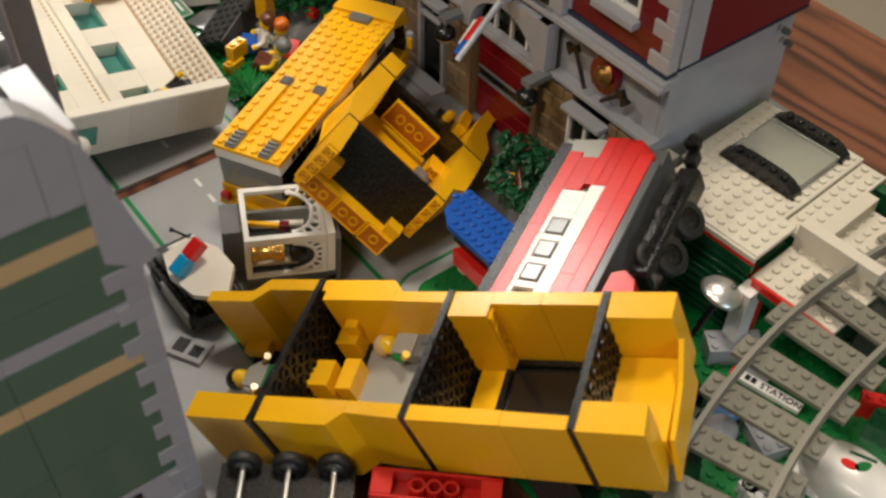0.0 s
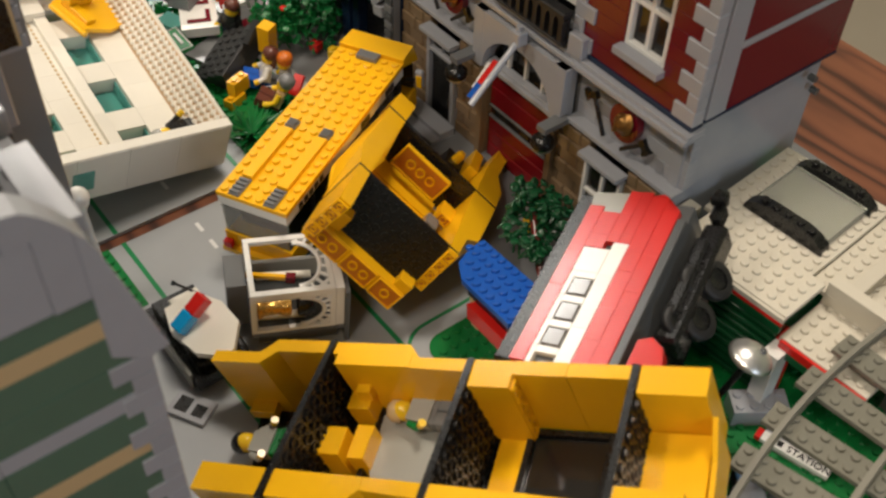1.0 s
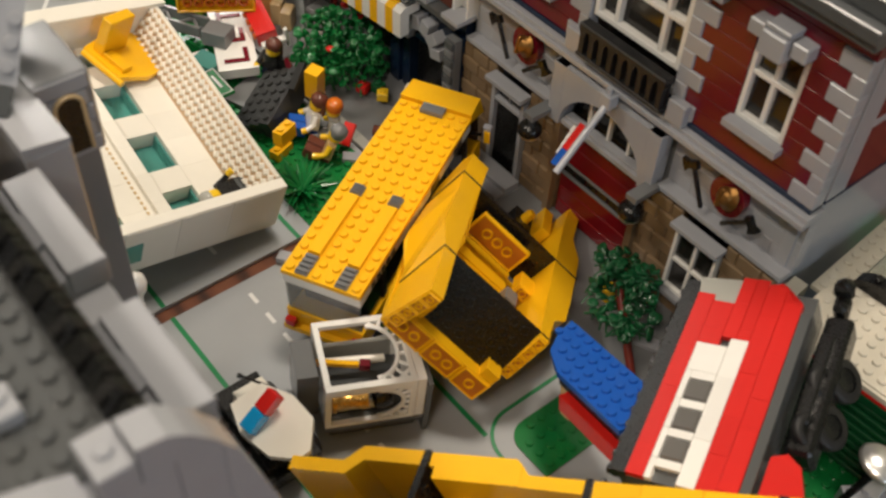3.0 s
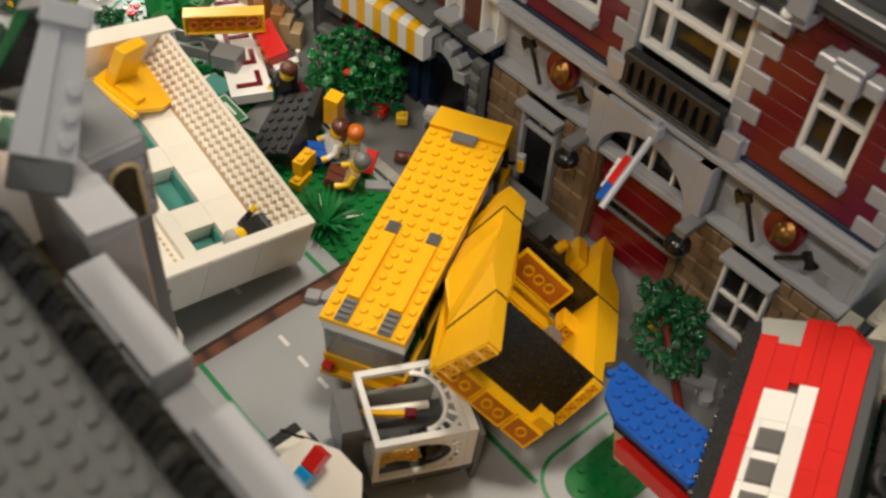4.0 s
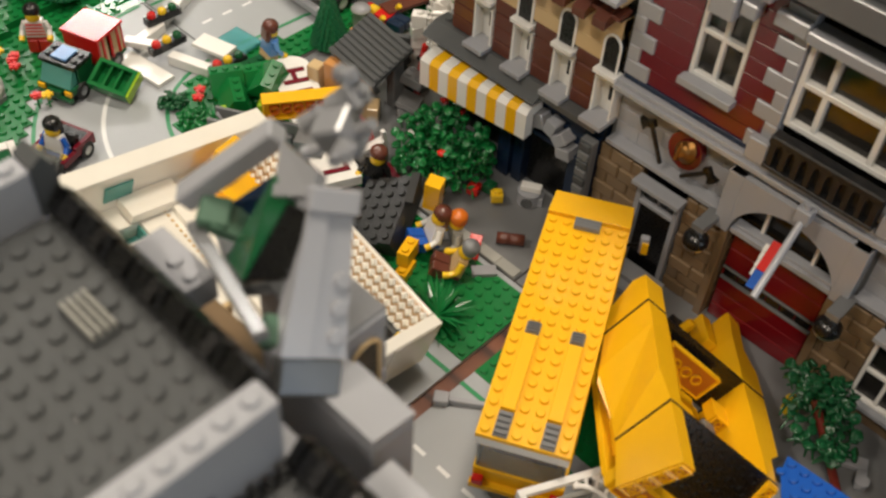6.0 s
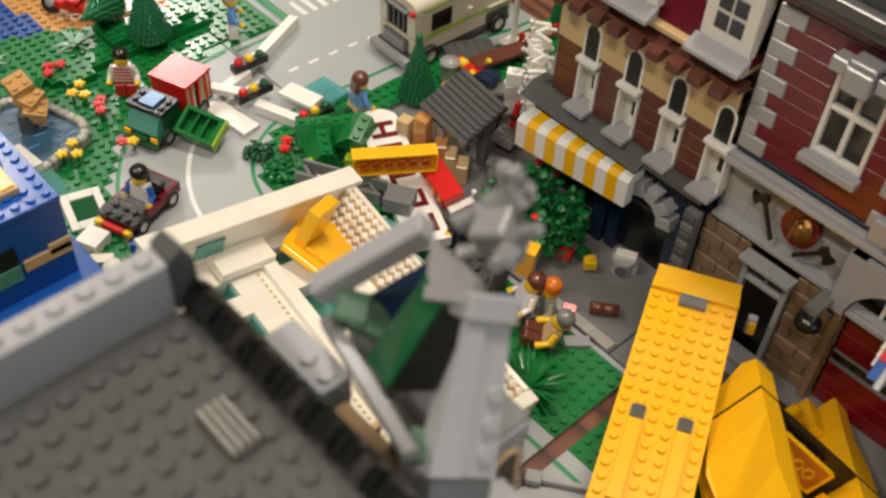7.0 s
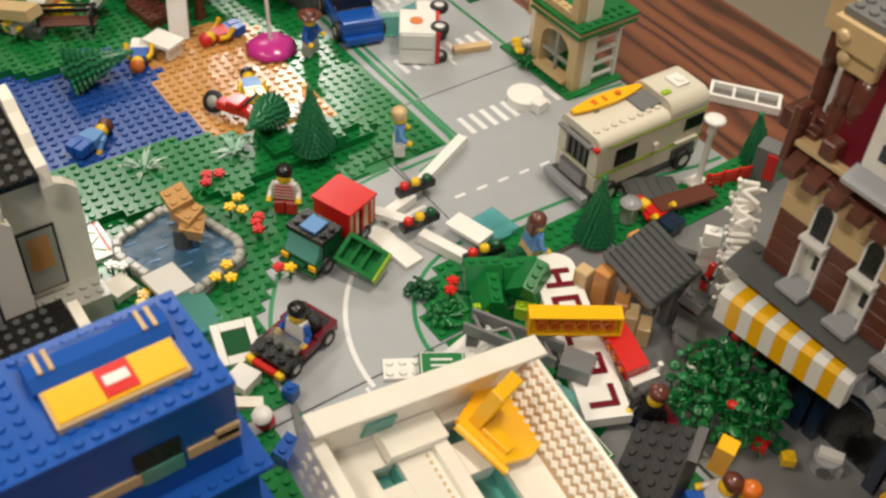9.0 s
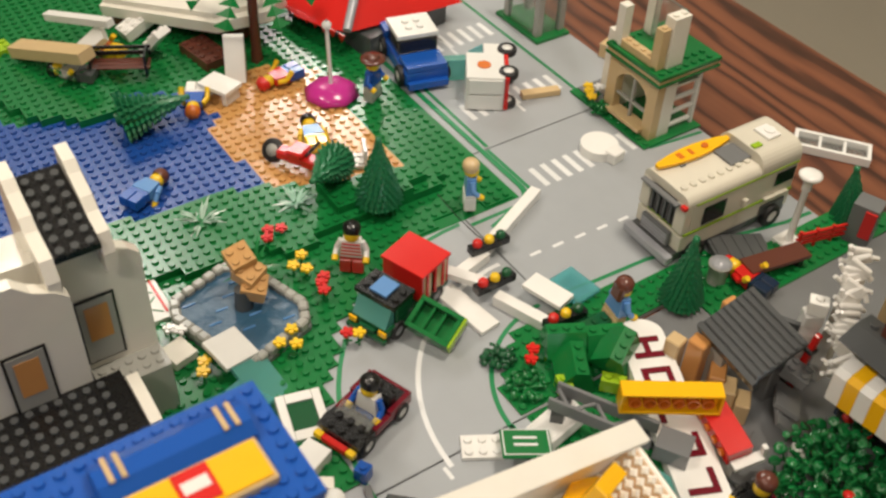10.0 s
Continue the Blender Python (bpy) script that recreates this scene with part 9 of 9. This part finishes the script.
pts = [(-0.956, 0.3090, 0.0120), (-0.934, 0.3105, 0.0075), (-0.912, 0.3115, 0.0065), (-0.896, 0.3120, 0.0110)]
for a, b in zip(pts, pts[1:]):
    CB.rod(a, b, 0.0004, 6)
mesh_thing("black_cable", CB, BLK, pose(0, 0, 0), "thin black cable lying across the road", "cable")

# green roof pile on the lawn corner
GP = thing("green_roof_pile", pose(-0.787, 0.304, 0.002, 0, 0, -28), "pile of green toy roof slopes over lime bricks", "toy rubble")
for k, (x, y, z, rx, rz, mat) in enumerate(((-0.010, -0.012, 0.004, 0, 0, GRN), (-0.010, 0.012, 0.003, 0, 4, GRN), (0.010, -0.010, 0.002, 6, 90, GRN), (-0.020, 0.004, 0.0, -8, 30, DGN), (0.004, 0.016, 0.010, 14, 60, GRN))):
    g = Geo().prism([(-0.012, 0.0), (0.012, 0.0), (0.012, 0.0030), (0.004, 0.0170), (-0.004, 0.0170), (-0.012, 0.0030)], -0.012, 0.012)
    part("roof_slope", g.studs(1, 3, 0.0169, -0.004, -0.012), mat, GP, "", pose(x, y, z, rx, 4 * k, rz))
for x, y, z, rz in ((0.016, -0.022, 0.0, 10), (-0.004, -0.024, 0.0, 40), (0.022, 0.004, 0.0, 70)):
    part("lime_brick", Geo().box(0, 0.015, 0, 0.0078, 0, 0.0096).studs(2, 1, 0.0095), LIM, GP, "", pose(x, y, z, 0, 0, rz))
part("flower_bit", Geo().tube(0.0034, 0.0034, 0.0, 0.0032, 12).stud(0, 0, 0.0031), RED, GP, "red round plate", pose(-0.017, -0.019, 0.006, 20))

# hotel letter board
HB = thing("hotel_sign_board", axes((-0.6655, 0.2872, 0.0095), (-0.0630, 0.0280, 0.0010), (-0.38, -0.92, 0)), "long white toy sign board with dark red letters", "toy sign")
HL, HW = 0.134, 0.0285
rim = [(0.0, -HW / 2), (HL - 0.012, -HW / 2)] + [(HL - 0.012 + 0.012 * math.sin(radians(a)), -HW / 2 * math.cos(radians(a))) for a in range(15, 180, 15)] + [(HL - 0.012, HW / 2), (0.0, HW / 2)]
part("board", Geo().prism(rim, 0.0, 0.0075, "z"), CLW, HB)
LETTERS = {"H": ((0, 1, 0, 5), (3, 4, 0, 5), (1, 3, 2, 3)), "O": ((0, 1, 0, 5), (3, 4, 0, 5), (1, 3, 0, 1), (1, 3, 4, 5)), "T": ((1.5, 2.5, 0, 4), (0, 4, 4, 5)), "E": ((0, 1, 0, 5), (1, 4, 0, 1), (1, 3.2, 2, 3), (1, 4, 4, 5)), "L": ((0, 1, 0, 5), (1, 4, 0, 1))}
for k, ch in enumerate("LETOH"):
    g = Geo()
    for a, b, c, d in LETTERS[ch]:
        g.box(a * 0.0040, b * 0.0040, c * 0.0036, d * 0.0036, 0.0, 0.0010, 0.0002)
    part("letter", g, DRD, HB, "dark red letter " + ch, pose(0.0075 + 0.0238 * k, -0.009, 0.0076))
part("board_leg", Geo().box(0.012, 0.030, -0.010, 0.010, -0.0090, -0.0002), MGR, HB)
part("board_leg", Geo().box(0.100, 0.116, -0.010, 0.010, -0.0120, -0.0002), GRN, HB)
YB = thing("yellow_brick", axes((-0.7400, 0.2830, 0.0310), (0.55, 0.835, 0.0), (0, 0, 1)), "long yellow toy brick lying on its side over the board", "toy brick")
part("brick_body", Geo().box(0.0, 0.056, 0.0, 0.0016, 0.0, 0.0110).box(0.0, 0.056, 0.0140, 0.0156, 0.0, 0.0110).box(0.0, 0.0016, 0.0017, 0.0139, 0.0, 0.0110).box(0.0544, 0.056, 0.0017, 0.0139, 0.0, 0.0110).box(0.0017, 0.0543, 0.0017, 0.0139, 0.0, 0.0060), YEL, YB)
for k in range(6):
    # tubes of the yellow brick, orange for the shade inside it
    part("tube", tubes(1, 1, 0.0060, 0.0104, 0.0080 + 0.0080 * k, 0.0078, 0.0036, 14), ORG, YB)
RB = thing("red_brick_stack", pose(-0.6960, 0.3250, 0.0190, 10, 6, -14), "red toy brick with white end piece on the rubble", "toy brick")
part("brick_body", Geo().box(-0.018, 0.018, -0.0075, 0.0075, 0.0, 0.0110), RED, RB)
part("end_piece", Geo().box(0.0182, 0.024, -0.006, 0.012, 0.001, 0.0040).box(0.0182, 0.0215, 0.0121, 0.015, -0.006, 0.010), CLW, RB, "white end piece")
part("stud_row", Geo().studs(4, 1, 0.0, -0.016, -0.004), ORG, RB, "", pose(0, -0.0075, 0.0055, 90))

# small ribbed-roof kiosk
KR = thing("ribbed_roof_kiosk", pose(0, 0, 0), "tan toy kiosk under a dark grey ribbed roof, half collapsed", "toy building")
roof_m = axes((-0.7500, 0.3570, 0.0400), (0.0470, -0.0030, -0.0040), (-0.004, 0.034, 0.016))
part("roof_slab", Geo().box(0.0, 0.047, 0.0, 0.036, 0.0, 0.0040).box(-0.001, 0.048, -0.0040, -0.0001, -0.0060, 0.0040), DGR, KR, "dark grey ribbed roof", roof_m)
for k in range(8):
    part("roof_rib", Geo().box(0.0005, 0.0465, 0.0006 + 0.0045 * k, 0.0034 + 0.0045 * k, 0.0041, 0.0055, 0.0004), DGR, KR, "", roof_m)
for k, (x, y, z, sx, sy, h, rz, mat) in enumerate(((-0.7560, 0.3440, 0.0, 0.010, 0.010, 0.030, 14, TAN), (-0.7440, 0.3500, 0.0, 0.011, 0.010, 0.036, 14, NOU), (-0.7290, 0.3540, 0.0, 0.0095, 0.014, 0.022, 40, NOU), (-0.7190, 0.3540, 0.0, 0.0085, 0.014, 0.019, 40, TAN), (-0.7090, 0.3560, 0.0, 0.0085, 0.014, 0.016, 40, TAN), (-0.7500, 0.3800, 0.0, 0.010, 0.010, 0.046, 0, NOU), (-0.7120, 0.3800, 0.0, 0.008, 0.010, 0.046, 0, MGR))):
    part("wall_block", Geo().box(-sx / 2, sx / 2, -sy / 2, sy / 2, 0.0, h, 0.0008), mat, KR, "", pose(x, y, z, 0, 0, rz))
part("counter", Geo().box(-0.7400, -0.7300, 0.3560, 0.3600, 0.0, 0.030), OGR, KR)

# grey slabs, trays and broken pieces round the sign
for x, y, z, rx, ry, rz, nx, ny, hp, mat, st, lab in (
        (-0.6960, 0.3780, 0.012, -22, 18, 28, 2, 4, 1, MGR, False, "grey toy tile tipped on the rubble"),
        (-0.6840, 0.3690, 0.010, -14, 30, 36, 3, 3, 1, MGR, False, "grey toy tile tipped on the rubble"),
        (-0.7020, 0.3880, 0.022, -10, 12, 20, 2, 2, 2, MGR, True, "grey toy brick in the rubble"),
        (-0.6720, 0.3420, 0.0, 0, 0, 24, 4, 5, 1, MGR, False, "grey toy floor plate under the rubble"),
        (-0.6500, 0.2890, 0.0, 0, 0, 20, 4, 4, 1.4, MGR, False, "grey toy floor plate under the rubble"),
        (-0.7015, 0.2925, 0.0172, 0, 0, 32, 2.4, 2, 3.6, MGR, False, "grey toy block on the sign board"),
        (-0.7250, 0.2990, 0.004, 0, 8, 26, 4, 2, 1, DGR, False, "dark grey toy plate in the rubble"),
        (-0.6660, 0.3540, 0.010, 10, 0, 40, 1, 1, 3, CLW, True, "small white toy brick in the rubble"),
        (-0.6920, 0.2750, 0.0010, 0, 6, 24, 2.4, 2, 4.4, TRG, False, "teal clear toy panel in the rubble"),
        (-0.7050, 0.2760, 0.004, 6, 0, 80, 2, 1, 2, CLW, True, "white toy brick in the rubble"),
        (-0.7180, 0.2820, 0.002, 0, 0, 10, 2, 1, 3, GRN, True, "green toy brick in the rubble"),
        (-0.6480, 0.3160, 0.008, 40, 10, -10, 3, 2, 1, DRD, False, "dark red toy tile leaning in the rubble"),
        (-0.7690, 0.2150, 0.0, 0, 0, 60, 3, 2, 1, CLW, True, "white toy plate on the road"),
        (-0.7600, 0.1530, 0.0, 0, 18, 60, 2, 1, 3, DGR, False, "dark grey toy wedge against the house wall"),
        (-0.7660, 0.1420, 0.0, 0, 0, -20, 4, 0.5, 1, MGR, False, "grey toy bar beside the house wall"),
        (-0.7530, 0.1270, 0.0, 0, 20, 30, 2, 2, 3, BLU, True, "blue toy slope brick beside the shop"),
        (-0.8990, 0.1240, 0.013, -8, 10, 12, 3, 3, 1, CLW, False, "white toy tile fallen against the fountain"),
        (-0.9180, 0.0990, 0.004, 0, 4, 15, 2, 2, 2, WHT, False, "aged white toy tile beside the shop"),
        (-0.8740, 0.1310, 0.004, -14, 16, 8, 4, 3, 1, TRG, False, "teal clear toy panel in the rubble"),
        (-0.8630, 0.1180, 0.010, -24, 10, 30, 3, 2, 1, TRN, False, "light blue clear toy panel in the rubble"),
        (-0.8110, 0.1300, 0.0, 0, 0, 24, 2, 2, 3, CLW, False, "white toy brick beside the blue shop"),
        (-0.7990, 0.1180, 0.0, 0, 10, 64, 4, 1, 2, WHT, False, "aged white toy tile beside the blue shop"),
        (-0.6060, 0.3120, 0.0220, 4, 4, 24, 1.3, 1.3, 7.2, YEL, False, "yellow toy brick standing on rubble"),
        (-0.5930, 0.2780, 0.0075, 0, 0, 20, 1, 2, 3.6, YEL, True, "yellow toy brick beside the house"),
        (-0.5890, 0.2720, 0.0, 0, 0, 20, 1, 2, 2.4, YEL, True, "yellow toy brick beside the house"),
        (-0.6080, 0.3540, 0.004, 0, 0, 20, 1, 1, 2, RED, True, "small red toy plate on the pavement"),
        (-0.5930, 0.3600, 0.004, 0, 0, 50, 1, 1, 2, YLW, True, "small yellow toy plate on the pavement"),
        (-0.6010, 0.3620, 0.005, 0, 0, 10, 1, 1, 2, DGN, True, "small green toy plate on the pavement"),
        (-0.5140, 0.3960, 0.012, 0, 8, 60, 1, 1, 5, CLW, True, "small white and yellow toy piece by the door")):
    loose(x, y, z, rx, ry, rz, nx, ny, hp, mat, lab, st)

# trays, signs and window frames
def tray(m, w, d, h, mat, label, name="open_box"):
    """An upturned hollow brick: four sides and a floor with ribs."""
    t = thing(name, m, label, "toy part", "hollow toy parts")
    for x0, x1, y0, y1 in ((0, w, 0, 0.0016), (0, w, d - 0.0016, d), (0, 0.0016, 0.0017, d - 0.0017), (w - 0.0016, w, 0.0017, d - 0.0017)):
        part("side", Geo().box(x0, x1, y0, y1, 0, h), mat, t)
    part("floor_plate", Geo().box(0.0017, w - 0.0017, 0.0017, d - 0.0017, 0.0, 0.0016), mat, t)
    for k in range(2):
        part("rib", Geo().box(0.0017, w - 0.0017, d * (k + 1) / 3, d * (k + 1) / 3 + 0.0012, 0.0017, h * 0.7, 0.0002), mat, t)
    return t


tray(axes((-0.7670, 0.2440, 0.0020), (-0.001, 0.031, 0.012), (0.020, 0.000, 0.004)), 0.031, 0.020, 0.006, CLW, "white hollow toy panel tilted on the road")
TRS = thing("grey_truss", axes((-0.7120, 0.2880, 0.0200), (-0.0520, -0.0290, 0.0), (0.4, -1, 0)), "dark grey toy truss beam lying across the rubble", "toy part")
for y in (-0.0065, 0.0065):
    part("chord", Geo().box(0.0, 0.060, y - 0.0012, y + 0.0012, 0.0, 0.0090, 0.0004), MGR, TRS)
for k in range(5):
    a, b = (-0.0053, 0.0053) if k % 2 else (0.0053, -0.0053)
    part("brace", Geo().rod((0.002 + 0.0115 * k, a, 0.0045), (0.0125 + 0.0115 * k, b, 0.0045), 0.0014, 6), MGR, TRS)
part("prop", Geo().box(0.050, 0.058, -0.006, 0.006, -0.0198, -0.0002), DGR, TRS)
for x, y, z, rx, rz, w, d in ((-0.7690, 0.2260, 0.0080, -14, 58, 0.028, 0.024), (-0.6740, 0.2580, 0.0170, 4, -2, 0.031, 0.020)):
    SG = thing("green_road_sign", pose(x, y, z, rx, 0, rz), "green toy road sign with white rim lying flat", "toy sign", "green toy signs")
    sy = -d if rz > 30 else -0.006
    part("plate", Geo().box(0, w, sy, sy + d, 0, 0.0026, 0.0012), GRN, SG)
    part("rim", Geo().box(0.001, w - 0.001, sy + 0.001, sy + 0.0017, 0.0027, 0.0031, 0.0001).box(0.001, w - 0.001, sy + d - 0.0017, sy + d - 0.001, 0.0027, 0.0031, 0.0001).box(0.001, 0.0017, sy + 0.0018, sy + d - 0.0018, 0.0027, 0.0031, 0.0001).box(w - 0.0017, w - 0.001, sy + 0.0018, sy + d - 0.0018, 0.0027, 0.0031, 0.0001), LINE, SG, "white printed rim")
    for k in range(2 if d > 0.01 else 1):
        part("text_bar", Geo().box(w * 0.25, w * 0.72, sy + d * 0.36 + 0.006 * k, sy + d * 0.36 + 0.002 + 0.006 * k, 0.0027, 0.0031, 0.0001), LINE, SG)
    part("post_foot", Geo().box(w * 0.4, w * 0.6, sy + d * 0.3, sy + d * 0.6, -0.0030, -0.0001), LGR, SG)
WF = thing("white_window_frame", axes((-0.8270, 0.1240, 0.0050), (-0.026, 0.006, 0.0050), (0.010, 0.024, -0.002)), "white toy window frame with green pane fallen flat", "toy window")
for x0, x1, y0, y1 in ((0, 0.030, 0, 0.005), (0, 0.030, 0.021, 0.026), (0, 0.006, 0.0052, 0.0208), (0.024, 0.030, 0.0052, 0.0208)):
    part("frame_bar", Geo().box(x0, x1, y0, y1, 0, 0.006), CLW, WF)
part("pane", Geo().box(0.0062, 0.0238, 0.0052, 0.0208, 0.001, 0.003), DGN, WF)
CU = thing("red_cup", pose(-0.7785, 0.1280, 0.0, 14, 8, 0), "dark red and white toy barrel lying by the road", "toy part")
part("barrel", Geo().lathe([(0.0001, 0.0), (0.0052, 0.0), (0.0060, 0.006), (0.0052, 0.0115), (0.0001, 0.0115)], 14), RED, CU)
part("rim", Geo().lathe([(0.0050, 0.0116), (0.0060, 0.0120), (0.0060, 0.0140), (0.0001, 0.0142)], 14), CLW, CU, "white rim")
# black fallen roof
# lighter than BLK: the slab's glossy reflection is put into its base colour
SBK = plastic("black_with_sheen", (0.020, 0.021, 0.022), 0.33)
BS = thing("black_roof_slab", axes((-0.6025, 0.2710, 0.0180), (-0.0220, 0.0440, 0.0150), (-0.030, -0.004, -0.0060)), "black studded toy roof slope fallen on the pavement", "toy roof")
for k in range(4):
    part("roof_step", Geo().box(0.0, 0.0505, 0.0098 * k, 0.0098 * k + 0.0097, -0.0180, -0.0030 * k, 0.0004).studs(6, 1, -0.0030 * k - 0.0001, 0.0012, 0.0098 * k + 0.0008), SBK, BS)
part("ridge_cap", Geo().prism([(0.0300, -0.0002), (0.0300, 0.0020), (0.0500, 0.0060), (0.0500, -0.0002)], -0.0060, -0.0001), SBK, BS)
LO = thing("brown_log", axes((-0.5690, 0.3345, 0.0042), (0.014, 0.011, 0), (0, 0, 1)), "reddish brown round toy log on the pavement", "toy part")
part("log", Geo().lathe([(0.0001, 0.0), (0.0040, 0.0), (0.0040, 0.0085), (0.0036, 0.0088), (0.0040, 0.0092), (0.0040, 0.018), (0.0001, 0.018)], 14), BRN, LO, "", pose(0, 0, 0, 0, 90, 0))
MO = thing("grey_motor", pose(-0.5800, 0.3780, 0.0, 0, 0, 30), "light grey toy engine piece with a white cap", "toy part")
part("casing", Geo().tube(0.0080, 0.0080, 0.0, 0.0100, 18).box(-0.004, 0.010, -0.004, 0.004, 0.0, 0.0070), LGR, MO)
part("cap", Geo().box(-0.006, 0.008, -0.003, 0.003, 0.0102, 0.0150, 0.0005), CLW, MO, "white cap")
part("vent", Geo().tube(0.0040, 0.0040, 0.0, 0.0008, 12), DGR, MO, "", pose(0, -0.0079, 0.0050, 90))

# white rubble hanging from the hotel's corner
VR = thing("white_fence_rubble", pose(0, 0, 0), "broken white toy fence pieces piled against the hotel corner", "toy rubble")
rng = random.Random(5)
for k in range(18):
    f = k / 17
    x, y, z = -0.7120 + 0.034 * f, 0.4230 - 0.034 * f, 0.0960 - 0.048 * f
    part("fence_piece", Geo().box(-0.0065, 0.0065, -0.0016, 0.0016, -0.0035, 0.0035, 0.0008).rod((-0.0065, 0, 0), (-0.0095, 0, 0.004), 0.0014).rod((0.0065, 0, 0), (0.0095, 0, -0.003), 0.0014), CLW, VR, "", pose(x + rng.uniform(-0.002, 0.002), y, z, rng.uniform(-25, 25), rng.uniform(-30, 30), 45 + rng.uniform(-25, 25)))
for k in range(5):
    part("white_brick", Geo().box(-0.0055, 0.0055, -0.0045, 0.0045, 0, 0.0094, 0.0004).stud(0, 0, 0.0093), CLW, VR, "", pose(-0.7160 + 0.001 * k, 0.4050 - 0.0005 * k, 0.0200 + 0.0097 * k, rng.uniform(-4, 4), rng.uniform(-4, 4), rng.uniform(0, 60)))
part("pillar", Geo().box(-0.7100, -0.7020, 0.4150, 0.4230, 0.0, 0.085), CLW, VR)
part("footing", Geo().box(-0.7240, -0.7080, 0.4000, 0.4120, 0.0, 0.0198), MGR, VR)
RPO = thing("red_post", pose(-0.7075, 0.3965, 0.0, -6, 4, 0), "red toy post standing in the rubble", "toy part")
part("post", Geo().box(-0.002, 0.002, -0.002, 0.002, 0.0, 0.048, 0.0006), RED, RPO)
part("clip", Geo().box(-0.0032, 0.0032, -0.0032, 0.0032, 0.012, 0.016).box(-0.0032, 0.0032, -0.0032, 0.0032, 0.034, 0.037), BLK, RPO, "black clip")
DH = thing("dark_hanging_panel", pose(-0.7280, 0.4000, 0.0, 10, 0, 30), "dark grey toy panel standing behind the kiosk", "toy part")
part("panel", Geo().box(-0.010, 0.010, -0.0016, 0.0016, 0.0, 0.050), DGR, DH)

# fallen figures
def seated(m, torso, legs, top, label, **more):
    """A figure sitting with its legs out towards -y; hips at the origin."""
    fig = minifig(m @ pose(0, 0, -0.0090), torso, legs, top, label, **more)
    for v in fig.data.vertices:
        if v.co.z < 0.0112:
            v.co.y, v.co.z = v.co.z - 0.0150, 0.0105 + v.co.y
    return fig


seated(pose(-0.5950, 0.2990, 0.0050, -16, 0, -28), CLW, BLU, BRN, "toy figure in white with brown hair sitting against the black roof", hat="long")
seated(pose(-0.5840, 0.3120, 0.0010, 0, 0, -40), OGR, MGR, ORG, "toy figure in grey with orange hair sitting behind another")
seated(pose(-0.5700, 0.2945, 0.0010, -22, 0, -50), TAN, BRN, MGR, "toy figure in tan with brown legs and grey cap on grass", arms=YLW)
piece(thing("loose_brick", pose(-0.5660, 0.3080, 0.0060, 40, 0, 30), "red toy tile behind a seated figure", "toy brick"), "brick_body", -0.5, 0, 0, 1, 2, 1, RED, False)
piece(thing("loose_brick", pose(-0.5560, 0.3090, 0.0006, 0, 0, -40), "light grey flat toy tile on the pavement", "toy brick"), "brick_body", -0.5, -1, 0, 1, 2, 1, LGR, False)
lying(-0.7660, 0.4425, 0.0085, 188, RED, NVY, RED, "toy figure in red and dark blue lying by the bench", arms=RED)
lying(-1.0600, 0.1240, 0.0085, 118, MBL, BLU, BRN, "toy figure in light blue swimming in the pond", False)
lying(-1.1500, 0.3040, 0.0085, 278, RED, BLU, RED, "toy figure in red lying on the beach", arms=YLW)
lying(-1.0450, 0.2640, 0.0110, 165, MBL, YLW, BLK, "toy figure with blue bag and yellow legs lying on sand", False, arms=YLW)
lying(-1.1690, 0.2240, 0.0085, -30, BLU, CLW, ORG, "toy figure with orange hair lying at the shore", arms=YLW)
lying(-1.2330, 0.1890, 0.0130, 214, ORG, YLW, BRN, "toy figure resting behind a bench", arms=YLW)
lying(-1.2140, 0.1600, 0.0140, 226, OGR, DGR, BLK, "grey toy figure lying on the island grass")

# lawn patch of the road plate beside the blue roof
RLW = thing("roadside_lawn", pose(0, 0, 0), "small green studded lawn with rounded corner in the road plate", "ground", kind="structure")
edge = [(-0.296, 0.2480), (-0.3180, 0.2480)] + arc(-0.3180, 0.2600, 0.0120, 270, 180, 8) + [(-0.3300, 0.3000), (-0.2960, 0.3000)]
part("grass", Geo().prism(edge, 0.0002, 0.0012, "z").studs(4, 6, 0.0011, -0.3290, 0.2505, skip=[(0, 0)]), GRN, RLW)
strip(RLW, "green_line", [(-0.290, 0.2370), (-0.3200, 0.2370)] + arc(-0.3200, 0.2580, 0.0210, 270, 180, 10) + [(-0.3410, 0.300)], 0.0022, GLIN, 0.0003)

LV = thing("grey_lever", axes((-0.5030, 0.2240, 0.0006), (0.030, 0.022, 0), (-0.6, 0.8, 0)), "light grey toy lamp arm lying beside the house", "toy part")
part("arm", Geo().box(0.0, 0.030, -0.0016, 0.0016, 0.0, 0.0040, 0.0005), LGR, LV)
part("clip", Geo().box(0.0302, 0.0370, -0.0050, 0.0050, 0.0, 0.0060, 0.0006).tube(0.0026, 0.0026, 0.0060, 0.0080, 12, 0.034, 0), LGR, LV)
part("foot", Geo().box(-0.0090, -0.0002, -0.0040, 0.0040, 0.0, 0.0050, 0.0006), LGR, LV)
